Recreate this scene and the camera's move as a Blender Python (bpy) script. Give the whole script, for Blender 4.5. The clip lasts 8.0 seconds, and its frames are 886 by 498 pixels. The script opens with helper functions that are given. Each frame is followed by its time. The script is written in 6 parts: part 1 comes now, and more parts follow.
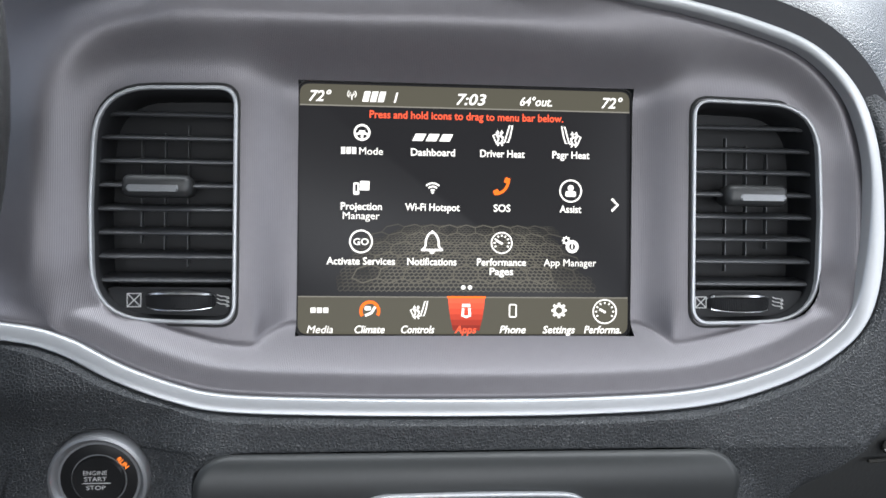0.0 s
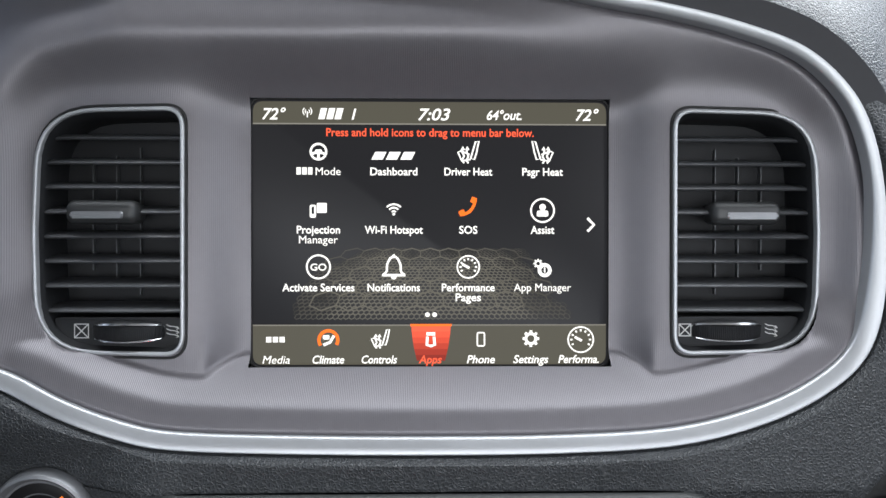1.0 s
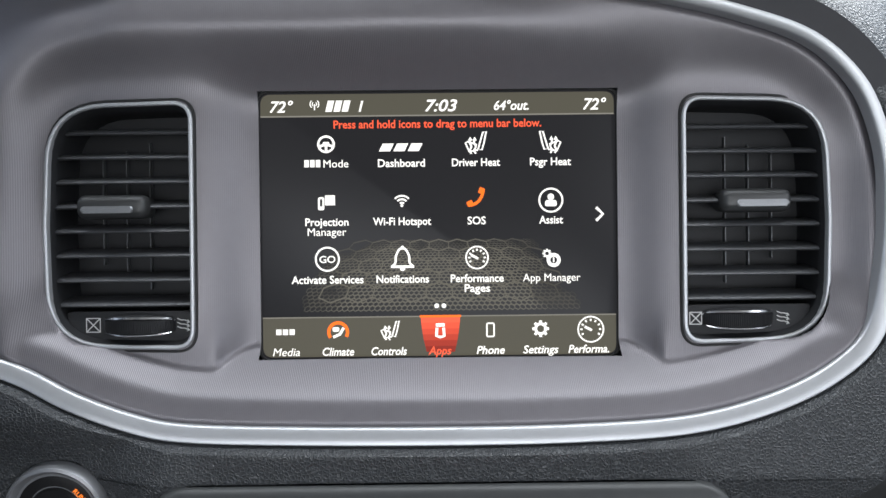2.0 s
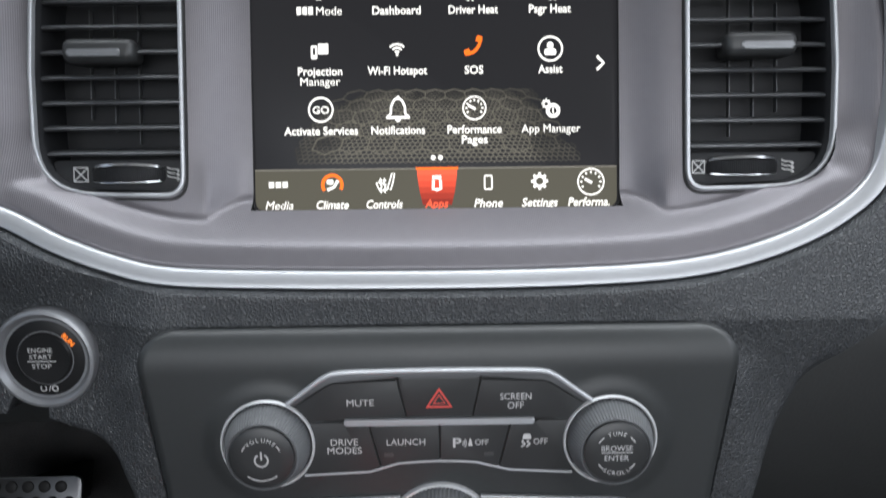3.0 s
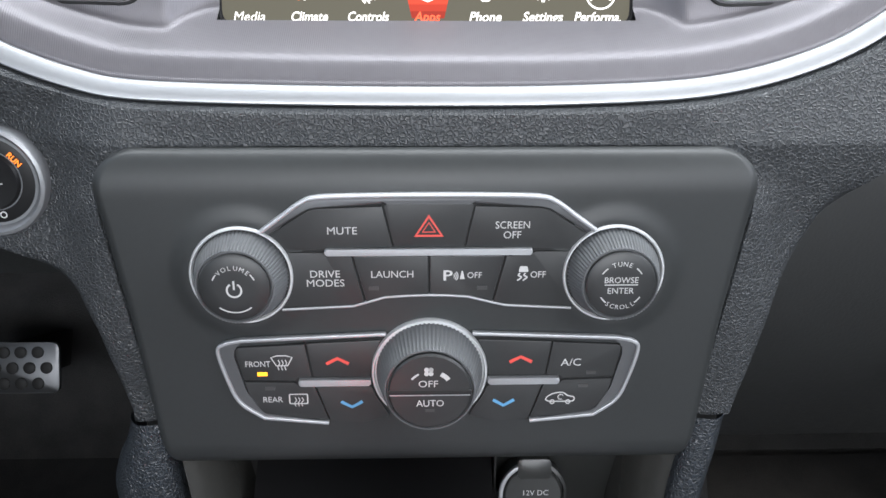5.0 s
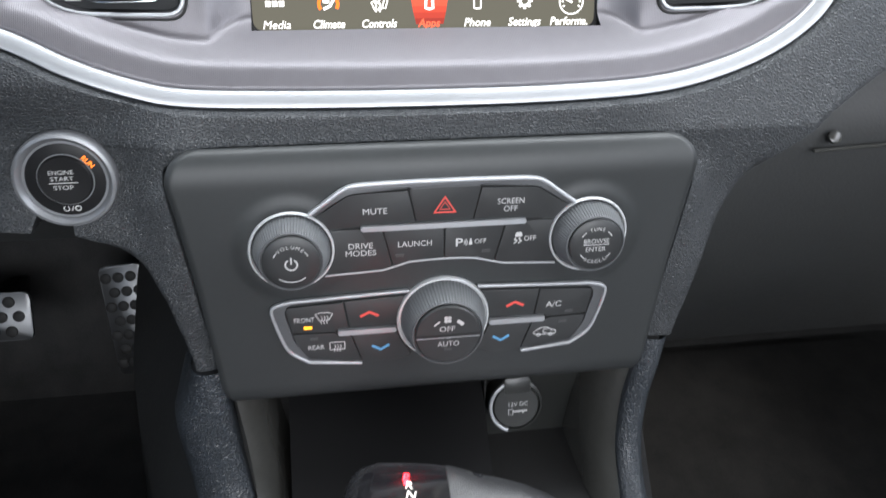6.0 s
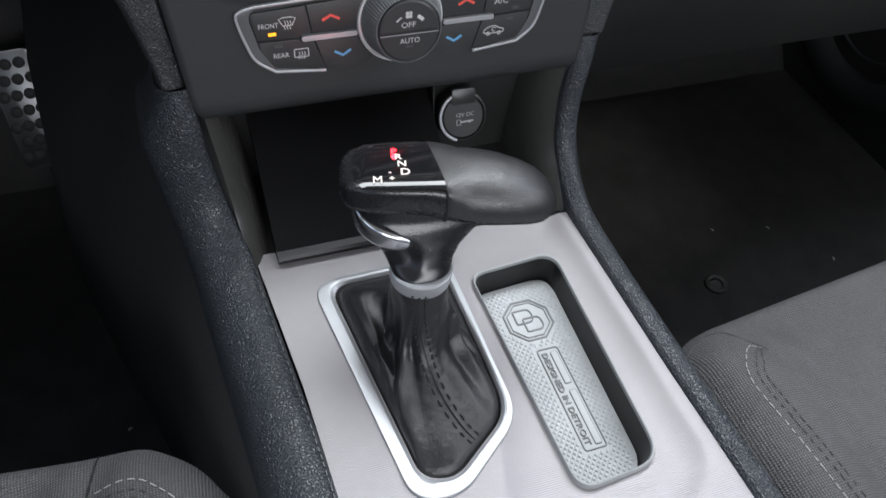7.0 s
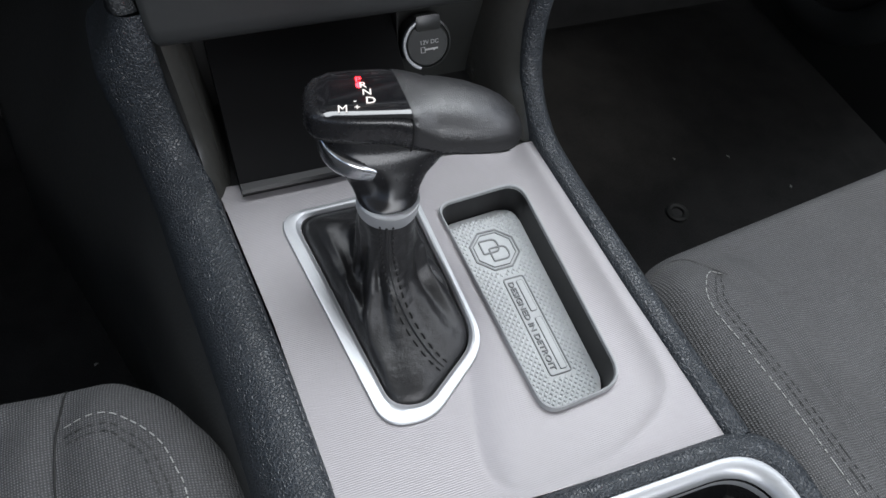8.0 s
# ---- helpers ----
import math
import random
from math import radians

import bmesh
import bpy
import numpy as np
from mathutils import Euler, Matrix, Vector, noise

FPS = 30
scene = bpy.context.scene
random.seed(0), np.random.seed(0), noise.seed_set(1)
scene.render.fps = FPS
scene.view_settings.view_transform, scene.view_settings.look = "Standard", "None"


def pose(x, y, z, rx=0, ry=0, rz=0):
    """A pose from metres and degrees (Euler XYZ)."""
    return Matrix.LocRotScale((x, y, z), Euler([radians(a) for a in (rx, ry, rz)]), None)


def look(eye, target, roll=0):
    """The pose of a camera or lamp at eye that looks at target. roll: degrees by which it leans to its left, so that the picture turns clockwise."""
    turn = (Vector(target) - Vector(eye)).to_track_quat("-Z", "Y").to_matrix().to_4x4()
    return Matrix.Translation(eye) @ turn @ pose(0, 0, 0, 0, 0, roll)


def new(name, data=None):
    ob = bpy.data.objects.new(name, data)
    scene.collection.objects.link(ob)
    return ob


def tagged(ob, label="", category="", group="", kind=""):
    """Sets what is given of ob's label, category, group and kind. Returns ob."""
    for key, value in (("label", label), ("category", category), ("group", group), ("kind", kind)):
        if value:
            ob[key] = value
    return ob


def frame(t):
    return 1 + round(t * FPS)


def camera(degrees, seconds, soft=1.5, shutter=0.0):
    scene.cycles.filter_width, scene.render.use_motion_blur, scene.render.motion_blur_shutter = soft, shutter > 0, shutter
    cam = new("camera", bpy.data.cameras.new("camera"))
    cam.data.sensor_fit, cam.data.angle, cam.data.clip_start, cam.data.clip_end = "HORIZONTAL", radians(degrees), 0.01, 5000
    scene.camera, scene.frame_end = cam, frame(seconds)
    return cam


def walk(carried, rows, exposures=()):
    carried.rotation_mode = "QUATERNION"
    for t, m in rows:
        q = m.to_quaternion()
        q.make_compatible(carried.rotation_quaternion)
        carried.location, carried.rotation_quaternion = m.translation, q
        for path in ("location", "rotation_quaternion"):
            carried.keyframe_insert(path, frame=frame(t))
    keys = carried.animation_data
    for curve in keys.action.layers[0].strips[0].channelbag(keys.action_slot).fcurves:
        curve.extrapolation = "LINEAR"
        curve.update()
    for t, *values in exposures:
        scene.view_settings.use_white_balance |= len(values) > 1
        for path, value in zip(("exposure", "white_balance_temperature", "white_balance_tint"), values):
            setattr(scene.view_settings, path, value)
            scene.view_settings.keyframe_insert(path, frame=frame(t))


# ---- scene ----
cam = camera(60.0, 8.0, shutter=0.2)
PATH = [
    (0, (-0.045, -0.376, 0.865), (0.123, 1.498, 0.188), 2.3),
    (0.5, (-0.012, -0.354, 0.875), (0.088, 1.519, 0.181), 1.6),
    (1, (-0.002, -0.351, 0.871), (0.042, 1.526, 0.181), 0.5),
    (2.5, (0.0, -0.355, 0.862), (0.011, 1.519, 0.164), -0.6),
    (3, (0.0, -0.366, 0.807), (0.015, 1.492, 0.068), -0.6),
    (3.5, (0.002, -0.357, 0.767), (0.023, 1.454, -0.081), -0.2),
    (4, (-0.001, -0.35, 0.76), (0.03, 1.423, -0.165), -0.1),
    (4.5, (-0.001, -0.347, 0.759), (0.029, 1.402, -0.21), -0.1),
    (4.7, (-0.001, -0.348, 0.76), (0.031, 1.398, -0.217), -0.0),
    (6, (-0.056, -0.391, 0.827), (0.24, 1.198, -0.351), 2.9),
    (6.2, (-0.08, -0.425, 0.838), (0.287, 1.078, -0.43), 3.4),
    (6.5, (-0.111, -0.446, 0.818), (0.352, 0.942, -0.546), 4.5),
    (6.8, (-0.118, -0.447, 0.801), (0.406, 0.823, -0.653), 6.0),
    (7, (-0.114, -0.442, 0.797), (0.432, 0.757, -0.708), 7.2),
    (7.5, (-0.113, -0.44, 0.797), (0.47, 0.642, -0.781), 9.7),
    (8, (-0.116, -0.442, 0.796), (0.482, 0.591, -0.809), 10.9),
]
walk(cam, [(t, look(eye, target, roll)) for t, eye, target, roll in PATH],
     [(0, 0.92), (1, 0.68), (2.5, 0.66), (3, 0.84), (3.5, 0.94), (4.5, 1.42), (6, 1.45), (6.5, 1.3), (7, 0.86), (7.5, 0.75), (8, 0.67)])

# ---- world and light: a bright, hazy day outside a parked car ----
world = bpy.data.worlds.new("sky")
scene.world = world
world.use_nodes = True
wn = world.node_tree
sky = wn.nodes.new("ShaderNodeTexSky")
sky.sky_type = "NISHITA"
sky.sun_disc = False
sky.sun_elevation = radians(48)
sky.sun_rotation = radians(150)
wn.links.new(sky.outputs[0], wn.nodes["Background"].inputs[0])
wn.nodes["Background"].inputs[1].default_value = 0.12

sun = new("sun", bpy.data.lights.new("sun", "SUN"))
sun.data.energy, sun.data.angle, sun.data.color = 1.0, radians(12), (1.0, 0.95, 0.88)
sun.matrix_world = look((2.0, -3.5, 4.6), (0, 0, 0.5))


def window_light(name, eye, target, w, h, power, colour):
    """Daylight through one window opening of the car."""
    lamp = new(name, bpy.data.lights.new(name, "AREA"))
    lamp.data.shape, lamp.data.size, lamp.data.size_y = "RECTANGLE", w, h
    lamp.data.energy, lamp.data.color = power, colour
    lamp.matrix_world = look(eye, target)
    return lamp


window_light("windshield_daylight", (0.16, 0.25, 1.20), (0.13, -0.13, 0.28), 1.2, 0.62, 16.0, (0.93, 0.97, 1.0))
window_light("driver_window_daylight", (-0.74, -0.30, 1.06), (0.0, -0.1, 0.65), 0.8, 0.36, 0.6, (0.93, 0.97, 1.0))
window_light("passenger_window_daylight", (0.74, -0.45, 1.06), (0.0, -0.2, 0.6), 0.9, 0.36, 2.2, (0.97, 0.98, 1.0))
window_light("rear_daylight", (0.0, -1.55, 1.15), (0.0, -0.2, 0.65), 1.2, 0.40, 9.0, (0.97, 0.98, 1.0))


# ---- materials ----
def material(name, colour, rough=0.5, metal=0.0, var=0.12, scale=40.0, bumps=(), spec=0.5, rvar=0.1, coat=0.0, woven=0.0):
    """A surface with colour and gloss varied at two scales. bumps: (kind, scale, height in metres, strength)."""
    m = bpy.data.materials.new(name)
    m.use_nodes = True
    t = m.node_tree
    b = t.nodes["Principled BSDF"]
    b.inputs["Metallic"].default_value = metal
    b.inputs["Specular IOR Level"].default_value = spec
    b.inputs["Coat Weight"].default_value = coat
    b.inputs["Coat Roughness"].default_value = 0.08
    tc = t.nodes.new("ShaderNodeTexCoord")
    fine, broad = t.nodes.new("ShaderNodeTexNoise"), t.nodes.new("ShaderNodeTexNoise")
    fine.inputs["Scale"].default_value, broad.inputs["Scale"].default_value = scale * 14, scale * 0.5
    fine.inputs["Detail"].default_value = 4
    for n in (fine, broad):
        t.links.new(tc.outputs["Object"], n.inputs["Vector"])
    add = t.nodes.new("ShaderNodeMath")
    add.operation = "ADD"
    t.links.new(fine.outputs["Fac"], add.inputs[0])
    t.links.new(broad.outputs["Fac"], add.inputs[1])
    tone = t.nodes.new("ShaderNodeMapRange")
    tone.inputs["From Min"].default_value, tone.inputs["From Max"].default_value = 0.6, 1.4
    tone.inputs["To Min"].default_value, tone.inputs["To Max"].default_value = 1 - var, 1 + var
    t.links.new(add.outputs[0], tone.inputs["Value"])
    mix = t.nodes.new("ShaderNodeVectorMath")
    mix.operation = "SCALE"
    mix.inputs[0].default_value = colour
    t.links.new(tone.outputs[0], mix.inputs["Scale"])
    t.links.new(mix.outputs[0], b.inputs["Base Color"])
    gloss = t.nodes.new("ShaderNodeMapRange")
    gloss.inputs["From Min"].default_value, gloss.inputs["From Max"].default_value = 0.6, 1.4
    gloss.inputs["To Min"].default_value, gloss.inputs["To Max"].default_value = max(0.02, rough * (1 - rvar)), min(1, rough * (1 + rvar))
    t.links.new(add.outputs[0], gloss.inputs["Value"])
    t.links.new(gloss.outputs[0], b.inputs["Roughness"])
    def tint(socket, gain, base):
        """Puts shade between the threads and in the grain's hollows into the colour."""
        shade, both = t.nodes.new("ShaderNodeMath"), t.nodes.new("ShaderNodeMath")
        shade.operation, both.operation = "MULTIPLY_ADD", "MULTIPLY"
        shade.inputs[1].default_value, shade.inputs[2].default_value = woven * gain, 1 + woven * base
        t.links.new(socket, shade.inputs[0])
        t.links.new(shade.outputs[0], both.inputs[0])
        t.links.new(tone.outputs[0], both.inputs[1])
        t.links.new(both.outputs[0], mix.inputs["Scale"])
    last = None
    for kind, sc, dist, strength in bumps:
        if kind in ("cells", "pits"):
            tex = t.nodes.new("ShaderNodeTexVoronoi")
            tex.feature = "DISTANCE_TO_EDGE"
            tex.inputs["Scale"].default_value = sc
            warp = t.nodes.new("ShaderNodeTexNoise")
            warp.inputs["Scale"].default_value = sc * 0.7
            t.links.new(tc.outputs["Object"], warp.inputs["Vector"])
            ma = t.nodes.new("ShaderNodeVectorMath")
            ma.operation = "MULTIPLY_ADD"
            ma.inputs[1].default_value = (0.45 / sc,) * 3
            t.links.new(warp.outputs["Color"], ma.inputs[0])
            t.links.new(tc.outputs["Object"], ma.inputs[2])
            t.links.new(ma.outputs[0], tex.inputs["Vector"])
            mr = t.nodes.new("ShaderNodeMapRange")
            mr.interpolation_type = "SMOOTHSTEP"
            mr.inputs["From Max"].default_value = 0.34
            if kind == "pits":
                mr.inputs["From Max"].default_value = 0.25
                mr.inputs["To Min"].default_value, mr.inputs["To Max"].default_value = 1.0, 0.0
            t.links.new(tex.outputs["Distance"], mr.inputs["Value"])
            out = mr.outputs[0]
            if woven:
                tint(out, 0.9, -0.7)
        elif kind == "pebbles":
            tex = t.nodes.new("ShaderNodeTexVoronoi")
            tex.feature = "SMOOTH_F1"
            tex.inputs["Smoothness"].default_value = 0.35
            tex.inputs["Scale"].default_value = sc
            t.links.new(tc.outputs["Object"], tex.inputs["Vector"])
            inv = t.nodes.new("ShaderNodeMath")
            inv.operation = "MULTIPLY"
            inv.inputs[1].default_value = -1.0
            t.links.new(tex.outputs["Distance"], inv.inputs[0])
            out = inv.outputs[0]
            if woven:
                tint(tex.outputs["Distance"], -1.7, 1.0)
        elif kind in ("lines_x", "lines_y"):
            tex = t.nodes.new("ShaderNodeTexWave")
            tex.bands_direction = "X" if kind == "lines_x" else "Y"
            tex.inputs["Scale"].default_value = sc
            tex.inputs["Distortion"].default_value = 0.0
            t.links.new(tc.outputs["Object"], tex.inputs["Vector"])
            out = tex.outputs["Fac"]
        elif kind == "weave":
            wa, wb = t.nodes.new("ShaderNodeTexWave"), t.nodes.new("ShaderNodeTexWave")
            wa.bands_direction, wb.bands_direction = "X", "Y"
            mul = t.nodes.new("ShaderNodeMath")
            mul.operation = "MULTIPLY"
            for w_, i in ((wa, 0), (wb, 1)):
                w_.inputs["Scale"].default_value = sc
                w_.inputs["Distortion"].default_value = 1.2
                w_.inputs["Detail Scale"].default_value = 1.5
                t.links.new(tc.outputs["Object"], w_.inputs["Vector"])
                t.links.new(w_.outputs["Fac"], mul.inputs[i])
            out = mul.outputs[0]
            if woven:
                tint(out, 1.6, -0.4)
        else:
            tex = t.nodes.new("ShaderNodeTexNoise")
            tex.inputs["Scale"].default_value = sc
            tex.inputs["Detail"].default_value = 5
            t.links.new(tc.outputs["Object"], tex.inputs["Vector"])
            out = tex.outputs["Fac"]
        bp = t.nodes.new("ShaderNodeBump")
        bp.inputs["Distance"].default_value, bp.inputs["Strength"].default_value = dist, strength
        t.links.new(out, bp.inputs["Height"])
        if last:
            t.links.new(last, bp.inputs["Normal"])
        last = bp.outputs[0]
    if last:
        t.links.new(last, b.inputs["Normal"])
    return m


def glow(name, colour, strength=1.0, rough=0.4):
    """A lit part of a display or a lamp behind a symbol."""
    m = bpy.data.materials.new(name)
    m.use_nodes = True
    b = m.node_tree.nodes["Principled BSDF"]
    b.inputs["Base Color"].default_value = (0.008, 0.008, 0.008, 1)
    b.inputs["Roughness"].default_value = rough
    b.inputs["Specular IOR Level"].default_value = 0.07
    b.inputs["Emission Color"].default_value = (*colour, 1)
    b.inputs["Emission Strength"].default_value = strength
    return m


BEZEL = material("bezel_ribbed_grey", (0.134, 0.127, 0.137), 0.41, 0.42, 0.06, 12, [("lines_x", 380, 0.00014, 0.40), ("noise", 900, 0.00003, 0.2)])
BRIGHT = material("bright_satin_silver", (0.62, 0.63, 0.64), 0.42, 0.45, 0.04, 30)
# slope's shade and vane glints put into a darker copy of the silver
TONED_SILVER = material("silver_slope_shade_and_glint", (0.11, 0.113, 0.118), 0.42, 0.5, 0.05, 30)
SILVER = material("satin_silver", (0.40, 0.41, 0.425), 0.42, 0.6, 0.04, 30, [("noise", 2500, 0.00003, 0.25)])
CHROME = material("bright_chrome", (0.60, 0.61, 0.63), 0.25, 1.0, 0.03, 30)
PAD = material("grained_vinyl", (0.038, 0.041, 0.044), 0.40, 0.0, 0.08, 20, [("pits", 600, 0.00030, 1.0), ("noise", 1500, 0.00014, 0.25)], spec=0.42, woven=0.42)
RAIL = material("coarse_grained_vinyl", (0.027, 0.032, 0.038), 0.36, 0.0, 0.10, 20, [("pits", 560, 0.00036, 1.0)], spec=0.50, woven=0.6)
# the pad's vinyl again, paler by the daylight painted into it
TOP_PAD = material("dash_top_vinyl_daylit", (0.070, 0.069, 0.067), 0.5, 0.0, 0.1, 20, [("pebbles", 560, 0.0006, 0.8)])
PANEL = material("satin_black_panel", (0.023, 0.025, 0.0255), 0.45, 0.0, 0.10, 25, [("noise", 3500, 0.00006, 0.35)], spec=0.4)
BUTTON = material("button_black", (0.021, 0.022, 0.0225), 0.45, 0.0, 0.08, 30, [("noise", 4000, 0.00004, 0.25)])
KNOB = material("rubbery_knob", (0.095, 0.099, 0.103), 0.42, 0.0, 0.08, 30, [("noise", 3000, 0.00005, 0.3)])
# wheel's own black; on housing and sill it paints in the depth's shade
VENT_DEEP = material("vent_black_and_shade", (0.015, 0.0155, 0.017), 0.6, 0.0, 0.1, 30, spec=0.3)
START_RING = material("satin_ring_grey", (0.20, 0.206, 0.215), 0.40, 0.5, 0.04, 30)
START_BLACK = material("start_button_black", (0.008, 0.008, 0.0085), 0.4, 0.0, 0.1, 40, [("noise", 3500, 0.00004, 0.25)], spec=0.25)
RIM_SILVER = material("satin_rim_silver", (0.38, 0.39, 0.405), 0.40, 0.65, 0.04, 30, [("noise", 2500, 0.00003, 0.25)])
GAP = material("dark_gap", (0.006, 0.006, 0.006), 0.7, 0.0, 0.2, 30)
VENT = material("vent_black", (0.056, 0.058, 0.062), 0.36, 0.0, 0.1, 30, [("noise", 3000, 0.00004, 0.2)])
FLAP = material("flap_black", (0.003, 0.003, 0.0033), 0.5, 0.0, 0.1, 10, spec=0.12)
GLOSS = material("gloss_black", (0.006, 0.006, 0.007), 0.07, 0.0, 0.1, 10, coat=0.5)
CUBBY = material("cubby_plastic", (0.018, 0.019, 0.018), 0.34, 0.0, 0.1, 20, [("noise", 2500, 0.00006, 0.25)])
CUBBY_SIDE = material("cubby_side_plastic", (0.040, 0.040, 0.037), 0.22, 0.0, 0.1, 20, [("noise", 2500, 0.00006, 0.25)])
PLATE = material("console_plate_silver", (0.262, 0.249, 0.257), 0.42, 0.4, 0.04, 12, [("lines_y", 285, 0.00014, 0.6), ("noise", 1500, 0.00004, 0.25)])
LEATHER = material("black_leather", (0.012, 0.012, 0.0128), 0.36, 0.0, 0.15, 40, [("cells", 1200, 0.00008, 0.6), ("noise", 300, 0.0010, 0.32), ("noise", 90, 0.0024, 0.20)], spec=0.55)
CAP = material("grained_shifter_cap", (0.019, 0.019, 0.020), 0.33, 0.0, 0.06, 40, [("cells", 1000, 0.00009, 0.7)], spec=0.7, woven=0.1)
SHIFT = material("shifter_plastic", (0.010, 0.010, 0.0112), 0.27, 0.0, 0.08, 40, [("noise", 3000, 0.00005, 0.3)])
FABRIC = material("seat_fabric_grey", (0.092, 0.092, 0.094), 0.95, 0.0, 0.16, 30, [("weave", 215, 0.0009, 0.9), ("noise", 900, 0.0004, 0.4), ("noise", 45, 0.002, 0.25)], spec=0.2, woven=0.75)
THREAD = material("pale_thread", (0.30, 0.30, 0.29), 0.8, 0.0, 0.1, 100)
DARK_THREAD = material("dark_thread", (0.04, 0.04, 0.04), 0.7, 0.0, 0.1, 100)
RUBBER = material("grey_rubber_mat", (0.46, 0.475, 0.48), 0.55, 0.0, 0.06, 40, [("noise", 1800, 0.0001, 0.4)])
# relief darker than the mat's rubber: its edge shadows put into the colour
RUBBER_SHADE = material("mat_relief_shade", (0.20, 0.207, 0.21), 0.6, 0.0, 0.06, 40)
TRAY = material("tray_black", (0.009, 0.009, 0.0095), 0.4, 0.0, 0.1, 30, [("noise", 2500, 0.00006, 0.3)], spec=0.3)
BAND = material("smooth_dark_band", (0.030, 0.030, 0.033), 0.65, 0.0, 0.08, 20, [("noise", 2500, 0.00006, 0.3)], spec=0.2)
TRAY_RIM = material("tray_rim_grey", (0.28, 0.287, 0.292), 0.5, 0.0, 0.06, 30)
CARPET = material("black_carpet", (0.033, 0.033, 0.0335), 0.95, 0.0, 0.35, 60, [("noise", 900, 0.002, 0.9)], spec=0.1)
SIDE = material("console_side_vinyl", (0.017, 0.018, 0.018), 0.6, 0.0, 0.15, 20, [("noise", 500, 0.0004, 0.5)])
METAL = material("brushed_pedal_steel", (0.11, 0.112, 0.115), 0.36, 0.95, 0.05, 60, [("noise", 2000, 0.00004, 0.3)])
TRIM = material("cabin_trim_grey", (0.32, 0.31, 0.29), 0.75, 0.0, 0.08, 15, [("noise", 600, 0.0004, 0.4)])
LINER = material("headliner_fabric", (0.42, 0.41, 0.39), 0.95, 0.0, 0.06, 20, [("noise", 900, 0.0005, 0.4)], spec=0.1)
PRINT = material("printed_white", (0.46, 0.46, 0.455), 0.5, 0.0, 0.03, 100)
PRINT_RED = material("printed_red", (0.62, 0.07, 0.055), 0.5, 0.0, 0.03, 100)
PRINT_BLUE = material("printed_blue", (0.10, 0.30, 0.52), 0.5, 0.0, 0.03, 100)
LED_OFF = material("unlit_indicator", (0.05, 0.05, 0.05), 0.35, 0.0, 0.05, 100)
# faint grey emission stands in for the glare on the black glass
DISPLAY = glow("display_glare", (0.10, 0.10, 0.115), 0.105, 0.25)
D_BAR = glow("display_bar", (0.110, 0.103, 0.076), 0.58, 0.4)
D_LINE = glow("display_line", (0.22, 0.21, 0.18), 0.8)
D_WHITE = glow("display_white", (1.0, 0.985, 0.94), 0.95)
D_RED = glow("display_red_text", (0.95, 0.11, 0.045), 0.95)
D_TABDARK = glow("display_dark_red_tab", (0.36, 0.045, 0.02), 0.8)
D_ORANGE = glow("display_orange", (1.0, 0.17, 0.012), 0.9)
D_HEX = [glow("display_hexagons", (0.22, 0.205, 0.165), 0.10 + 0.11 * k) for k in range(4)]
D_GRADE = [glow("display_red_grade", (0.86 * k, 0.10 * k ** 1.3, 0.045 * k ** 1.3), 0.95) for k in (0.25, 0.36, 0.50, 0.66, 0.84, 1.0)]
LED_AMBER = glow("amber_indicator", (1.0, 0.36, 0.02), 1.3)
RUN_ORANGE = glow("run_lamp_orange", (1.0, 0.24, 0.03), 1.0)
P_RED = glow("park_lamp_red", (1.0, 0.006, 0.009), 25.0)
G_WHITE = glow("gear_letters_white", (1.0, 0.95, 0.92), 0.95)


# ---- building helpers ----
def part(name, bm, mat, parent, label="", m=None, angle=38):
    """One mesh object under a thing or a part."""
    me = bpy.data.meshes.new(name)
    bmesh.ops.recalc_face_normals(bm, faces=bm.faces[:])
    bm.to_mesh(me)
    bm.free()
    me.materials.append(mat)
    me.shade_smooth()
    me.set_sharp_from_angle(angle=radians(angle))
    ob = new(name, me)
    ob.parent = parent
    if m is not None:
        ob.matrix_basis = m
    if label:
        ob["label"] = label
    return ob


def shared(name, mesh, parent, m):
    ob = new(name, mesh)
    ob.parent = parent
    ob.matrix_basis = m
    return ob


def thing(name, m, label, category, group="", kind=""):
    ob = new(name)
    ob.empty_display_size = 0.02
    ob.matrix_basis = m
    return tagged(ob, label, category, group, kind)


def roundpoly(pts, radii, n=6):
    """A closed outline with rounded corners."""
    out, k = [], len(pts)
    for i in range(k):
        r = radii[i] if hasattr(radii, "__len__") else radii
        p = Vector(pts[i]).to_2d()
        a, b = Vector(pts[i - 1]).to_2d() - p, Vector(pts[(i + 1) % k]).to_2d() - p
        la, lb = a.length, b.length
        a, b = a.normalized(), b.normalized()
        ang = math.acos(max(-1, min(1, a.dot(b))))
        d = min(r / max(1e-6, math.tan(ang / 2)), la * 0.49, lb * 0.49)
        if r <= 0 or d < 1e-6:
            out.append(p)
            continue
        for j in range(n + 1):
            s = j / n
            out.append((p + a * d) * (1 - s) ** 2 + p * 2 * s * (1 - s) + (p + b * d) * s * s)
    return out


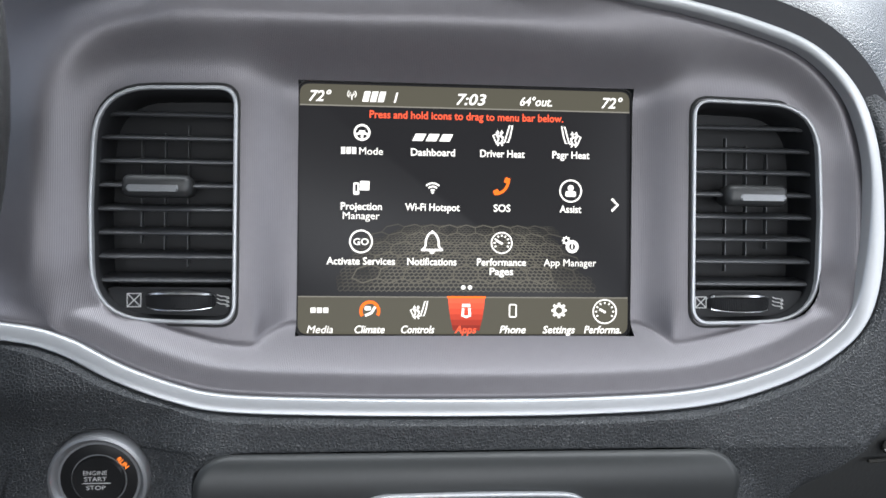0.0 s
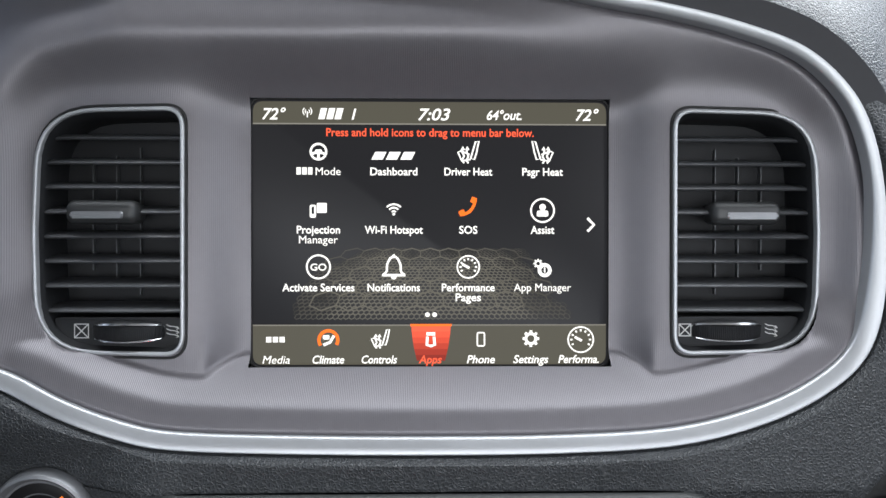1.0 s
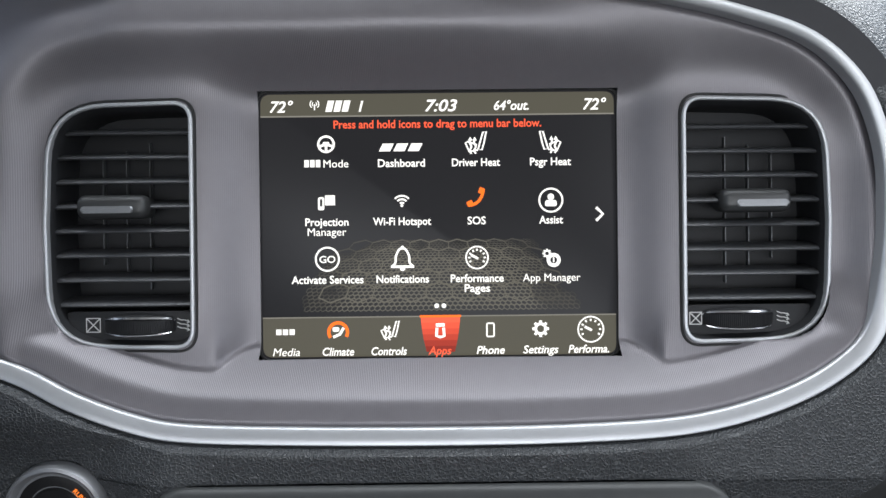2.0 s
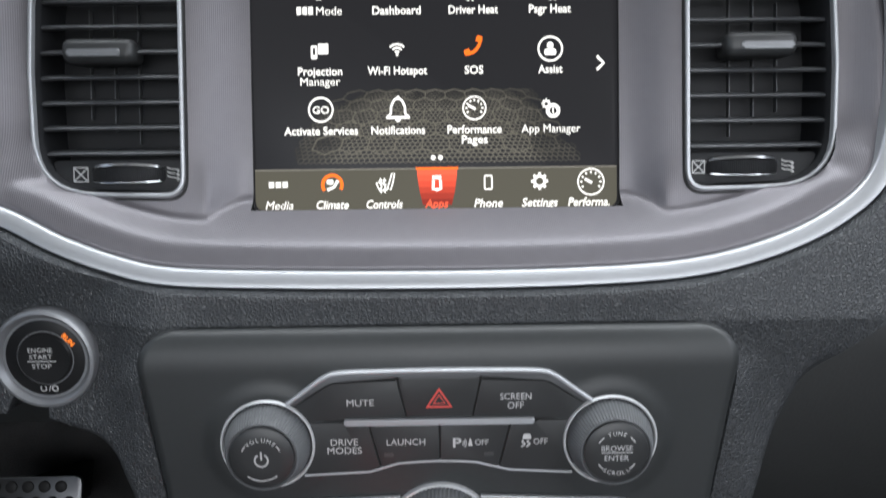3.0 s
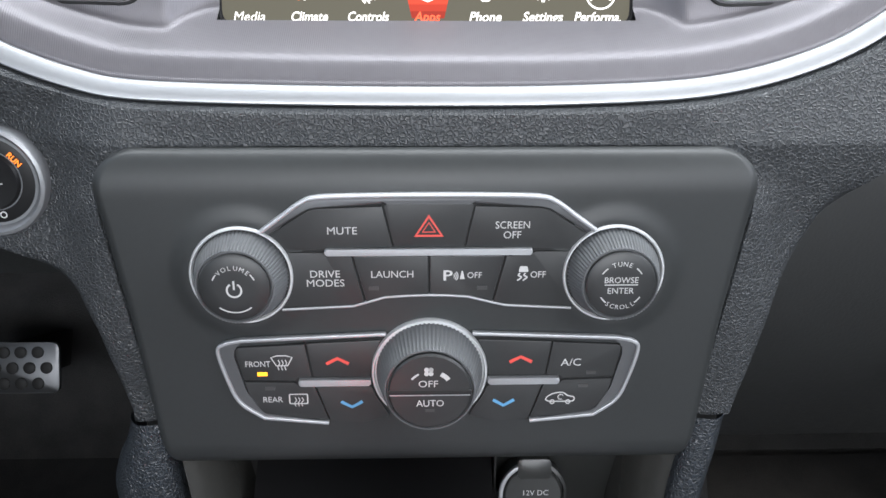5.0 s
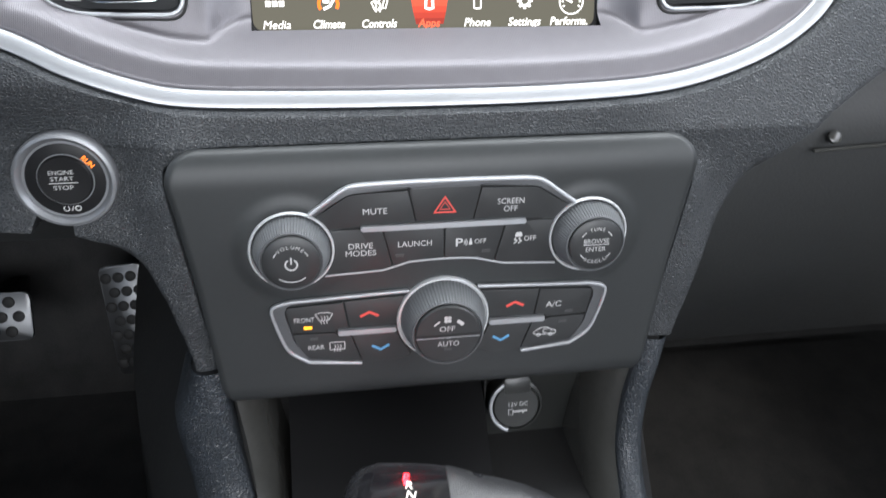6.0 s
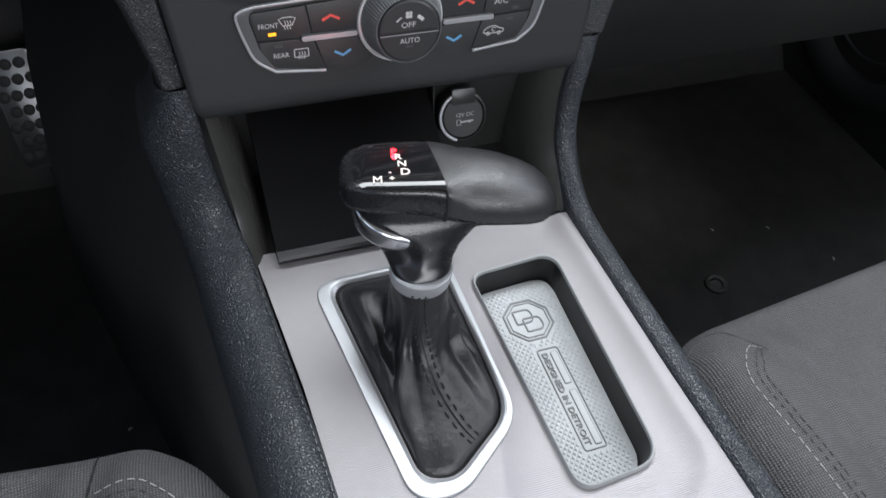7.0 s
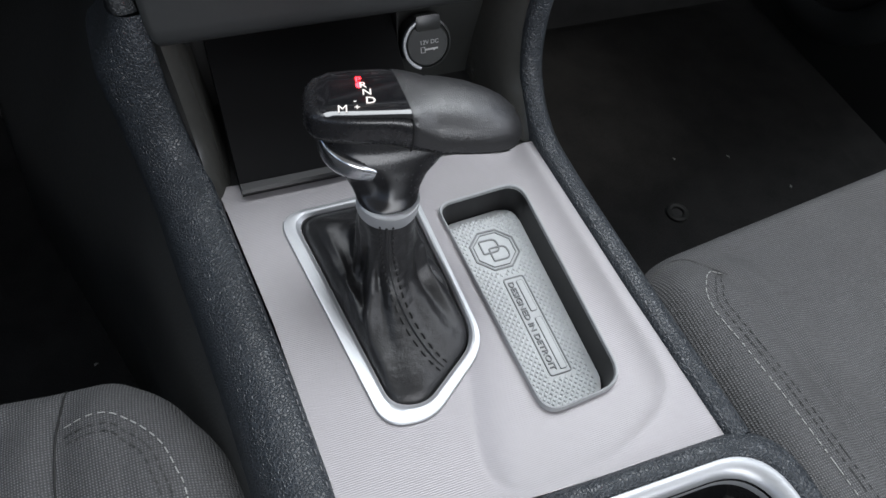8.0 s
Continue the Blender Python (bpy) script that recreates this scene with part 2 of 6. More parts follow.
def curve(pts, n=8, closed=False):
    """A smooth line through points (Catmull-Rom), in 2D or 3D."""
    pts = [Vector(p) for p in pts]
    k, out = len(pts), []
    for i in range(k if closed else k - 1):
        p1, p2 = pts[i], pts[(i + 1) % k]
        p0 = pts[i - 1] if (i > 0 or closed) else p1 * 2 - p2
        p3 = pts[(i + 2) % k] if (i + 2 < k or closed) else p2 * 2 - p1
        for j in range(n):
            s = j / n
            out.append(0.5 * ((2 * p1) + (p2 - p0) * s + (2 * p0 - 5 * p1 + 4 * p2 - p3) * s * s + (3 * p1 - p0 - 3 * p2 + p3) * s ** 3))
    if not closed:
        out.append(pts[-1])
    return out


def prism(pts, z0, z1, bevel=0.0, seg=2, bm=None):
    bm = bm or bmesh.new()
    lo = [bm.verts.new((p[0], p[1], z0)) for p in pts]
    hi = [bm.verts.new((p[0], p[1], z1)) for p in pts]
    k = len(pts)
    bm.faces.new(lo[::-1])
    top = bm.faces.new(hi)
    for i in range(k):
        bm.faces.new((lo[i], lo[(i + 1) % k], hi[(i + 1) % k], hi[i]))
    if bevel:
        bmesh.ops.bevel(bm, geom=list(top.edges), offset=bevel, segments=seg, affect="EDGES", profile=0.6)
    return bm


def rect(x0, y0, x1, y1):
    return [(x0, y0), (x1, y0), (x1, y1), (x0, y1)]


def box(x0, y0, z0, x1, y1, z1, bevel=0.0, bm=None):
    return prism(rect(x0, y0, x1, y1), z0, z1, bevel, 2, bm)


def loft(rings, caps=(True, True), closed=True, bm=None):
    bm = bm or bmesh.new()
    vs = [[bm.verts.new(p) for p in r] for r in rings]
    k = len(rings[0])
    for a, b in zip(vs, vs[1:]):
        for i in range(k if closed else k - 1):
            bm.faces.new((a[i], a[(i + 1) % k], b[(i + 1) % k], b[i]))
    if caps[0] and closed:
        bm.faces.new(vs[0][::-1])
    if caps[1] and closed:
        bm.faces.new(vs[-1])
    return bm


def lathe(profile, n=48, teeth=0, amp=0.0, ridged=(), centre=(0, 0), bm=None):
    """A turned shape round z; the profile points whose index is in ridged carry a fine knurl."""
    rings = []
    k = teeth * 4 if teeth else n
    for j, (r, z) in enumerate(profile):
        ring = []
        for i in range(k):
            a = 2 * math.pi * i / k
            rr = r - (amp if (j in ridged and teeth and i % 4 in (2, 3)) else 0)
            ring.append((centre[0] + rr * math.cos(a), centre[1] + rr * math.sin(a), z))
        rings.append(ring)
    return loft(rings, bm=bm)


def sweep(path, profile, up=(0, 0, 1), closed=False, bm=None, scale=None):
    """A profile (side, up) carried along a 3D line."""
    path = [Vector(p).to_3d() for p in path]
    k, rings = len(path), []
    for i, p in enumerate(path):
        a = path[i - 1] if (i > 0 or closed) else p
        b = path[(i + 1) % k] if (i + 1 < k or closed) else p
        t = (b - a).normalized()
        n = Vector(up[i] if hasattr(up[0], "__len__") else up)
        side = t.cross(n).normalized()
        n = side.cross(t).normalized()
        s = scale[i] if scale else 1.0
        rings.append([p + side * q[0] * s + n * q[1] * s for q in profile])
    if closed:
        rings.append(rings[0])
        bm = loft(rings, (False, False), bm=bm)
        bmesh.ops.remove_doubles(bm, verts=bm.verts[:], dist=1e-7)
        return bm
    return loft(rings, bm=bm)


def oval(w, h, n=12):
    return [(w / 2 * math.cos(2 * math.pi * i / n), h / 2 * math.sin(2 * math.pi * i / n)) for i in range(n)]


def soft_rect(w, h, r, n=3):
    return roundpoly(rect(-w / 2, -h / 2, w / 2, h / 2), r, n)


def stroke(bm, pts, width, z=0.0, closed=False):
    """A flat drawn line."""
    pts = [Vector(p).to_2d() for p in pts]
    k, left, right = len(pts), [], []
    for i, p in enumerate(pts):
        a = pts[i - 1] if (i > 0 or closed) else p
        b = pts[(i + 1) % k] if (i + 1 < k or closed) else p
        t = b - a
        t = t.normalized() if t.length > 1e-9 else Vector((1, 0))
        n = Vector((-t.y, t.x)) * width / 2
        left.append(bm.verts.new((*(p + n), z)))
        right.append(bm.verts.new((*(p - n), z)))
    for i in range(k if closed else k - 1):
        j = (i + 1) % k
        bm.faces.new((right[i], right[j], left[j], left[i]))
    return bm


def fill(bm, pts, z=0.0):
    bm.faces.new([bm.verts.new((p[0], p[1], z)) for p in pts])
    return bm


def circle(cx, cy, r, n=28, a0=0.0, a1=360.0):
    full = abs(a1 - a0) >= 360
    return [(cx + r * math.cos(radians(a0 + (a1 - a0) * i / (n if full else n - 1))), cy + r * math.sin(radians(a0 + (a1 - a0) * i / (n if full else n - 1)))) for i in range(n)]


def lettering(text, cap, width=0.0, shear=0.0, bold=0.0, thick=0.0, spacing=1.0):
    """Letters with the built-in font as a bmesh, centred; cap: height of a capital in metres."""
    cu = bpy.data.curves.new("letters", "FONT")
    cu.body, cu.size, cu.shear, cu.offset, cu.resolution_u = text, cap / 0.73, shear, bold * cap, 3
    cu.space_character = spacing
    cu.align_x = "CENTER"
    cu.extrude = thick / 2
    ob = bpy.data.objects.new("letters", cu)
    scene.collection.objects.link(ob)
    dg = bpy.context.evaluated_depsgraph_get()
    me = bpy.data.meshes.new_from_object(ob.evaluated_get(dg))
    bpy.data.objects.remove(ob)
    bpy.data.curves.remove(cu)
    bm = bmesh.new()
    bm.from_mesh(me)
    bpy.data.meshes.remove(me)
    xs = [v.co.x for v in bm.verts]
    mid, span = (min(xs) + max(xs)) / 2, max(xs) - min(xs)
    k = width / span if width else 1.0
    for v in bm.verts:
        v.co.x = (v.co.x - mid) * k
        v.co.y -= cap / 2
    return bm


def moved(bm, x, y, z=0.0, turn=0.0, scale=1.0):
    bmesh.ops.transform(bm, matrix=pose(x, y, z, 0, 0, turn) @ Matrix.Scale(scale, 4), verts=bm.verts[:])
    return bm


def joined(*bms):
    out = bms[0]
    for b in bms[1:]:
        me = bpy.data.meshes.new("tmp")
        b.to_mesh(me)
        b.free()
        out.from_mesh(me)
        bpy.data.meshes.remove(me)
    return out


def smooth01(x):
    x = max(0.0, min(1.0, x))
    return x * x * (3 - 2 * x)


def lerp(x, xs, ys):
    return float(np.interp(x, xs, ys))


# frames of the dash: x right, y up along the face, z towards the driver
LEAN_S, LEAN_P = radians(20.0), radians(9.7)


def facing(origin, lean):
    s, c = math.sin(lean), math.cos(lean)
    return Matrix(((1, 0, 0, origin[0]), (0, s, -c, origin[1]), (0, c, s, origin[2]), (0, 0, 0, 1)))


FACE = facing((0, 0, 0.75), LEAN_S)
STACK = facing((0, -0.0885, 0.629), LEAN_P)
TO_STACK = STACK.inverted() @ FACE


# ---- cabin shell ----
def slab(name, pts, axis, a, b, mat, label, category):
    """A flat piece of the shell: outline in two axes, thickness along the third."""
    bm = prism(pts, a, b, 0.0)
    turn = {"z": Matrix.Identity(4), "x": Matrix(((0, 0, 1, 0), (1, 0, 0, 0), (0, 1, 0, 0), (0, 0, 0, 1))), "y": Matrix(((1, 0, 0, 0), (0, 0, 1, 0), (0, 1, 0, 0), (0, 0, 0, 1)))}[axis]
    bmesh.ops.transform(bm, matrix=turn, verts=bm.verts[:])
    return tagged(part(name, bm, mat, None), label, category, kind="structure")


slab("floor", rect(-0.78, -1.8, 0.78, 0.62), "z", 0.08, 0.13, CARPET, "black carpeted floor of the footwells", "floor")
slab("wall_front", rect(-0.78, 0.08, 0.78, 0.93), "y", 0.55, 0.60, CARPET, "black carpeted bulkhead ahead of the pedals", "wall")
slab("wall_left", rect(-1.8, 0.08, 0.6, 0.86), "x", -0.82, -0.76, SIDE, "dark door panel beside the driver seat", "wall")
slab("wall_right", rect(-1.8, 0.08, 0.6, 0.86), "x", 0.76, 0.82, SIDE, "dark door panel beside the passenger seat", "wall")
slab("wall_back", rect(-0.78, 0.08, 0.78, 0.95), "y", -1.85, -1.8, TRIM, "plain trim behind the seats", "wall")
slab("pillar_left", rect(-1.25, 0.86, -1.1, 1.3), "x", -0.80, -0.76, TRIM, "grey door pillar trim", "pillar")
slab("pillar_right", rect(-1.25, 0.86, -1.1, 1.3), "x", 0.76, 0.80, TRIM, "grey door pillar trim", "pillar")
slab("ceiling", rect(-0.82, -1.6, 0.82, -0.05), "z", 1.30, 1.34, LINER, "light grey fabric headliner", "ceiling")

# sloping toe board
bm = loft([[(x, 0.30, 0.13), (x, 0.52, 0.40), (x, 0.55, 0.40), (x, 0.55, 0.13)] for x in (-0.76, 0.76)])
tagged(part("toe_board", bm, CARPET, None), "black carpeted slope ahead of the footwells", "floor", kind="structure")

# ---- dash bezel: a ribbed dish with its silver rim ----
RIM = curve([(-0.34, -0.050), (-0.27, -0.053), (-0.211, -0.058), (-0.187, -0.064), (-0.163, -0.0763), (-0.138, -0.0857), (-0.114, -0.0907), (-0.065, -0.0927), (0, -0.0935),
             (0.06, -0.0929), (0.11, -0.0897), (0.1475, -0.0805), (0.1755, -0.0668), (0.193, -0.0492), (0.1998, -0.0215), (0.2006, 0.016), (0.1955, 0.0438), (0.185, 0.064),
             (0.165, 0.0812), (0.1345, 0.0923), (0.104, 0.0996), (0.084, 0.103), (0.03, 0.113), (-0.05, 0.124), (-0.15, 0.130), (-0.34, 0.130)], 8)
RIM_W = 0.033
VENT_L = roundpoly([(-0.1140, 0.0572), (-0.1140, -0.0562), (-0.1800, -0.0545), (-0.1815, 0.0), (-0.1795, 0.0555)], [0.009, 0.009, 0.034, 0.1, 0.028], 8)
VENT_R = [Vector((-p.x, p.y)) for p in VENT_L][::-1]
DISH = roundpoly([(-0.193, 0.082), (-0.195, -0.068), (-0.12, -0.0935), (0.12, -0.0925), (0.1925, -0.058), (0.1935, 0.046), (0.146, 0.084), (0.0, 0.084)], [0.05, 0.04, 0.05, 0.06, 0.05, 0.05, 0.05, 0.1], 10)


def inside(px, py, poly):
    hit = np.zeros(px.shape, bool)
    k = len(poly)
    for i in range(k):
        (x0, y0), (x1, y1) = poly[i], poly[(i + 1) % k]
        if y0 == y1:
            continue
        c = ((y0 > py) != (y1 > py)) & (px < (x1 - x0) * (py - y0) / (y1 - y0) + x0)
        hit ^= c
    return hit


def away(px, py, poly):
    best = np.full(px.shape, 9.0)
    k = len(poly)
    for i in range(k):
        a, b = np.array(poly[i]), np.array(poly[(i + 1) % k])
        d = b - a
        t = np.clip(((px - a[0]) * d[0] + (py - a[1]) * d[1]) / max(1e-12, d @ d), 0, 1)
        best = np.minimum(best, np.hypot(px - a[0] - t * d[0], py - a[1] - t * d[1]))
    return best


STEP = 0.0013
gu, gv = np.meshgrid(np.arange(-0.33, 0.2071, STEP), np.arange(-0.101, 0.1301, STEP), indexing="ij")
flat = [tuple(p) for p in DISH]
dist = away(gu, gv, flat)
inn = inside(gu, gv, flat)
dish = 0.0145 + 0.0175 * np.clip(1 - dist / 0.026, 0, 1) ** 2
outer = 0.032 - 0.55 * dist * (gu < -0.15) - 0.32 * dist * (gu >= -0.15)
gw = np.where(inn, dish, outer)
rim_poly = [tuple(p) for p in RIM]
to_rim = away(gu, gv, rim_poly)
corner = np.clip((gu - 0.02) / 0.08, 0, 1) * np.clip((gv + 0.02) / 0.05, 0, 1)
gw = gw * (1 - corner) + corner * (0.0145 + 0.0140 * np.clip(1 - to_rim / 0.042, 0, 1) ** 1.4)


def sm(x):
    x = np.clip(x, 0, 1)
    return x * x * (3 - 2 * x)


ramp_u, ramp_v = sm((np.abs(gu) - 0.0872) / 0.024), sm((np.abs(gv) - 0.0655) / 0.0115)
pocket = 0.0022 + 0.030 * np.maximum(ramp_u * 0.42, ramp_v * np.where(gv < 0, 0.0, 0.62))
pocket = pocket + 0.05 * sm((np.abs(gu) - 0.100) / 0.030) * sm((-0.030 - gv) / 0.030)
gw = np.where(inn | (gv < -0.05), np.minimum(gw, pocket), gw)
# along the bottom: a shelf inside the rim, an edge, and a slope that runs back to the screen and under the vents
shelf = np.interp(to_rim, [0, 0.0040, 0.0135, 0.0345, 0.09], [0.0312, 0.0300, 0.0264, 0.0026, -0.06])
gw = np.maximum(gw, shelf - 0.03 * (1 - sm((-0.024 - gv) / 0.030)))
soft = gw.copy()
for k in range(90):
    pad_ = np.pad(soft, 1, mode="edge")
    soft = (pad_[:-2, 1:-1] + pad_[2:, 1:-1] + pad_[1:-1, :-2] + pad_[1:-1, 2:] + 2 * soft) / 6
    if k == 3:
        crisp = soft.copy()
low_ = sm((-0.035 - gv) / 0.03)
gw = crisp * low_ + soft * (1 - low_)
gw -= 0.0030 * sm(1 - away(gu, gv, rim_poly) / 0.0046)
keep = inside(gu, gv, rim_poly)
hole = inside(gu, gv, [tuple(p) for p in VENT_L]) | inside(gu, gv, [tuple(p) for p in VENT_R]) | ((np.abs(gu) < 0.0862) & (np.abs(gv) < 0.0645))


def snap(gx, gy, mask, polys):
    """Moves the grid's points that border a hole onto its outline."""
    near = mask.copy()
    m4 = np.pad(mask, 1, mode="edge")
    inner = m4[:-2, 1:-1] & m4[2:, 1:-1] & m4[1:-1, :-2] & m4[1:-1, 2:] & m4[:-2, :-2] & m4[2:, 2:] & m4[:-2, 2:] & m4[2:, :-2]
    near &= ~inner
    for i, j in zip(*np.nonzero(near)):
        best, spot = 9.0, None
        p = np.array((gx[i, j], gy[i, j]))
        for poly in polys:
            for k in range(len(poly)):
                a, b = np.array(poly[k]), np.array(poly[(k + 1) % len(poly)])
                d = b - a
                t = min(1.0, max(0.0, float((p - a) @ d / max(1e-12, d @ d))))
                q = a + t * d
                e = float(np.hypot(*(p - q)))
                if e < best:
                    best, spot = e, q
        gx[i, j], gy[i, j] = spot


snap(gu, gv, inside(gu, gv, [tuple(p) for p in VENT_L]), [[tuple(p) for p in VENT_L]])
snap(gu, gv, inside(gu, gv, [tuple(p) for p in VENT_R]), [[tuple(p) for p in VENT_R]])
bm = bmesh.new()
ids = {}
nu, nv = gu.shape


def bezel_vert(i, j):
    if (i, j) not in ids:
        ids[(i, j)] = bm.verts.new((gu[i, j], gv[i, j], gw[i, j]))
    return ids[(i, j)]


for i in range(nu - 1):
    for j in range(nv - 1):
        quad = ((i, j), (i + 1, j), (i + 1, j + 1), (i, j + 1))
        if any(keep[q] for q in quad) and not all(hole[q] for q in quad):
            bm.faces.new([bezel_vert(*q) for q in quad])

dashboard = thing("dashboard", Matrix.Identity(4), "dark grey dashboard with ribbed bezel and grained vinyl pads", "dashboard", kind="structure")
part("bezel", bm, BEZEL, dashboard, "dark grey dished bezel with fine vertical ribs", FACE, 60)
RIM_PROFILE = [(-0.0046, -0.016), (0.0046, -0.016), (0.0050, 0.0006), (0.0049, 0.0022), (0.0043, 0.0031), (0.0034, 0.0032), (0.0, 0.0020), (-0.0036, 0.0003), (-0.0046, -0.0006), (-0.0050, -0.0018)]
part("rim", sweep([(p.x, p.y - 0.0011 * smooth01((-0.03 - p.y) / 0.03), RIM_W - 0.0010) for p in RIM], RIM_PROFILE, scale=[0.46 + 0.32 * smooth01((0.03 - p.y) / 0.07) for p in RIM]), RIM_SILVER, dashboard, "satin silver rim round the bezel", FACE)

# grained pad that runs outward from the rim, and the two legs beside the control panel
SIDE_X = [0.1350, 0.1378, 0.1404, 0.1443, 0.1482, 0.1528, 0.1578, 0.1645, 0.1700, 0.1785, 0.190, 0.200, 0.2203, 0.2317, 0.30, 0.65]
SIDE_S = [-0.0895, -0.0783, -0.0679, -0.0514, -0.0358, -0.0233, -0.0135, -0.0003, 0.0090, 0.0165, 0.0255, 0.0355, 0.0476, 0.0534, 0.075, 0.11]
LEFT_X = [0.1289, 0.1323, 0.1378, 0.146, 0.156, 0.172, 0.20, 0.30, 0.65]
LEFT_S = [-0.0844, -0.0686, -0.046, -0.029, -0.0195, -0.0125, -0.010, -0.008, 0.0]


PANEL_TOP = 0.0292


def panel_edge(s):
    """Half the width of the control panel at a height."""
    half = lerp(s, [-0.106, -0.094, -0.039, 0.0, 0.024], [0.1125, 0.1142, 0.1192, 0.1245, 0.1285])
    if s > PANEL_TOP - 0.017:
        half -= 0.018 * (1 - math.sqrt(max(0.0, 1 - min(1.0, (s - PANEL_TOP + 0.017) / 0.0172) ** 2)))
    return half


def pad_low(x):
    if abs(x) < 0.1270:
        return PANEL_TOP - 0.0005 if abs(x) < 0.1105 else PANEL_TOP - 0.017 + 0.0165 * math.sqrt(max(0.0, 1 - ((abs(x) - 0.1105) / 0.018) ** 2))
    return lerp(x, SIDE_X, SIDE_S) if x > 0 else lerp(-x, LEFT_X, LEFT_S)


def pad_depth(x, s):
    """How far the pad stands out from the stack's face plane."""
    wide_ = smooth01((s - 0.020) / 0.016)
    mid_ = 0.0120 * max(smooth01((0.150 + 0.025 * wide_ - abs(x)) / (0.025 + 0.035 * wide_)), smooth01((s + 0.02) / 0.05) if x > 0 else smooth01((s - 0.030) / 0.03))
    base = -0.0205 + mid_ - 0.20 * (s - 0.03) if s > 0.03 else -0.0205 + mid_ + (0.16 - mid_ / 0.07) * (0.03 - s) if s > -0.04 else -0.0093 + 0.03 * (-0.04 - s)
    dip = -0.002 * smooth01((0.125 - abs(x)) / 0.03) * smooth01((0.046 - s) / 0.02)
    base += 0.0062 * smooth01((0.152 - abs(x)) / 0.030) * smooth01((0.022 - s) / 0.02) * smooth01((s + 0.085) / 0.05)
    return base + dip - 0.22 * max(0.0, abs(x) - 0.2)


rim_st = [TO_STACK @ Vector((p.x, p.y, RIM_W - 0.006)) for p in RIM]
rings = []
NR = 36
for i, p in enumerate(rim_st):
    a, b = rim_st[max(0, i - 2)], rim_st[min(len(rim_st) - 1, i + 2)]
    t = (b - a).to_2d().normalized()
    o = Vector((t.y, -t.x))
    far = 0.30
    r = 0.0
    while r < far:
        q = p.to_2d() + o * r
        if q.y < max(pad_low(q.x), PANEL_TOP - 0.002 if 0.1270 < q.x < 0.19 or -0.172 < q.x < -0.1270 else -1):
            break
        r += 0.0002
    r = max(r, 0.004)
    ring = []
    for k in range(NR + 1):
        near_ = min(0.014, 0.6 * r)
        d = near_ * k / 16 if k <= 16 else near_ + (r - near_) * ((k - 16) / (NR - 16)) ** 1.4
        q = p.to_2d() + o * max(d, 0.0002)
        w = pad_depth(q.x, q.y)
        lip = p.z + 0.0020 - 0.35 * d * (1 - smooth01((o.y + 0.2) / 0.5))
        blend = smooth01((d - 0.0026) / 0.0036)
        w = lip * (1 - blend) + w * blend
        w = (w * (1 - smooth01((o.y - 0.1) / 0.5)) + (p.z + 0.0020) * smooth01((o.y - 0.1) / 0.5)) - (1.2 * max(0.0, d - 0.010) ** 2 / (max(0.0, d - 0.010) + 0.016)) * smooth01((o.y - 0.1) / 0.5)
        if k == NR and q.y < 0.2 and not 0.1270 < abs(q.x) < 0.19:
            w -= 0.001
        ring.append((q.x, q.y, w))
    if ring[-1][1] < 0.2:
        ring.append((ring[-1][0], ring[-1][1] - 0.002, ring[-1][2] - 0.05))
    else:
        ring.append((ring[-1][0], ring[-1][1], ring[-1][2] - 0.001))
    rings.append(ring)
part("pad", loft(rings, closed=False), PAD, dashboard, "black grained vinyl pad", STACK, 50)
# smooth dark band between the rim and the rolled dash top
rings = []
for i, p in enumerate(rim_st):
    a, b = rim_st[max(0, i - 2)], rim_st[min(len(rim_st) - 1, i + 2)]
    t = (b - a).to_2d().normalized()
    o = Vector((t.y, -t.x))
    if o.y < -0.25:
        continue
    wide_ = 0.0135 * smooth01((o.y + 0.25) / 0.45)
    q = [p.to_2d() + o * d for d in (0.0005, 0.002 + wide_ * 0.5, 0.002 + wide_, 0.0025 + wide_)]
    rings.append([(q[0].x, q[0].y, p.z + 0.0028), (q[1].x, q[1].y, p.z + 0.0030), (q[2].x, q[2].y, p.z + 0.0030), (q[3].x, q[3].y, p.z - 0.004)])
part("upper_band", loft(rings, closed=False), BAND, dashboard, "smooth dark band above the rim", STACK, 50)


for sign, xs, ss in ((1, SIDE_X, SIDE_S), (-1, LEFT_X, LEFT_S)):
    rings = []
    lowest = -0.0895
    for i in range(41):
        s = lowest + (PANEL_TOP - lowest) * i / 40
        xo = lerp(s, ss[:12], xs[:12]) if sign > 0 else lerp(s, ss[:6], xs[:6])
        xi = panel_edge(s) + 0.0004
        ring = [(sign * xi, s, pad_depth(sign * xi, s) - 0.02), (sign * xi, s, pad_depth(sign * xi, s) - 0.002)]
        for k in range(11):
            f = k / 10
            x = xi + 0.001 + (xo - xi - 0.001) * f
            edge = smooth01((f - 0.72) / 0.28)
            ring.append((sign * x, s, pad_depth(sign * x, s) + 0.001 * math.sin(math.pi * f) - 0.009 * edge ** 2 * smooth01(((0.016 if sign > 0 else -0.012) - s) / 0.02)))
        ring.append((sign * (xo + 0.001), s, ring[-1][2] - 0.06))
        rings.append(ring)
    part("stack_leg", loft(rings, closed=False), PAD, dashboard, "black grained vinyl leg beside the control panel", STACK, 50)

# the rolled top of the dash, windshield light put into its paler colour
rings = []
for i in range(31):
    f = i / 30
    x = -0.7 + 1.4 * f
    zz = 0.83
    rings.append([(x, 0.16, zz - 0.06), (x, 0.17, zz - 0.01), (x, 0.20, zz), (x, 0.5, zz + 0.01), (x, 0.54, zz - 0.05)])
part("top_pad", loft(rings, closed=False), TOP_PAD, dashboard, "grained vinyl dash top, daylight put into its colour", None, 60)

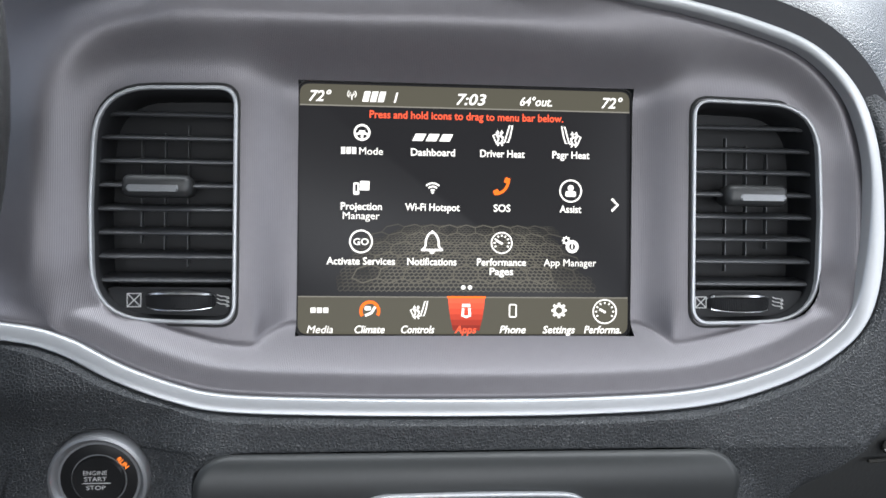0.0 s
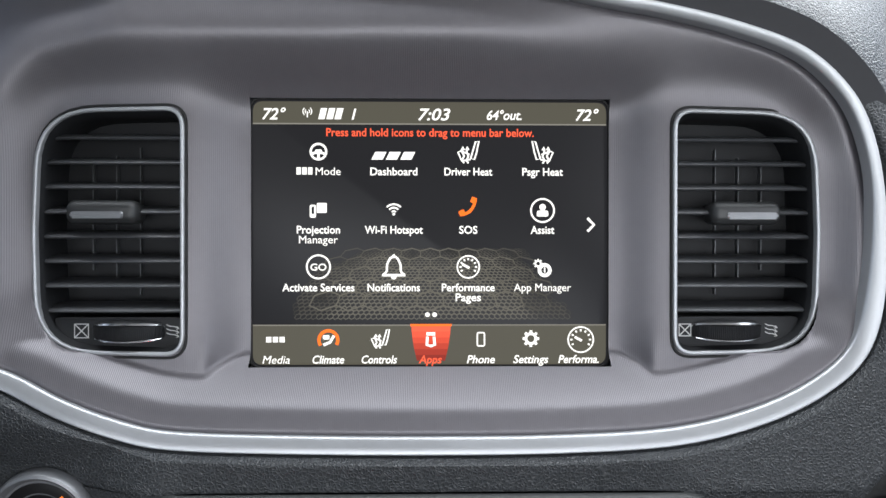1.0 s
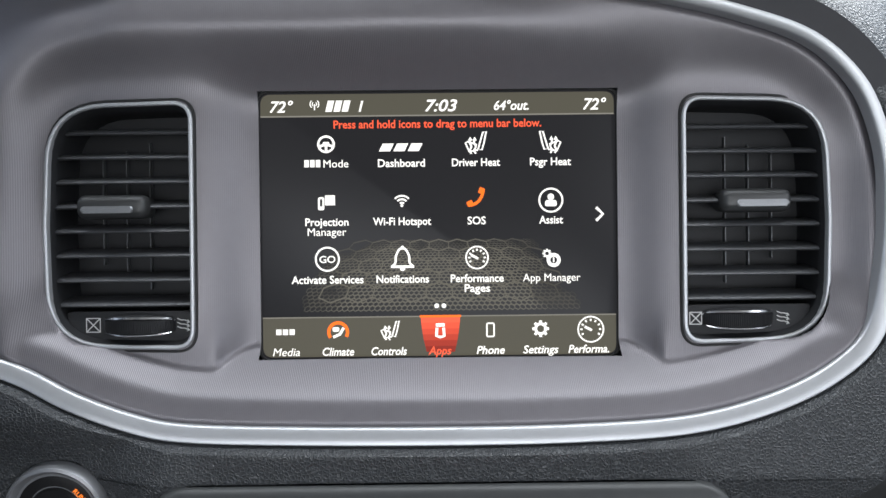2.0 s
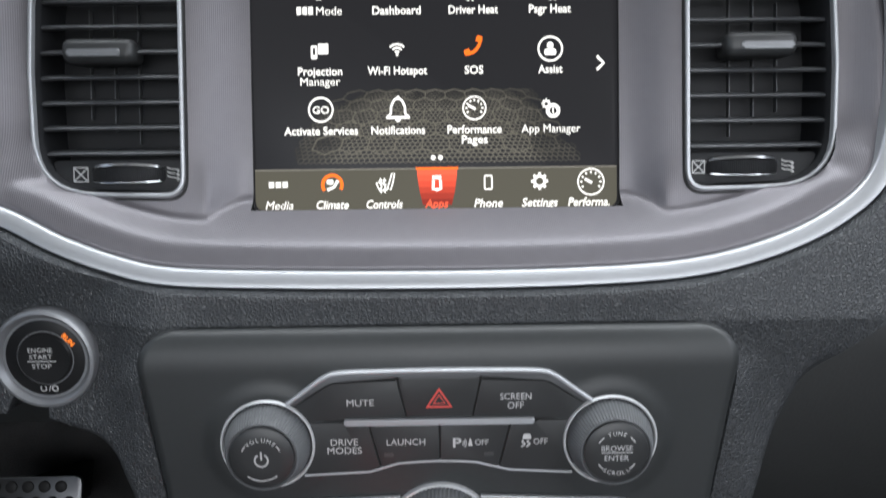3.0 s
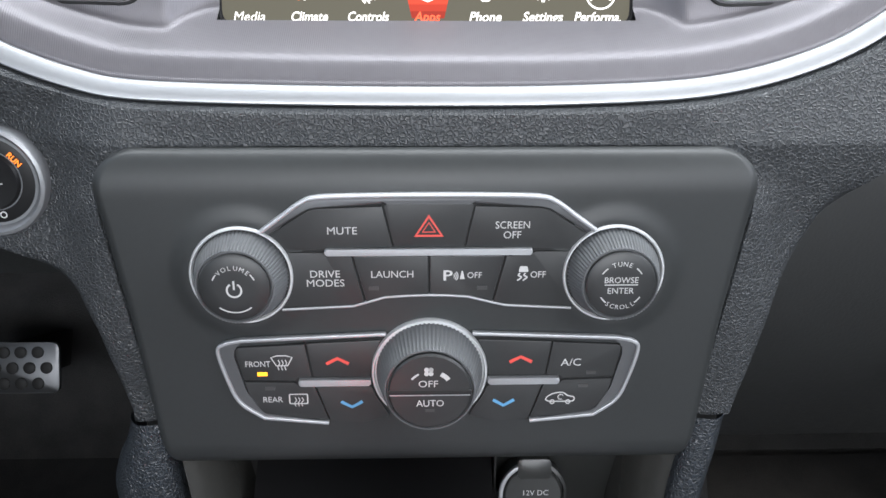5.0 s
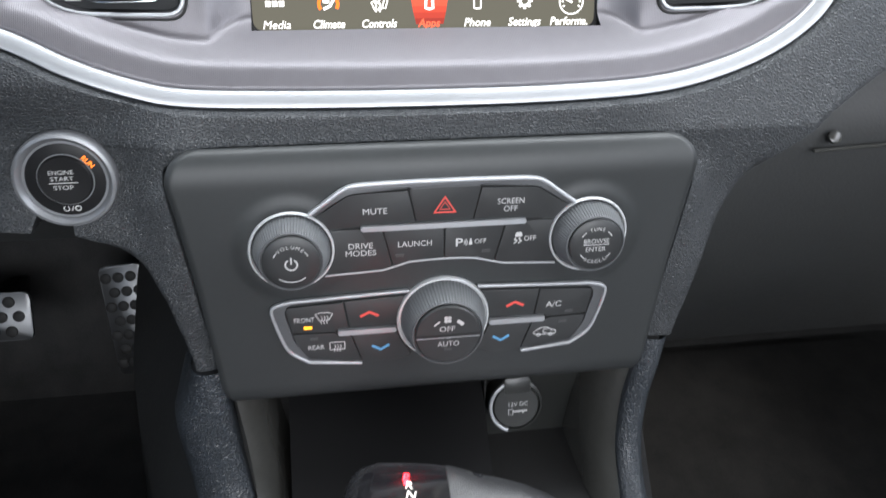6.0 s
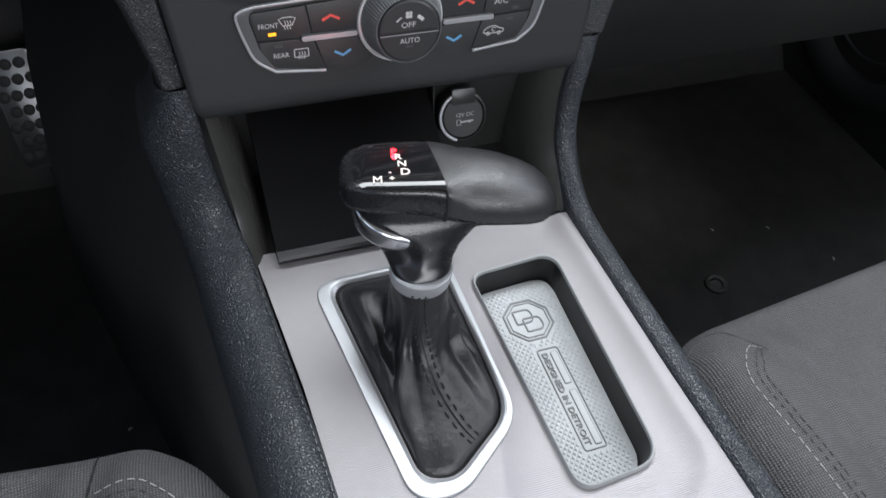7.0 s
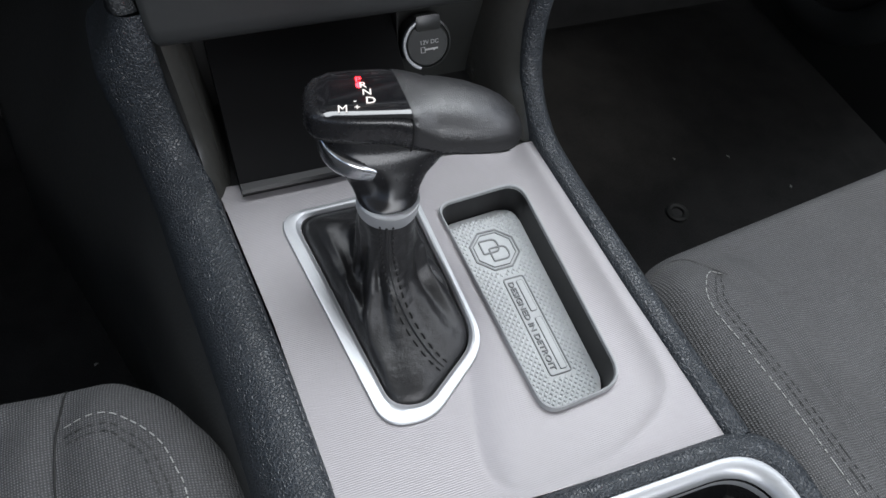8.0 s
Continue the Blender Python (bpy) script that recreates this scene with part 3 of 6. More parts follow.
# lower dash on the passenger side with the glovebox
glove = thing("glovebox", Matrix.Identity(4), "closed black glovebox under the passenger side of the dash", "glovebox")
bm = loft([[(x, 0.030 + 0.10 * (x - 0.2), 0.720), (x, -0.022 + 0.10 * (x - 0.2), 0.635), (x, -0.03 + 0.10 * (x - 0.2), 0.617), (x, -0.005 + 0.10 * (x - 0.2), 0.50), (x, 0.06, 0.38), (x, 0.16, 0.31), (x, 0.5, 0.31), (x, 0.5, 0.66)] for x in (0.150, 0.3, 0.5, 0.75)])
part("door", bm, SIDE, glove)
part("trim_line", sweep([(x, -0.034 + 0.10 * (x - 0.2), 0.6165 - 0.012 * (x - 0.2)) for x in (0.230, 0.35, 0.5, 0.74)], oval(0.0022, 0.0022, 8), (0, 0, 1)), CUBBY_SIDE, glove, "pale line along the glovebox edge")
part("lock", moved(lathe([(0.004, -0.002), (0.0042, 0.0004), (0.0034, 0.0010), (0.0, 0.0010)], 20), 0, 0, 0), CUBBY_SIDE, glove, "small round lock", facing((0.243, -0.0285, 0.6235), radians(40)))
lower = thing("knee_panel", Matrix.Identity(4), "black knee panel under the steering column", "panel", kind="structure")
bm = loft([[(x, 0.02, 0.60), (x, 0.06, 0.52), (x, 0.12, 0.50), (x, 0.5, 0.52), (x, 0.5, 0.62)] for x in (-0.75, -0.4, -0.17)])
part("panel", bm, SIDE, lower)

# ---- centre console: side walls, rails, plate ----
console = thing("centre_console", Matrix.Identity(4), "black centre console with grained rails and silver plate", "console", kind="structure")
LEFT_IN = ([-0.134, -0.232, -0.322, -0.40], [-0.0960, -0.0872, -0.0830, -0.0810])
RIGHT_IN = ([-0.150, -0.272, -0.366, -0.42], [0.1040, 0.1080, 0.1130, 0.1150])


def rail_line(sign):
    if sign > 0:
        return curve([(0.1215, -0.0985, 0.541), (0.1185, -0.1035, 0.522), (0.1150, -0.108, 0.497), (0.1125, -0.119, 0.472), (0.1120, -0.141, 0.4525), (0.1135, -0.172, 0.4435), (0.1170, -0.272, 0.4420), (0.1215, -0.3685, 0.4415)], 10)
    return curve([(-0.1208, -0.0985, 0.541), (-0.1200, -0.1035, 0.522), (-0.1180, -0.108, 0.497), (-0.1130, -0.118, 0.470), (-0.1065, -0.138, 0.4515), (-0.1025, -0.172, 0.4435), (-0.0945, -0.262, 0.4420), (-0.0905, -0.345, 0.4415), (-0.0890, -0.42, 0.4415)], 10)


for sign in (1, -1):
    line = rail_line(sign)
    rings = []
    for i, p in enumerate(line):
        a, b = line[max(0, i - 1)], line[min(len(line) - 1, i + 1)]
        t = (b - a).normalized()
        side = Vector((1, 0, 0)) * sign
        n = side.cross(t) * -sign
        n = n if n.z > 0 or n.y < 0 else -n
        n = Vector((0, -abs(t.z), abs(t.y))).normalized()
        f = smooth01((0.50 - p.z) / 0.05)
        wi, wo = 0.0085, 0.0085 + (0.0165 * smooth01((0.545 - p.z) / 0.045) if sign < 0 else 0.001)
        ring = [p - side * wi - n * 0.012, p - side * wi - n * 0.001, p - side * (wi - 0.0015) + n * 0.0022]
        k = (wo + 0.0005) / 0.0255
        for ox, on_ in ((-0.002, 0.0036), (0.006, 0.0032), (0.013, 0.0008), (0.019, -0.0040), (0.0235, -0.0110), (0.0260, -0.0220)):
            ring.append(p + side * (ox * k if ox > 0 else ox) + n * (on_ if on_ > 0 else on_ * (0.4 + 0.6 * k)))
        if sign < 0:
            ring.append(p + side * (0.0265 * k) - n * (0.026 + 0.035 * smooth01((p.z - 0.445) / 0.05)))
        rings.append(ring)
    part("rail", loft(rings, closed=False), RAIL, console, "black coarse-grained vinyl rail", None, 55)
    bm = bmesh.new()
    for i in range(0, len(line) - 1):
        p, q = line[i], line[i + 1]
        if p.z > 0.449:
            continue
        m_ = int((q - p).length / 0.0042)
        for k in range(m_):
            c = p.lerp(q, (k + 0.5) / m_) + Vector((-sign * 0.0062, 0, 0.0031))
            d = (q - p).normalized() * 0.0013
            sweep([c - d, c, c + d], oval(0.0006, 0.0006, 6), bm=bm)
    tagged(part("rail_stitching", bm, KNOB, console, "stitch-like row along the rail edge"), kind="stuff")

# side walls down to the floor
for sign in (1, -1):
    rings = []
    for k in range(41):
        y = -1.2 + 1.72 * k / 40
        x = lerp(y, [-1.2, -0.45, -0.15, -0.05, 0.07, 0.156, 0.305, 0.52], [0.135, 0.135, 0.160, 0.186, 0.220, 0.243, 0.262, 0.275])
        h = lerp(y, [-1.2, -0.16, -0.11, -0.08, 0.0, 0.52], [0.436, 0.436, 0.47, 0.53, 0.55, 0.55])
        t = min(0.112 if sign < 0 else 0.118, x - 0.02)
        rings.append([(sign * (x * 1.08), y, 0.13), (sign * x, y, 0.30), (sign * (t + (x - t) * 0.55), y, 0.39), (sign * t, y, h - 0.012), (sign * (t - 0.012), y, h - 0.012), (sign * 0.09, y, 0.13)])
    part("side_wall", loft(rings), SIDE if sign < 0 else CARPET, console, "black tunnel side" if sign < 0 else "black carpeted tunnel side", None, 60)

TRAY_OUT = roundpoly([(0.0245, -0.1795), (0.0300, -0.3250), (0.0800, -0.3210), (0.0835, -0.1755)], [0.010, 0.012, 0.016, 0.012], 7)
BOOT_OUT = roundpoly([(-0.0690, -0.1655), (-0.0508, -0.3070), (-0.0262, -0.3102), (0.0156, -0.2788), (0.0142, -0.1625)], [0.014, 0.020, 0.026, 0.030, 0.010], 9)
BOOT_IN = roundpoly([(-0.0590, -0.1690), (-0.0435, -0.2960), (-0.0270, -0.3010), (0.0110, -0.2740), (0.0095, -0.1690)], [0.012, 0.017, 0.022, 0.026, 0.009], 9)
SCOOP = roundpoly([(0.004, -0.140), (0.008, -0.262), (-0.020, -0.362), (0.060, -0.357), (0.1035, -0.336), (0.0985, -0.142)], [0.012, 0.06, 0.03, 0.05, 0.035, 0.012], 10)

NX, NY = 130, 150
yy = np.linspace(0, 1, NY)
px, py = np.zeros((NX, NY)), np.zeros((NX, NY))
for i in range(NX):
    f = i / (NX - 1)
    yf = -0.1345 - 0.0145 * f
    yb = -0.3570 - 0.0100 * f
    col = yf + (yb - yf) * yy
    xl, xr = np.interp(-col, [-a for a in LEFT_IN[0]], LEFT_IN[1]), np.interp(-col, [-a for a in RIGHT_IN[0]], RIGHT_IN[1])
    px[i], py[i] = xl + (xr - xl) * f, col
sc = [tuple(p) for p in SCOOP]
din = np.where(inside(px, py, sc), away(px, py, sc), 0.0)
wide = np.interp(px, [0.03, 0.088], [0.032, 0.019])
fall = np.clip(din / wide, 0, 1)
pz = 0.4412 - 0.0060 * fall * (2 - fall)
for _ in range(3):
    edge_ = np.pad(pz, 1, mode="edge")
    pz = (edge_[:-2, 1:-1] + edge_[2:, 1:-1] + edge_[1:-1, :-2] + edge_[1:-1, 2:] + 2 * pz) / 6
hole = inside(px, py, [tuple(p) for p in TRAY_OUT]) | inside(px, py, [tuple(p) for p in BOOT_IN])
for outline in (TRAY_OUT, BOOT_IN):
    flat = [tuple(p) for p in outline]
    snap(px, py, inside(px, py, flat), [flat])
bm = bmesh.new()
grid = [[bm.verts.new((px[i, j], py[i, j], pz[i, j])) for j in range(NY)] for i in range(NX)]
for i in range(NX - 1):
    for j in range(NY - 1):
        q = ((i, j), (i + 1, j), (i + 1, j + 1), (i, j + 1))
        if not all(hole[k] for k in q):
            bm.faces.new([grid[a][b] for a, b in q])
bmesh.ops.delete(bm, geom=[v for v in bm.verts if not v.link_faces], context="VERTS")
part("plate", bm, PLATE, console, "silver console plate with fine ribs and a scooped tray recess", None, 60)
bm = loft([[(px[i, 0], py[i, 0], pz[i, 0]), (px[i, 0], py[i, 0] + 0.001, 0.430)] for i in range(NX)], closed=False)
part("plate_front_edge", bm, PLATE, console)
bm = loft([[(px[i, -1], py[i, -1], pz[i, -1]), (px[i, -1], py[i, -1] - 0.001, 0.430)] for i in range(NX)], closed=False)
part("plate_back_edge", bm, PLATE, console)

# ---- touchscreen ----
screen = thing("touchscreen", FACE, "lit touchscreen with white app icons on black", "screen")
SW, SH = 0.1704, 0.1272


def at_(X, Y):
    """Display position of a point on the 640 by 480 layout."""
    return (X - 320) / 640 * SW, (240 - Y) / 480 * SH


U = SW / 640
glass = part("glass", prism(roundpoly(rect(-SW / 2 - 0.0006, -SH / 2 - 0.0006, SW / 2 + 0.0006, SH / 2 + 0.0006), 0.0055), -0.004, 0.0008, 0.0003), DISPLAY, screen, "black glossy display glass with glare in its glow")
part("surround", sweep([(p.x, p.y, 0.0008) for p in roundpoly(rect(-SW / 2 - 0.0012, -SH / 2 - 0.0012, SW / 2 + 0.0012, SH / 2 + 0.0012), 0.006)], soft_rect(0.0014, 0.0022, 0.0004), closed=True), GAP, screen)
Z1, Z2, Z3, Z4 = 0.00085, 0.00092, 0.00100, 0.00108


def bar(X0, Y0, X1, Y1, corners=(), z=Z1):
    (a, b), (c, d) = at_(X0, Y1), at_(X1, Y0)
    return fill(bmesh.new(), roundpoly(rect(a, b, c, d), [0.005 if i in corners else 0 for i in range(4)], 5), z)


header = part("header_bar", bar(0, 1, 640, 40, (2, 3)), D_BAR, screen, "grey status bar")
part("line", bar(0, 40, 640, 42.5, z=Z2), D_LINE, header)
menu = part("menu_bar", bar(0, 408, 640, 479, (0, 1)), D_BAR, screen, "grey menu bar")
part("line", bar(0, 406, 640, 408, z=Z2), D_LINE, menu)


def words(text, X, Y, cap, mat, parent, width=0.0, shear=0.0, bold=0.0, name="lettering"):
    x, y = at_(X, Y)
    bm = moved(lettering(text, cap * U, width * U, shear, bold if "M" in text else max(bold, 0.020)), x, y, Z3)
    return part(name, bm, mat, parent)


def blocks(X, Y, w, h, n, mat, parent, slant=0.25, name="wordmark"):
    """A wordmark as plain slanted bars."""
    bm = bmesh.new()
    x, y = at_(X, Y)
    step = w / n
    for i in range(n):
        x0 = x + (-w / 2 + i * step) * U
        x1 = x0 + step * 0.78 * U
        hh, k = h * U / 2, slant * h * U / 2
        fill(bm, [(x0 - k, y - hh), (x1 - k, y - hh), (x1 + k, y + hh), (x0 + k, y + hh)], Z3)
    return part(name, bm, mat, parent)


words("72°", 38, 23, 21, D_WHITE, header, 42, 0.25, 0.0)
words("72°", 605, 23, 21, D_WHITE, header, 42, 0.25, 0.0)
words("7:03", 327, 23, 22, D_WHITE, header, 58, 0.25, 0.0)
words("64°out.", 454, 24, 17.5, D_WHITE, header, 63, 0.25, 0.0)
blocks(142, 23, 44, 20, 3, D_WHITE, header)
words("1", 182, 23, 20, D_WHITE, header, 0, 0.25, 0.0)
x, y = at_(98, 22)
bm = bmesh.new()
for r in (4, 8):
    for a in (-50, 130):
        stroke(bm, circle(x, y + 3 * U, r * U, 8, a, a + 100), 1.6 * U, Z3)
stroke(bm, [(x, y + 3 * U), (x, y - 8 * U)], 2 * U, Z3)
part("antenna_icon", bm, D_WHITE, header)
words("Press and hold icons to drag to menu bar below.", 320, 56, 15, D_RED, screen, 376, 0, 0.008, "notice_lettering")

# hexagon pattern behind the lower icons: small cells on a floor that recedes and fades out, with chains of large hexagons over it
def floor_at(gx, gy):
    """A place on the receding floor; gy runs from 0 at the far edge to 1 at the near one."""
    return at_(320 + gx * (0.64 + 0.36 * gy), 268 + 136 * gy * (0.62 + 0.38 * gy))


HEX = ((-1, 0.58), (-1, -0.58), (0, -1.16), (1, -0.58), (1, 0.58), (0, 1.16))
small, big = [bmesh.new() for _ in range(4)], [bmesh.new() for _ in range(4)]


def grade(gx, gy, seed):
    """How bright the pattern is at a place, from 0 to 3, or none."""
    f = min(1.0, (268 - abs(gx)) / 120) * min(1.0, 0.15 + gy / 0.45) + 0.45 * noise.noise(Vector((gx / 45, gy * 3.5, seed)))
    return None if f < 0.12 else min(3, int(f * 4))


for row in range(25):
    for i in range(-27, 28):
        gx, gy = (i + 0.5 * (row % 2)) * 10.0, 0.03 + row / 25.6
        g = grade(gx, gy, 1.0)
        if g is not None and abs(gx) < 262 and gy < 0.965:
            stroke(small[g], [floor_at(gx + 5 * dx, gy + 0.0262 * dy) for dx, dy in HEX], (0.9 + 1.0 * gy) * U, Z1, True)
for row in range(6):
    for i in range(-5, 6):
        gx, gy = (i + 0.5 * (row % 2)) * 52.0, 0.10 + row * 0.165
        g = grade(gx, gy + 0.2, 5.0)
        if g is not None and abs(gx) < 245 and gy < 0.86:
            stroke(big[g], [floor_at(gx + 26 * dx, gy + 0.110 * dy * 0.86) for dx, dy in HEX], (2.0 + 1.0 * gy) * U, Z1 + 0.00003, True)
for k in range(4):
    tagged(part("hexagon_pattern", small[k], D_HEX[k], screen, "faint honeycomb pattern"), kind="stuff")
    tagged(part("hexagon_chain", big[k], D_HEX[k], screen, "faint chain of large hexagons"), kind="stuff")

COL = (118, 254, 389, 524)


def wheel_icon(x, y):
    b = stroke(bmesh.new(), circle(x, y, 14 * U), 4 * U, Z3, True)
    fill(b, roundpoly(rect(x - 6 * U, y - 4 * U, x + 6 * U, y + 4 * U), 2 * U), Z3)
    for a in (200, 340, 270):
        stroke(b, [(x + 5 * U * math.cos(radians(a)), y + 4 * U * math.sin(radians(a))), (x + 13 * U * math.cos(radians(a)), y + 13 * U * math.sin(radians(a)))], 4.5 * U, Z3)
    return b


def seat_icon(x, y, flip=1, size=1.0):
    b, k = bmesh.new(), size * U

    def pt(dx, dy):
        return x + flip * dx * k, y + dy * k
    stroke(b, [pt(4, -12), pt(13, 19), pt(19, 20), pt(15, 0), pt(11, -13)], 3.0 * k, Z3, True)
    stroke(b, [pt(2, -4), pt(-14, 2), pt(-19, 0), pt(-12, -16), pt(4, -13)], 3.0 * k, Z3)
    for dx in (-10, -2):
        stroke(b, curve([pt(dx + 2, -20), pt(dx - 1, -14), pt(dx + 2, -7), pt(dx - 1, 0), pt(dx, 6)], 5), 3.2 * k, Z3)
        fill(b, [pt(dx - 4, 4), pt(dx + 4, 4), pt(dx, 11)], Z3)
    return b


def device_icon(x, y):
    b = fill(bmesh.new(), roundpoly(rect(x - 3 * U, y - 6 * U, x + 15 * U, y + 12 * U), 1.5 * U), Z3)
    stroke(b, roundpoly(rect(x - 14 * U, y - 13 * U, x - 6 * U, y + 7 * U), 1.5 * U), 3.4 * U, Z3, True)
    return fill(b, rect(x - 13 * U, y - 13 * U, x - 7 * U, y - 8 * U), Z3)


def wifi_icon(x, y):
    b = bmesh.new()
    for r in (5, 11, 17):
        stroke(b, circle(x, y - 9 * U, r * U * 1.05, 12, 45, 135), 3.2 * U, Z3)
    return fill(b, circle(x, y - 9 * U, 2.6 * U, 10), Z3)


def phone_icon(x, y):
    b = stroke(bmesh.new(), curve([(x - 11 * U, y - 14 * U), (x + 1 * U, y - 9 * U), (x + 9 * U, y + 1 * U), (x + 13 * U, y + 13 * U)], 6), 5.5 * U, Z3)
    for dx, dy, a in ((-11.5, -10.5, 25), (9.5, 12.5, 68)):
        c = Vector((x + dx * U, y + dy * U))
        fill(b, [c + Matrix.Rotation(radians(a), 2) @ Vector(p) for p in roundpoly(rect(-5.5 * U, -5 * U, 5.5 * U, 5 * U), 2.2 * U)], Z3)
    return b


def helper_icon(x, y):
    b = stroke(bmesh.new(), circle(x, y, 21 * U, 36), 3.2 * U, Z3, True)
    fill(b, circle(x, y + 6 * U, 6 * U, 18), Z3)
    return fill(b, roundpoly([(x - 11 * U, y - 11 * U), (x + 11 * U, y - 11 * U), (x + 10 * U, y), (x - 10 * U, y)], 4 * U), Z3)


def bell_icon(x, y):
    b = stroke(bmesh.new(), curve([(x - 20 * U, y - 15 * U), (x - 13 * U, y - 8 * U), (x - 12 * U, y + 4 * U), (x - 6 * U, y + 16 * U), (x, y + 18 * U), (x + 6 * U, y + 16 * U), (x + 12 * U, y + 4 * U), (x + 13 * U, y - 8 * U), (x + 20 * U, y - 15 * U)], 5), 4 * U, Z3)
    stroke(b, [(x - 21 * U, y - 15 * U), (x + 21 * U, y - 15 * U)], 4.5 * U, Z3)
    fill(b, circle(x, y - 18 * U, 5 * U, 12), Z3)
    return fill(b, circle(x, y + 20 * U, 3 * U, 10), Z3)


def gauge_icon(x, y, r=20):
    b = stroke(bmesh.new(), circle(x, y, r * U, 36), 2.6 * U, Z3, True)
    for a in range(-30, 211, 30):
        c, s = math.cos(radians(a)), math.sin(radians(a))
        stroke(b, [(x + (r - 8) * U * c, y + (r - 8) * U * s), (x + (r - 4) * U * c, y + (r - 4) * U * s)], 3 * U, Z3)
    stroke(b, [(x - 11 * U, y + 5 * U), (x + 2 * U, y - 2 * U)], 4.5 * U, Z3)
    return b


def badge_icon(x, y):
    b = stroke(bmesh.new(), circle(x - 8 * U, y + 8 * U, 5 * U, 14), 3 * U, Z3, True)
    for k in range(8):
        a = radians(45 * k)
        stroke(b, [(x + (-8 + 6 * math.cos(a)) * U, y + (8 + 6 * math.sin(a)) * U), (x + (-8 + 8.5 * math.cos(a)) * U, y + (8 + 8.5 * math.sin(a)) * U)], 2.6 * U, Z3)
    stroke(b, circle(x + 4 * U, y - 4 * U, 9.5 * U, 24), 6.5 * U, Z3, True)
    return stroke(b, [(x + 4 * U, y - 8 * U), (x + 4 * U, y + 1 * U)], 2.6 * U, Z3)


def cog_icon(x, y):
    b = stroke(bmesh.new(), circle(x, y, 9 * U, 24), 5 * U, Z3, True)
    for k in range(8):
        a = radians(45 * k)
        stroke(b, [(x + 10 * U * math.cos(a), y + 10 * U * math.sin(a)), (x + 15 * U * math.cos(a), y + 15 * U * math.sin(a))], 5 * U, Z3)
    return b


def app(name, X, Y, bm, mat, lines, widths, mark=0):
    icon = part(name, bm, mat, screen)
    for k, (line, w) in enumerate(zip(lines, widths)):
        words(line, X + mark / 2, Y + 18 * k, 14.5, D_WHITE, icon, w - mark if k == 0 else w, 0, 0.0)
    return icon


def xy(X, Y):
    return at_(X, Y)


icon = app("drive_mode_icon", COL[0], 127, wheel_icon(*xy(COL[0], 92)), D_WHITE, ["Mode"], [80], 35)
blocks(COL[0] - 24, 127, 31, 13, 3, D_WHITE, icon, 0.0)
b = blocks(COL[1] + 2, 99, 78, 14, 3, D_WHITE, screen, 0.5, "dashboard_icon")
words("Dashboard", COL[1], 127, 14.5, D_WHITE, b, 85, 0, 0.0)
app("driver_heat_icon", COL[2], 127, seat_icon(*xy(COL[2], 92)), D_WHITE, ["Driver Heat"], [87])
app("passenger_heat_icon", COL[3], 127, seat_icon(*xy(COL[3], 92), -1), D_WHITE, ["Psgr Heat"], [74])
app("projection_icon", COL[0], 233, device_icon(*xy(COL[0], 197)), D_WHITE, ["Projection", "Manager"], [78, 70])
app("wifi_icon", COL[1], 233, wifi_icon(*xy(COL[1], 196)), D_WHITE, ["Wi-Fi Hotspot"], [105])
app("sos_icon", COL[2], 233, phone_icon(*xy(COL[2], 192)), D_ORANGE, ["SOS"], [33])
app("assist_icon", COL[3], 233, helper_icon(*xy(COL[3], 198)), D_WHITE, ["Assist"], [43])
icon = app("services_icon", COL[0], 338, stroke(bmesh.new(), circle(*xy(COL[0], 301), 21 * U, 36), 3.2 * U, Z3, True), D_WHITE, ["Activate Services"], [130])
words("GO", COL[0], 301, 13, D_WHITE, icon, 29, 0, 0.0)
app("notifications_icon", COL[1], 338, bell_icon(*xy(COL[1], 301)), D_WHITE, ["Notifications"], [95])
app("performance_icon", COL[2], 338, gauge_icon(*xy(COL[2], 301)), D_WHITE, ["Performance", "Pages"], [96, 46])
app("app_manager_icon", COL[3], 338, badge_icon(*xy(COL[3], 303)), D_WHITE, ["App Manager"], [104])
x, y = xy(612, 224)
part("next_arrow", stroke(bmesh.new(), [(x - 6 * U, y + 12 * U), (x + 6 * U, y), (x - 6 * U, y - 12 * U)], 5 * U, Z3), D_WHITE, screen)
for X in (315, 328):
    part("page_dot", fill(bmesh.new(), circle(*xy(X, 388), 4.3 * U, 14), Z3), D_WHITE, screen)

# menu bar entries
(a, b), (c, d) = at_(286, 472), at_(357, 408)
tab = part("apps_tab", fill(bmesh.new(), [(a + 10 * U, b), (c - 10 * U, b), (c - 4 * U, b + (d - b) * 0.4), (c, d), (a, d), (a + 4 * U, b + (d - b) * 0.4)], Z2), D_TABDARK, menu, "red highlighted tab")
for k in range(6):
    f0, f1 = k / 6, (k + 1) / 6
    i0, i1 = 10 * U * (1 - f0) ** 1.6, 10 * U * (1 - f1) ** 1.6
    part("glow", fill(bmesh.new(), [(a + i0, b + (d - b) * f0), (c - i0, b + (d - b) * f0), (c - i1, b + (d - b) * f1), (a + i1, b + (d - b) * f1)], Z2 + 0.00003), D_GRADE[k], tab)
part("line", fill(bmesh.new(), rect(a - 2 * U, d - 1 * U, c + 2 * U, d + 3 * U), Z3), D_ORANGE, tab)
x, y = xy(321, 434)
bm = stroke(bmesh.new(), [(x - 6 * U, y + 6 * U), (x - 7 * U, y - 9 * U), (x, y - 11 * U), (x + 7 * U, y - 9 * U), (x + 6 * U, y + 6 * U)], 5 * U, Z4)
fill(bm, rect(x - 8 * U, y + 8 * U, x + 8 * U, y + 14 * U), Z4)
part("tab_icon", bm, D_WHITE, tab)
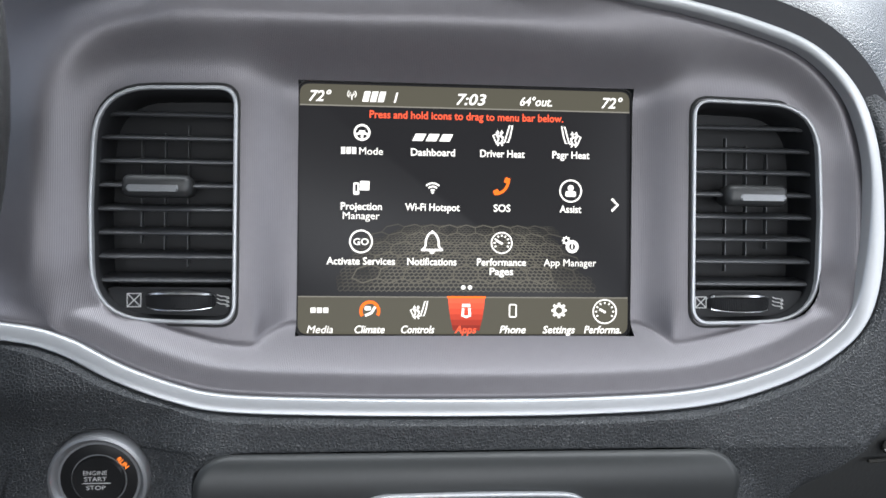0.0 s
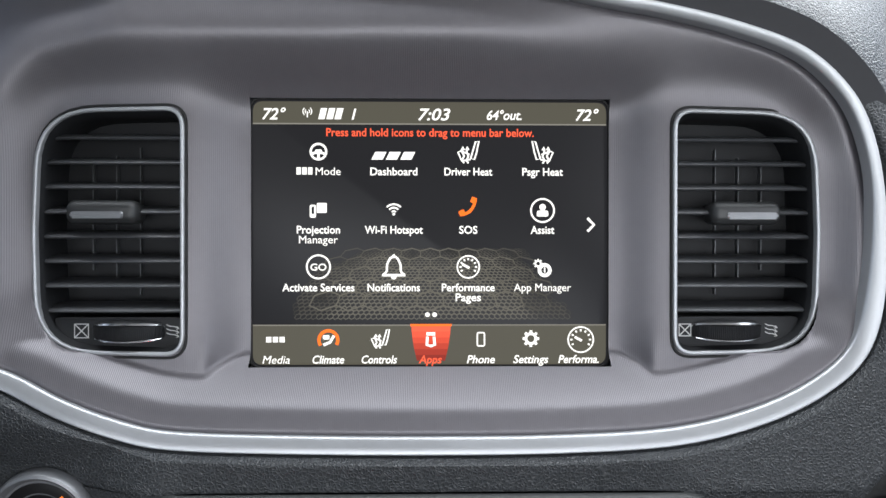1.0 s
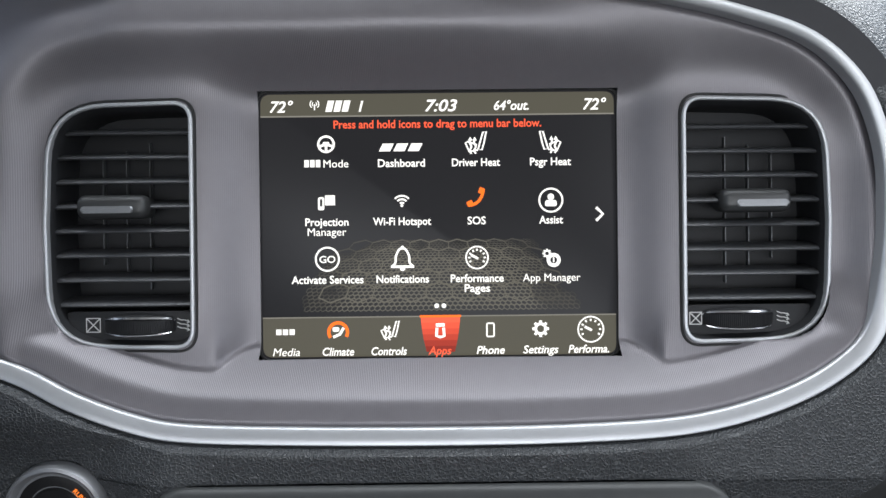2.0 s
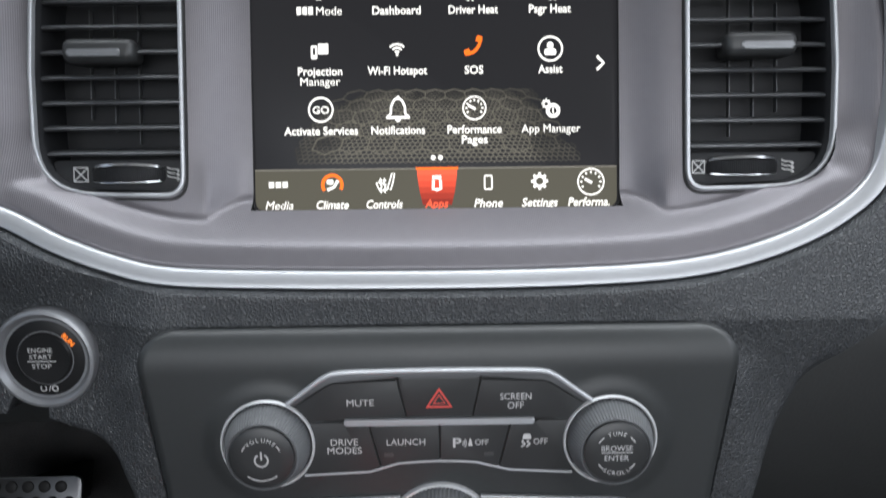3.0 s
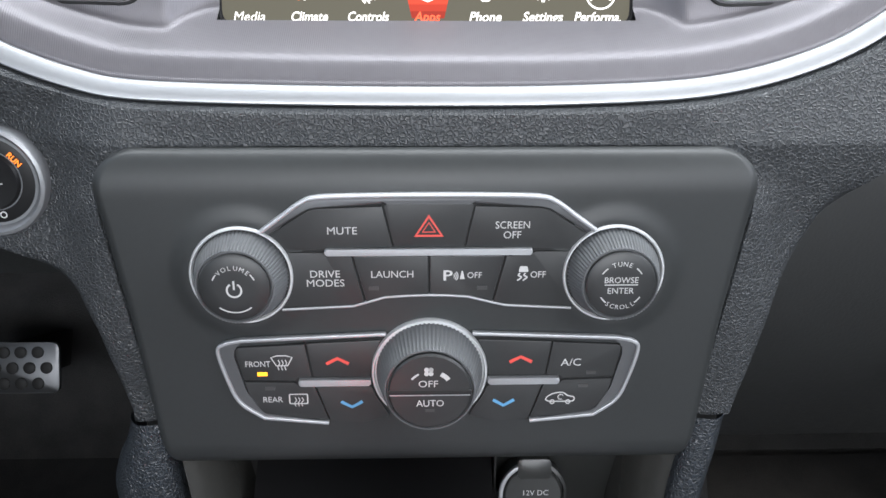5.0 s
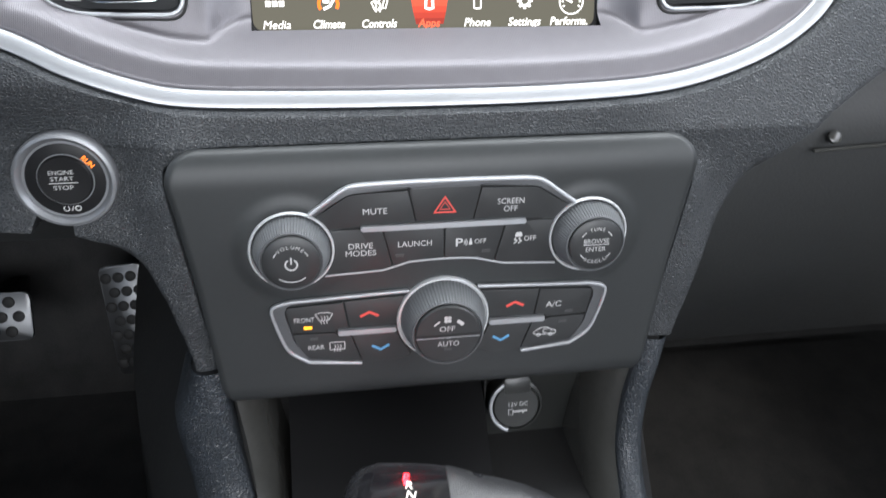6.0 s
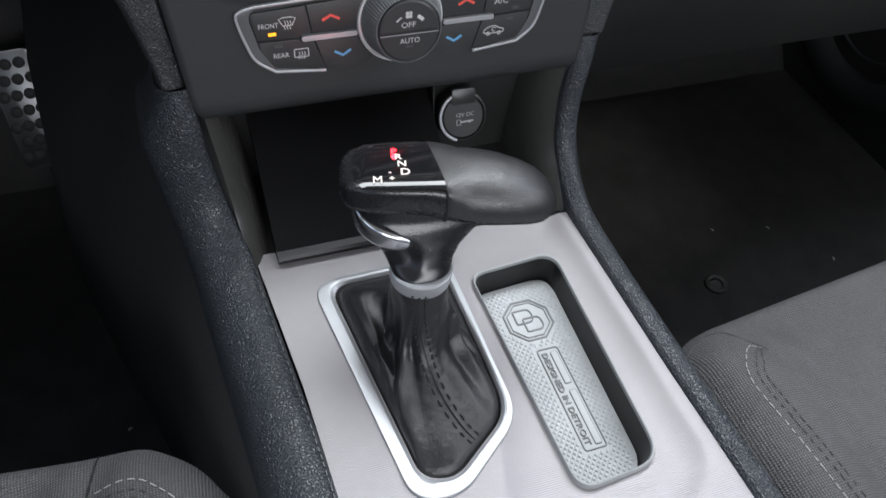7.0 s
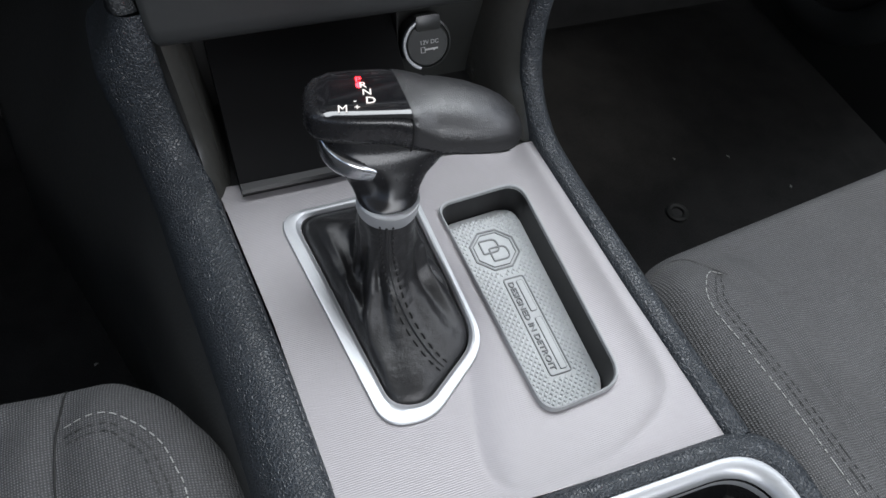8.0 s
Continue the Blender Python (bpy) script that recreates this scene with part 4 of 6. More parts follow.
for text, X, w in (("Media", 42, 49), ("Climate", 136, 57), ("Controls", 228, 64), ("Apps", 320, 42), ("Phone", 412, 51), ("Settings", 503, 64), ("Performa.", 590, 74)):
    words(text, X, 469, 15, D_RED if text == "Apps" else D_WHITE, menu, w, 0.22, 0.0)
blocks(42, 433, 36, 10, 3, D_WHITE, menu, 0.0)
x, y = xy(136, 434)
bm = stroke(bmesh.new(), circle(x, y, 17 * U, 24, -30, 215), 6 * U, Z3)
part("climate_icon", bm, D_ORANGE, menu)
bm = fill(bmesh.new(), roundpoly(rect(x - 10 * U, y + 1 * U, x + 2 * U, y + 9 * U), 3 * U), Z3)
stroke(bm, [(x + 10 * U, y + 8 * U), (x + 3 * U, y - 4 * U), (x - 9 * U, y - 9 * U)], 5 * U, Z3)
part("climate_person_icon", bm, D_WHITE, menu)
bm = seat_icon(*xy(230, 432), 1, 0.86)
part("controls_icon", bm, D_WHITE, menu)
x, y = xy(412, 433)
bm = stroke(bmesh.new(), roundpoly(rect(x - 6.5 * U, y - 12 * U, x + 6.5 * U, y + 12 * U), 3 * U), 2.6 * U, Z3, True)
part("phone_icon", bm, D_WHITE, menu)
part("settings_icon", cog_icon(*xy(503, 432)), D_WHITE, menu)
part("gauge_icon", gauge_icon(*xy(594, 434), 23), D_WHITE, menu)


# ---- air vents ----
def air_vent(sign, label):
    v = thing("air_vent", FACE, label, "air vent", "dash air vents")
    outline = VENT_L if sign < 0 else VENT_R
    loop = [(p.x, p.y) for p in outline]
    z = 0.0145
    cx, cy = sign * 0.1475, 0.0

    def scaled(k, zz):
        return [(cx + (p[0] - cx) * k, cy + (p[1] - cy) * k, zz) for p in loop]
    part("frame", sweep([(p[0], p[1], z + 0.0005) for p in loop], soft_rect(0.0019, 0.0042, 0.0008), closed=True), SILVER, v, "satin silver frame")
    part("frame_lip", sweep(scaled(1.035, z - 0.0005), soft_rect(0.0012, 0.003, 0.0004), closed=True), GAP, v)
    part("housing", loft([scaled(0.985, z + 0.001), scaled(0.955, z - 0.004), scaled(0.97, z - 0.02), scaled(0.975, z - 0.029)], (False, True)), VENT_DEEP, v, "plastic housing, shade of its depth put into the colour")
    # horizontal vanes, each a blade with a rounded nose and its upper side to the light
    for k in range(8):
        yy_ = 0.0452 - 0.0115 * k
        far = max(sign * (p[0] + (q[0] - p[0]) * (yy_ - p[1]) / (q[1] - p[1])) for p, q in zip(loop, loop[1:] + loop[:1]) if (p[1] > yy_) != (q[1] > yy_))
        x0, x1 = 0.1146, far - 0.0014
        prof = [(-0.015, 0.0024), (-0.0060, 0.0012), (-0.0010, -0.0002), (0.0, -0.0009), (0.0002, -0.0014), (-0.0004, -0.0019), (-0.0016, -0.0020), (-0.015, 0.0012)]
        rings = [[(sign * xx, yy_ + q[1], z - 0.0030 + q[0] - drop) for q in prof] for xx, drop in ((x0, 0.0008), (x0 + 0.004, 0.0), ((x0 + x1) / 2, 0.0), (x1 - 0.008, 0.0), (x1 - 0.003, 0.0006), (x1, 0.0016))]
        part("vane", loft(rings), VENT, v)
    # upright vanes behind; their silver puts edge glints into the colour
    for k in range(3):
        xx = 0.1420 + 0.0115 * k
        part("rear_vane", box(sign * xx - 0.0002, -0.030 + 0.006 * k, z - 0.026, sign * xx + 0.0002, 0.042 - 0.004 * k, z - 0.0225), TONED_SILVER, v)
    # slider tab
    tx, ty = (-0.1512 if sign < 0 else 0.1478), 0.0094
    tab_ = part("slider", loft([[(p.x, p.y, z + zz) for p in roundpoly(rect(tx - 0.0165 + i_, ty - 0.0056 + i_, tx + 0.0165 - i_, ty + 0.0056 - i_), max(0.0012, 0.0046 - i_), 6)] for i_, zz in ((0.0008, -0.012), (0.0, -0.003), (0.0002, -0.0005), (0.0009, 0.0014), (0.0021, 0.0026), (0.0034, 0.0030))]), BUTTON, v, "rounded black slider tab", None, 60)
    dx = -0.0012 if sign < 0 else 0.0021
    part("inlay", prism(roundpoly(rect(tx + dx - 0.0120, ty - 0.0030, tx + dx + 0.0120, ty + 0.0002), 0.0012), z + 0.002, z + 0.0036, 0.0012, 3), START_RING, tab_, "chrome inlay")
    # closing plate with thumbwheel
    plate_pts = roundpoly([(sign * 0.1165, -0.0395), (sign * 0.1165, -0.0540), (sign * 0.168, -0.0520), (sign * 0.1765, -0.0395)], [0.002, 0.006, 0.014, 0.002], 6)
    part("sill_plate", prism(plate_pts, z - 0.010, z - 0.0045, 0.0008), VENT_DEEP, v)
    wx, wy = sign * 0.1405, -0.0455

    def lens(x):
        """Half height and bulge of the wheel's visible face at x."""
        k = max(0.0, 1 - (x / 0.0170) ** 2)
        return 0.0012 + 0.0034 * k ** 0.22, -0.0046 + 0.0085 * k ** 0.8
    rings = []
    for i in range(121):
        x = -0.0168 + 0.0336 * i / 120
        h, zz = lens(x)
        zz -= 0.0005 if i % 3 == 2 else 0.0
        rings.append([(wx + x, wy + h * q, z + zz - d_) for q, d_ in ((-1, 0.010), (-1, 0.0012), (-0.8, 0.0002), (0.46, 0.0), (0.52, 0.0004), (0.52, 0.010))])
    wheel = part("thumbwheel", loft(rings), VENT_DEEP, v, "ribbed black thumbwheel")
    rings = []
    for i in range(41):
        x = -0.0170 + 0.0340 * i / 40
        h, zz = lens(x)
        rings.append([(wx + x, wy + h * q, z + zz - d_) for q, d_ in ((0.56, 0.010), (0.56, 0.0002), (0.64, -0.0003), (0.84, 0.0), (0.98, 0.0012), (1.0, 0.0100))])
    part("chrome_edge", loft(rings), CHROME, wheel, "chrome upper edge of the wheel")
    line = []
    for i in range(31):
        x = -0.0150 + 0.0300 * i / 30
        h, zz = lens(x)
        line.append((wx + x, wy - h * 1.04, z + zz - 0.0006))
    part("chrome_edge", sweep(line, oval(0.0009, 0.0012, 8)), CHROME, wheel)
    bm_ = bmesh.new()
    bx, by = sign * 0.1625 if sign < 0 else 0.1207, -0.0458
    r = 0.0032 if sign < 0 else 0.0028
    stroke(bm_, rect(bx - r, by - r, bx + r, by + r), 0.0006, z - 0.0043, True)
    stroke(bm_, [(bx - r, by - r), (bx + r, by + r)], 0.0005, z - 0.0043)
    stroke(bm_, [(bx - r, by + r), (bx + r, by - r)], 0.0005, z - 0.0043)
    part("closed_symbol", bm_, PRINT, v)
    bm_ = bmesh.new()
    bx = -0.1202 if sign < 0 else 0.1620
    for k in (-1, 0, 1):
        yk = by + 0.0019 * k
        stroke(bm_, curve([(bx - 0.0030, yk + 0.0010), (bx - 0.0012, yk + 0.0002), (bx + 0.0006, yk + 0.0001), (bx + 0.0028, yk - 0.0009)], 4), 0.0004, z - 0.0043)
        stroke(bm_, [(bx + 0.0018, yk + 0.0002), (bx + 0.0029, yk - 0.0009), (bx + 0.0015, yk - 0.0012)], 0.0004, z - 0.0043)
    part("airflow_symbol", bm_, PRINT, v)
    return v


air_vent(-1, "black dash air vent with silver frame, driver side of the screen")
air_vent(1, "black dash air vent with silver frame, passenger side of the screen")

# ---- start button ----
start = thing("start_button", STACK @ pose(-0.171, 0.0150, -0.0150), "round engine start button in a satin silver ring", "button")
part("ring", lathe([(0.0184, -0.004), (0.0225, -0.004), (0.0225, 0.0012), (0.0218, 0.0026), (0.0205, 0.0030), (0.0194, 0.0022), (0.0183, 0.0002)], 64), START_RING, start, "satin silver ring")
part("dish", lathe([(0.0186, -0.004), (0.0184, -0.0002), (0.0172, 0.0002), (0.0125, 0.0006), (0.0120, -0.0004), (0.0, -0.0004)], 48), START_BLACK, start)
cap_ = part("button", lathe([(0.0118, -0.002), (0.0118, 0.0008), (0.0110, 0.0018), (0.0060, 0.0016), (0.0, 0.0015)], 48), START_BLACK, start, "black push button")
for text, yy_, w in (("ENGINE", 0.0042, 0.0105), ("START", 0.0012, 0.0098), ("STOP", -0.0030, 0.0085)):
    part("lettering", moved(lettering(text, 0.0021, w), -0.001, yy_, 0.0021), PRINT, cap_)
part("lettering_line", stroke(bmesh.new(), [(-0.0070, -0.0009), (0.0055, -0.0009)], 0.0004, 0.0021), PRINT, cap_)
part("run_lettering", moved(lettering("RUN", 0.0024, 0.0060, 0, 0.02), 0.0112, 0.0085, 0.0012, -50), RUN_ORANGE, start, "lit orange letters")
bm = stroke(bmesh.new(), circle(-0.0020, -0.0138, 0.0012, 14, 120, 420), 0.0004, 0.0009)
stroke(bm, [(0.0002, -0.0150), (0.0012, -0.0126)], 0.0004, 0.0009)
stroke(bm, circle(0.0030, -0.0138, 0.0012, 14), 0.0005, 0.0009, True)
part("remote_start_symbol", bm, PRINT, start)

# ---- control panel of the centre stack ----
cp = thing("control_panel", STACK, "satin black control panel with three knobs and chrome-edged buttons", "control panel")
KNOBS = ((-0.0730, -0.0193, 0.0202), (0.0725, -0.0193, 0.0202), (0.0, -0.0623, 0.0238))


def face_depth(x, s):
    w = 0.0
    if s > 0.012:
        w -= 0.0085 * (1 - math.sqrt(max(0.0, 1 - min(1.0, (s - 0.012) / (PANEL_TOP - 0.012)) ** 2)))
    if s < -0.098:
        w -= 0.012 * (1 - math.sqrt(max(0.0, 1 - min(1.0, (-0.098 - s) / 0.0126) ** 2)))
    for kx, ky, r in KNOBS[:2]:
        d = math.hypot(x - kx, s - ky)
        w += 0.0013 * smooth01(1 - abs(d - r - 0.001) / 0.008)
    e = panel_edge(s) - abs(x)
    w -= 0.0020 * max(0.0, 1 - e / 0.0040) ** 2
    return w


rows = []
tops = [-0.1105, -0.1104, -0.1098, -0.1086, -0.1065, -0.103, -0.098] + [-0.098 + 0.110 * i / 60 for i in range(1, 61)] + [0.012 + (PANEL_TOP - 0.012) * math.sin(math.pi / 2 * i / 14) for i in range(1, 15)]
for s in tops:
    half = panel_edge(s) - 0.0003
    if s < -0.0965:
        half -= 0.010 * (1 - math.sqrt(max(0.0, 1 - ((-0.0965 - s) / 0.0141) ** 2)))
    row = [(-half - 0.0004, s, face_depth(half, s) - 0.012)]
    row += [(half * math.sin(math.pi / 2 * (2 * k / 140 - 1)), s, face_depth(half * math.sin(math.pi / 2 * (2 * k / 140 - 1)), s)) for k in range(141)]
    row.append((half + 0.0004, s, face_depth(half, s) - 0.012))
    rows.append(row)
part("face", loft(rows, closed=False), PANEL, cp, "satin black moulded face", None, 50)


def mm(pts):
    return [(x / 1000, y / 1000) for x, y in pts]


def flip(pts):
    return [(-x, y) for x, y in pts][::-1]


# dark recesses behind the buttons
part("button_recess", prism(mm([(-62, -3), (-47, 10), (-42, 11.5), (42, 11.5), (47, 10), (62, -3), (57, -33.5), (26, -32), (14, -28.8), (-14, -28.8), (-26, -32), (-57, -33.5)]), -0.003, 0.0005), GAP, cp)
for side in (1, -1):
    pts = [(-80, -51), (-17, -46.5), (-17, -83.5), (-28, -86), (-42, -84.9), (-69, -81.6), (-77, -71)]
    part("button_recess", prism(mm(pts if side > 0 else flip(pts)), -0.003, 0.0005), GAP, cp)

ZB = 0.0016


def button(name, pts, r=0.6, label=""):
    return part(name, prism(roundpoly(mm(pts), r / 1000, 3), -0.001, ZB, 0.00035, 2), BUTTON, cp, label, None, 18)


MUTE = [(-61.0, -2.6), (-46.2, 6.9), (-43.2, 7.7), (-17.7, 8.8), (-14.2, -7.9), (-54.5, -8.9)]
DRIVE = [(-54.2, -9.7), (-40.8, -9.9), (-40.2, -11.3), (-30.2, -11.5), (-25.4, -31.3), (-29, -32.0), (-57.4, -33.2)]
LAUNCH = [(-29.4, -11.5), (-0.3, -11.6), (-0.3, -27.6), (-16.6, -28.2), (-24.7, -30.9)]
HAZ = [(-17.0, 8.7), (-15.8, 10.0), (15.8, 10.0), (17.0, 8.7), (13.6, -7.9), (-13.6, -7.9)]
FRONT = [(-78.2, -52.0), (-77.0, -50.5), (-50.3, -49.0), (-48.1, -63.9), (-54, -64.4), (-55, -65.6), (-76.2, -65.0)]
UP = [(-49.7, -48.9), (-19.4, -47.6), (-23.0, -55.5), (-24.4, -64.0), (-47.4, -63.9)]
DOWN = [(-46.7, -68.5), (-23.9, -68.7), (-22.2, -73), (-17.6, -80.6), (-16.6, -83.2), (-28, -85.7), (-41.2, -84.6)]
REAR = [(-75.9, -66.0), (-55, -66.6), (-53.5, -68.3), (-47.3, -68.4), (-41.9, -84.4), (-68.2, -81.2), (-73.5, -74.5)]
b_mute, b_off = button("mute_button", MUTE), button("screen_off_button", flip(MUTE))
b_haz = button("hazard_button", HAZ)
b_drive, b_trac = button("drive_modes_button", DRIVE), button("traction_button", flip(DRIVE))
b_launch, b_park = button("launch_button", LAUNCH), button("park_assist_button", flip(LAUNCH))
b_front, b_ac = button("front_defrost_button", FRONT), button("air_conditioning_button", flip(FRONT))
b_rear, b_recirc = button("rear_defrost_button", REAR), button("recirculation_button", flip(REAR))
b_up = [button("temperature_up_button", UP), button("temperature_up_button", flip(UP))]
b_down = [button("temperature_down_button", DOWN), button("temperature_down_button", flip(DOWN))]
ZT = ZB + 0.00012


def caption(text, x, y, cap, width, parent, mat=None, bold=0.0, z=ZT, turn=0.0):
    return part("lettering", moved(lettering(text, cap / 1000, width / 1000, 0, bold), x / 1000, y / 1000, z, turn), mat or PRINT, parent)


caption("MUTE", -33.2, -0.9, 3.1, 11.4, b_mute)
caption("SCREEN", 32.1, 1.1, 3.0, 13.2, b_off)
caption("OFF", 32.1, -2.9, 3.0, 6.8, b_off)
caption("DRIVE", -40.5, -18.6, 3.1, 11.6, b_drive)
caption("MODES", -40.5, -22.4, 3.1, 14.6, b_drive)
caption("LAUNCH", -14.4, -18.9, 3.0, 16.4, b_launch)
caption("P", 7.4, -19.5, 4.4, 3.6, b_park, None, 0.02)
caption("OFF", 17.8, -19.5, 2.6, 5.7, b_park)
caption("OFF", 42.8, -19.4, 2.8, 6.0, b_trac)
caption("FRONT", -69.6, -57.7, 2.7, 10.0, b_front)
caption("REAR", -64.6, -74.2, 2.7, 8.0, b_rear)
caption("A/C", 58.0, -58.2, 3.4, 8.2, b_ac)
bm = bmesh.new()
for k in range(3):
    stroke(bm, circle(0.0089, -0.0199, 0.0010 + 0.0007 * k, 8, -48, 48), 0.00035, ZT)
fill(bm, mm([(12.0, -21.2), (13.9, -21.2), (13.2, -17.8), (12.7, -17.8)]), ZT)
part("park_symbol", bm, PRINT, b_park)
bm = fill(bmesh.new(), roundpoly(mm([(35.0, -18.4), (39.0, -18.4), (38.4, -16.0), (35.6, -16.0)]), 0.0005), ZT)
for dx in (0, 2.2):
    stroke(bm, curve(mm([(35.6 + dx, -18.8), (35.0 + dx, -19.8), (36.2 + dx, -20.6), (34.6 + dx, -22.0)]), 4), 0.0006, ZT)
part("skid_symbol", bm, PRINT, b_trac)
bm = stroke(bmesh.new(), mm([(-5.1, -3.2), (5.0, -3.2), (-0.05, 4.6)]), 0.0015, ZT, True)
stroke(bm, mm([(-2.5, -1.7), (2.4, -1.7), (-0.05, 2.1)]), 0.0007, ZT, True)
part("hazard_symbol", bm, PRINT_RED, b_haz, "red warning triangle")
# demister symbols
bm = stroke(bmesh.new(), mm([(-64.2, -54.9), (-61.8, -54.1), (-58.0, -54.1), (-55.6, -54.9), (-57.6, -58.6), (-62.2, -58.6)]), 0.0005, ZT, True)
for dx in (-1.4, 0, 1.4):
    stroke(bm, curve(mm([(-59.9 + dx, -56.0), (-59.4 + dx, -57.6), (-60.2 + dx, -59.0), (-59.8 + dx, -60.6)]), 4), 0.0004, ZT)
part("windscreen_symbol", bm, PRINT, b_front)
bm = stroke(bmesh.new(), roundpoly(mm(rect(-57.8, -76.3, -50.4, -71.9)), 0.0006), 0.0005, ZT, True)
for dx in (-1.4, 0, 1.4):
    stroke(bm, curve(mm([(-54.1 + dx, -73.4), (-53.6 + dx, -74.8), (-54.4 + dx, -76.0), (-54.0 + dx, -77.6)]), 4), 0.0004, ZT)
part("rear_window_symbol", bm, PRINT, b_rear)
bm = stroke(bmesh.new(), curve(mm([(48.4, -75.6), (49.6, -73.9), (52.0, -72.7), (55.4, -72.4), (57.6, -73.9), (60.2, -74.6), (60.0, -76.4), (57.0, -76.6), (53.6, -76.6), (50.2, -76.6)]), 3, True), 0.0005, ZT, True)
for dx in (51.2, 57.8):
    stroke(bm, circle(dx / 1000, -0.0768, 0.0009, 10), 0.0005, ZT, True)
stroke(bm, circle(0.0547, -0.0745, 0.0012, 10, 30, 300), 0.0004, ZT)
part("recirculation_symbol", bm, PRINT, b_recirc)
for k, sx in enumerate((1, -1)):
    x = -37.4 * sx
    part("up_arrow", stroke(bmesh.new(), mm([(x - 4.6, -58.0), (x, -55.6), (x + 4.6, -58.0)]), 0.0014, ZT), PRINT_RED, b_up[k], "red arrow")
    x = -32.2 * sx if sx > 0 else 30.8
    part("down_arrow", stroke(bmesh.new(), mm([(x - 4.4, -75.6), (x, -78.2), (x + 4.4, -75.6)]), 0.0014, ZT), PRINT_BLUE, b_down[k], "blue arrow")
for x, y, parent, mat in ((-68.1, -62.4, b_front, LED_AMBER), (-65.5, -69.1, b_rear, LED_OFF), (66.7, -63.1, b_ac, LED_OFF), (63.8, -69.2, b_recirc, LED_OFF), (-21.8, -24.9, b_launch, LED_OFF), (20.9, -25.0, b_park, LED_OFF)):
    part("indicator", prism(mm(rect(x - 2.0, y - 0.8, x + 2.0, y + 0.8)), 0.001, ZT + 0.0001), mat, parent, "lit amber indicator" if mat is LED_AMBER else "")

# chrome edging
arc = [(-64.6, -0.6), (-48.5, 11.2), (-41.6, 13.4), (0, 14.0), (41.6, 13.4), (48.5, 11.2), (64.6, -0.6)]
arc_in = [(61.2, -2.4), (46.4, 7.7), (43.2, 8.5), (17.6, 9.6), (15.9, 10.8), (-15.9, 10.8), (-17.6, 9.6), (-43.2, 8.5), (-46.4, 7.7), (-61.2, -2.4)]
part("upper_trim", prism(roundpoly(mm(arc + arc_in), [0, 0.004, 0.003, 0, 0.003, 0.004, 0, 0, 0.002, 0.001, 0, 0, 0, 0, 0.001, 0.002, 0], 4), -0.001, 0.0022, 0.0012, 3), TONED_SILVER, cp, "silver slope of the arch, its shade put into the colour")
part("upper_arch", sweep([(p[0], p[1], 0.0020) for p in curve(mm([(-63.9, -0.9), (-56, 4.9), (-48.3, 10.4), (-41.4, 12.5), (-20, 13.1), (0, 13.2), (20, 13.1), (41.4, 12.5), (48.3, 10.4), (56, 4.9), (63.9, -0.9)]), 6)], soft_rect(0.0018, 0.0030, 0.0007)), SILVER, cp, "satin chrome arch over the buttons")
part("upper_bar", prism(roundpoly(mm(rect(-40.2, -10.8, 40.0, -8.2)), 0.0008), -0.001, 0.0032, 0.0009, 3), SILVER, cp, "satin chrome bar")
part("lower_edge", sweep([(x / 1000, y / 1000, 0.0012) for x, y in [(-58.0, -33.7), (-30, -32.4), (-24.5, -30.8), (-17.5, -28.7), (-8, -28.1), (0, -27.9), (8, -28.1), (15.5, -28.7), (25, -31.2), (30, -32.4), (56.5, -33.9)]], soft_rect(0.0009, 0.002, 0.0003)), SILVER, cp, "thin chrome line")
for side in (1, -1):
    line = [(-17.4, -44.6), (-75.5, -46.9), (-82.6, -48.6), (-85.0, -52.4), (-81.6, -66.5), (-77.6, -75.6), (-68.6, -82.6), (-42.0, -85.3)]
    back = [(-42.0, -84.7), (-68.9, -80.9), (-75.2, -70.0), (-78.9, -54.2), (-78.4, -50.6), (-75.5, -48.3), (-17.8, -45.9)]
    rr = [0, 0.003, 0.004, 0.004, 0.01, 0.008, 0.006, 0, 0, 0.004, 0.01, 0.002, 0.002, 0.002, 0]
    pts = roundpoly(mm(line + back), rr, 4)
    part("lower_trim", prism(pts if side > 0 else flip(pts), -0.001, 0.0020, 0.0003, 2), TONED_SILVER, cp, "silver slope round the climate buttons, its shade put into the colour")
    edge_ = [((x if side > 0 else -x) / 1000, y / 1000, 0.0017) for x, y in line]
    edge_ = edge_[:1] + [(p.x, p.y, 0.0017) for p in curve([q[:2] for q in edge_[1:7]], 6)] + edge_[7:]
    part("lower_line", sweep(edge_, soft_rect(0.0015, 0.0026, 0.0005)), SILVER, cp, "satin chrome line round the climate buttons")
    pts = roundpoly(mm(rect(-53.5, -67.7, -24.0, -64.9)), 0.0008)
    part("lower_bar", prism(pts if side > 0 else flip(pts), -0.001, 0.0030, 0.0009, 3), SILVER, cp, "satin chrome bar")


def knob(name, k, height, grip, face_r, label):
    x, y, r = KNOBS[k]
    root = part(name, lathe([(grip, -0.002), (grip, height * 0.10), (face_r + 0.0021, height * 0.86), (face_r + 0.0013, height * 0.95), (face_r + 0.0009, height * 0.95), (face_r + 0.0004, height * 0.86), (0.0, height * 0.86)],
                            teeth=76, amp=0.00060, ridged=(1, 2)), KNOB, cp, label, pose(x, y, 0))
    part("ring", lathe([(r - 0.0020, -0.001), (r, -0.001), (r, 0.0014), (r - 0.0005, 0.0024), (r - 0.0010, 0.0024), (r - 0.0016, 0.0008)], 72), BRIGHT, root, "satin chrome ring")
    part("face", lathe([(face_r, height * 0.80), (face_r, height * 0.97), (face_r - 0.0008, height * 1.01), (face_r * 0.5, height * 1.02), (0.0, height * 1.025)], 56), BUTTON, root)
    return root


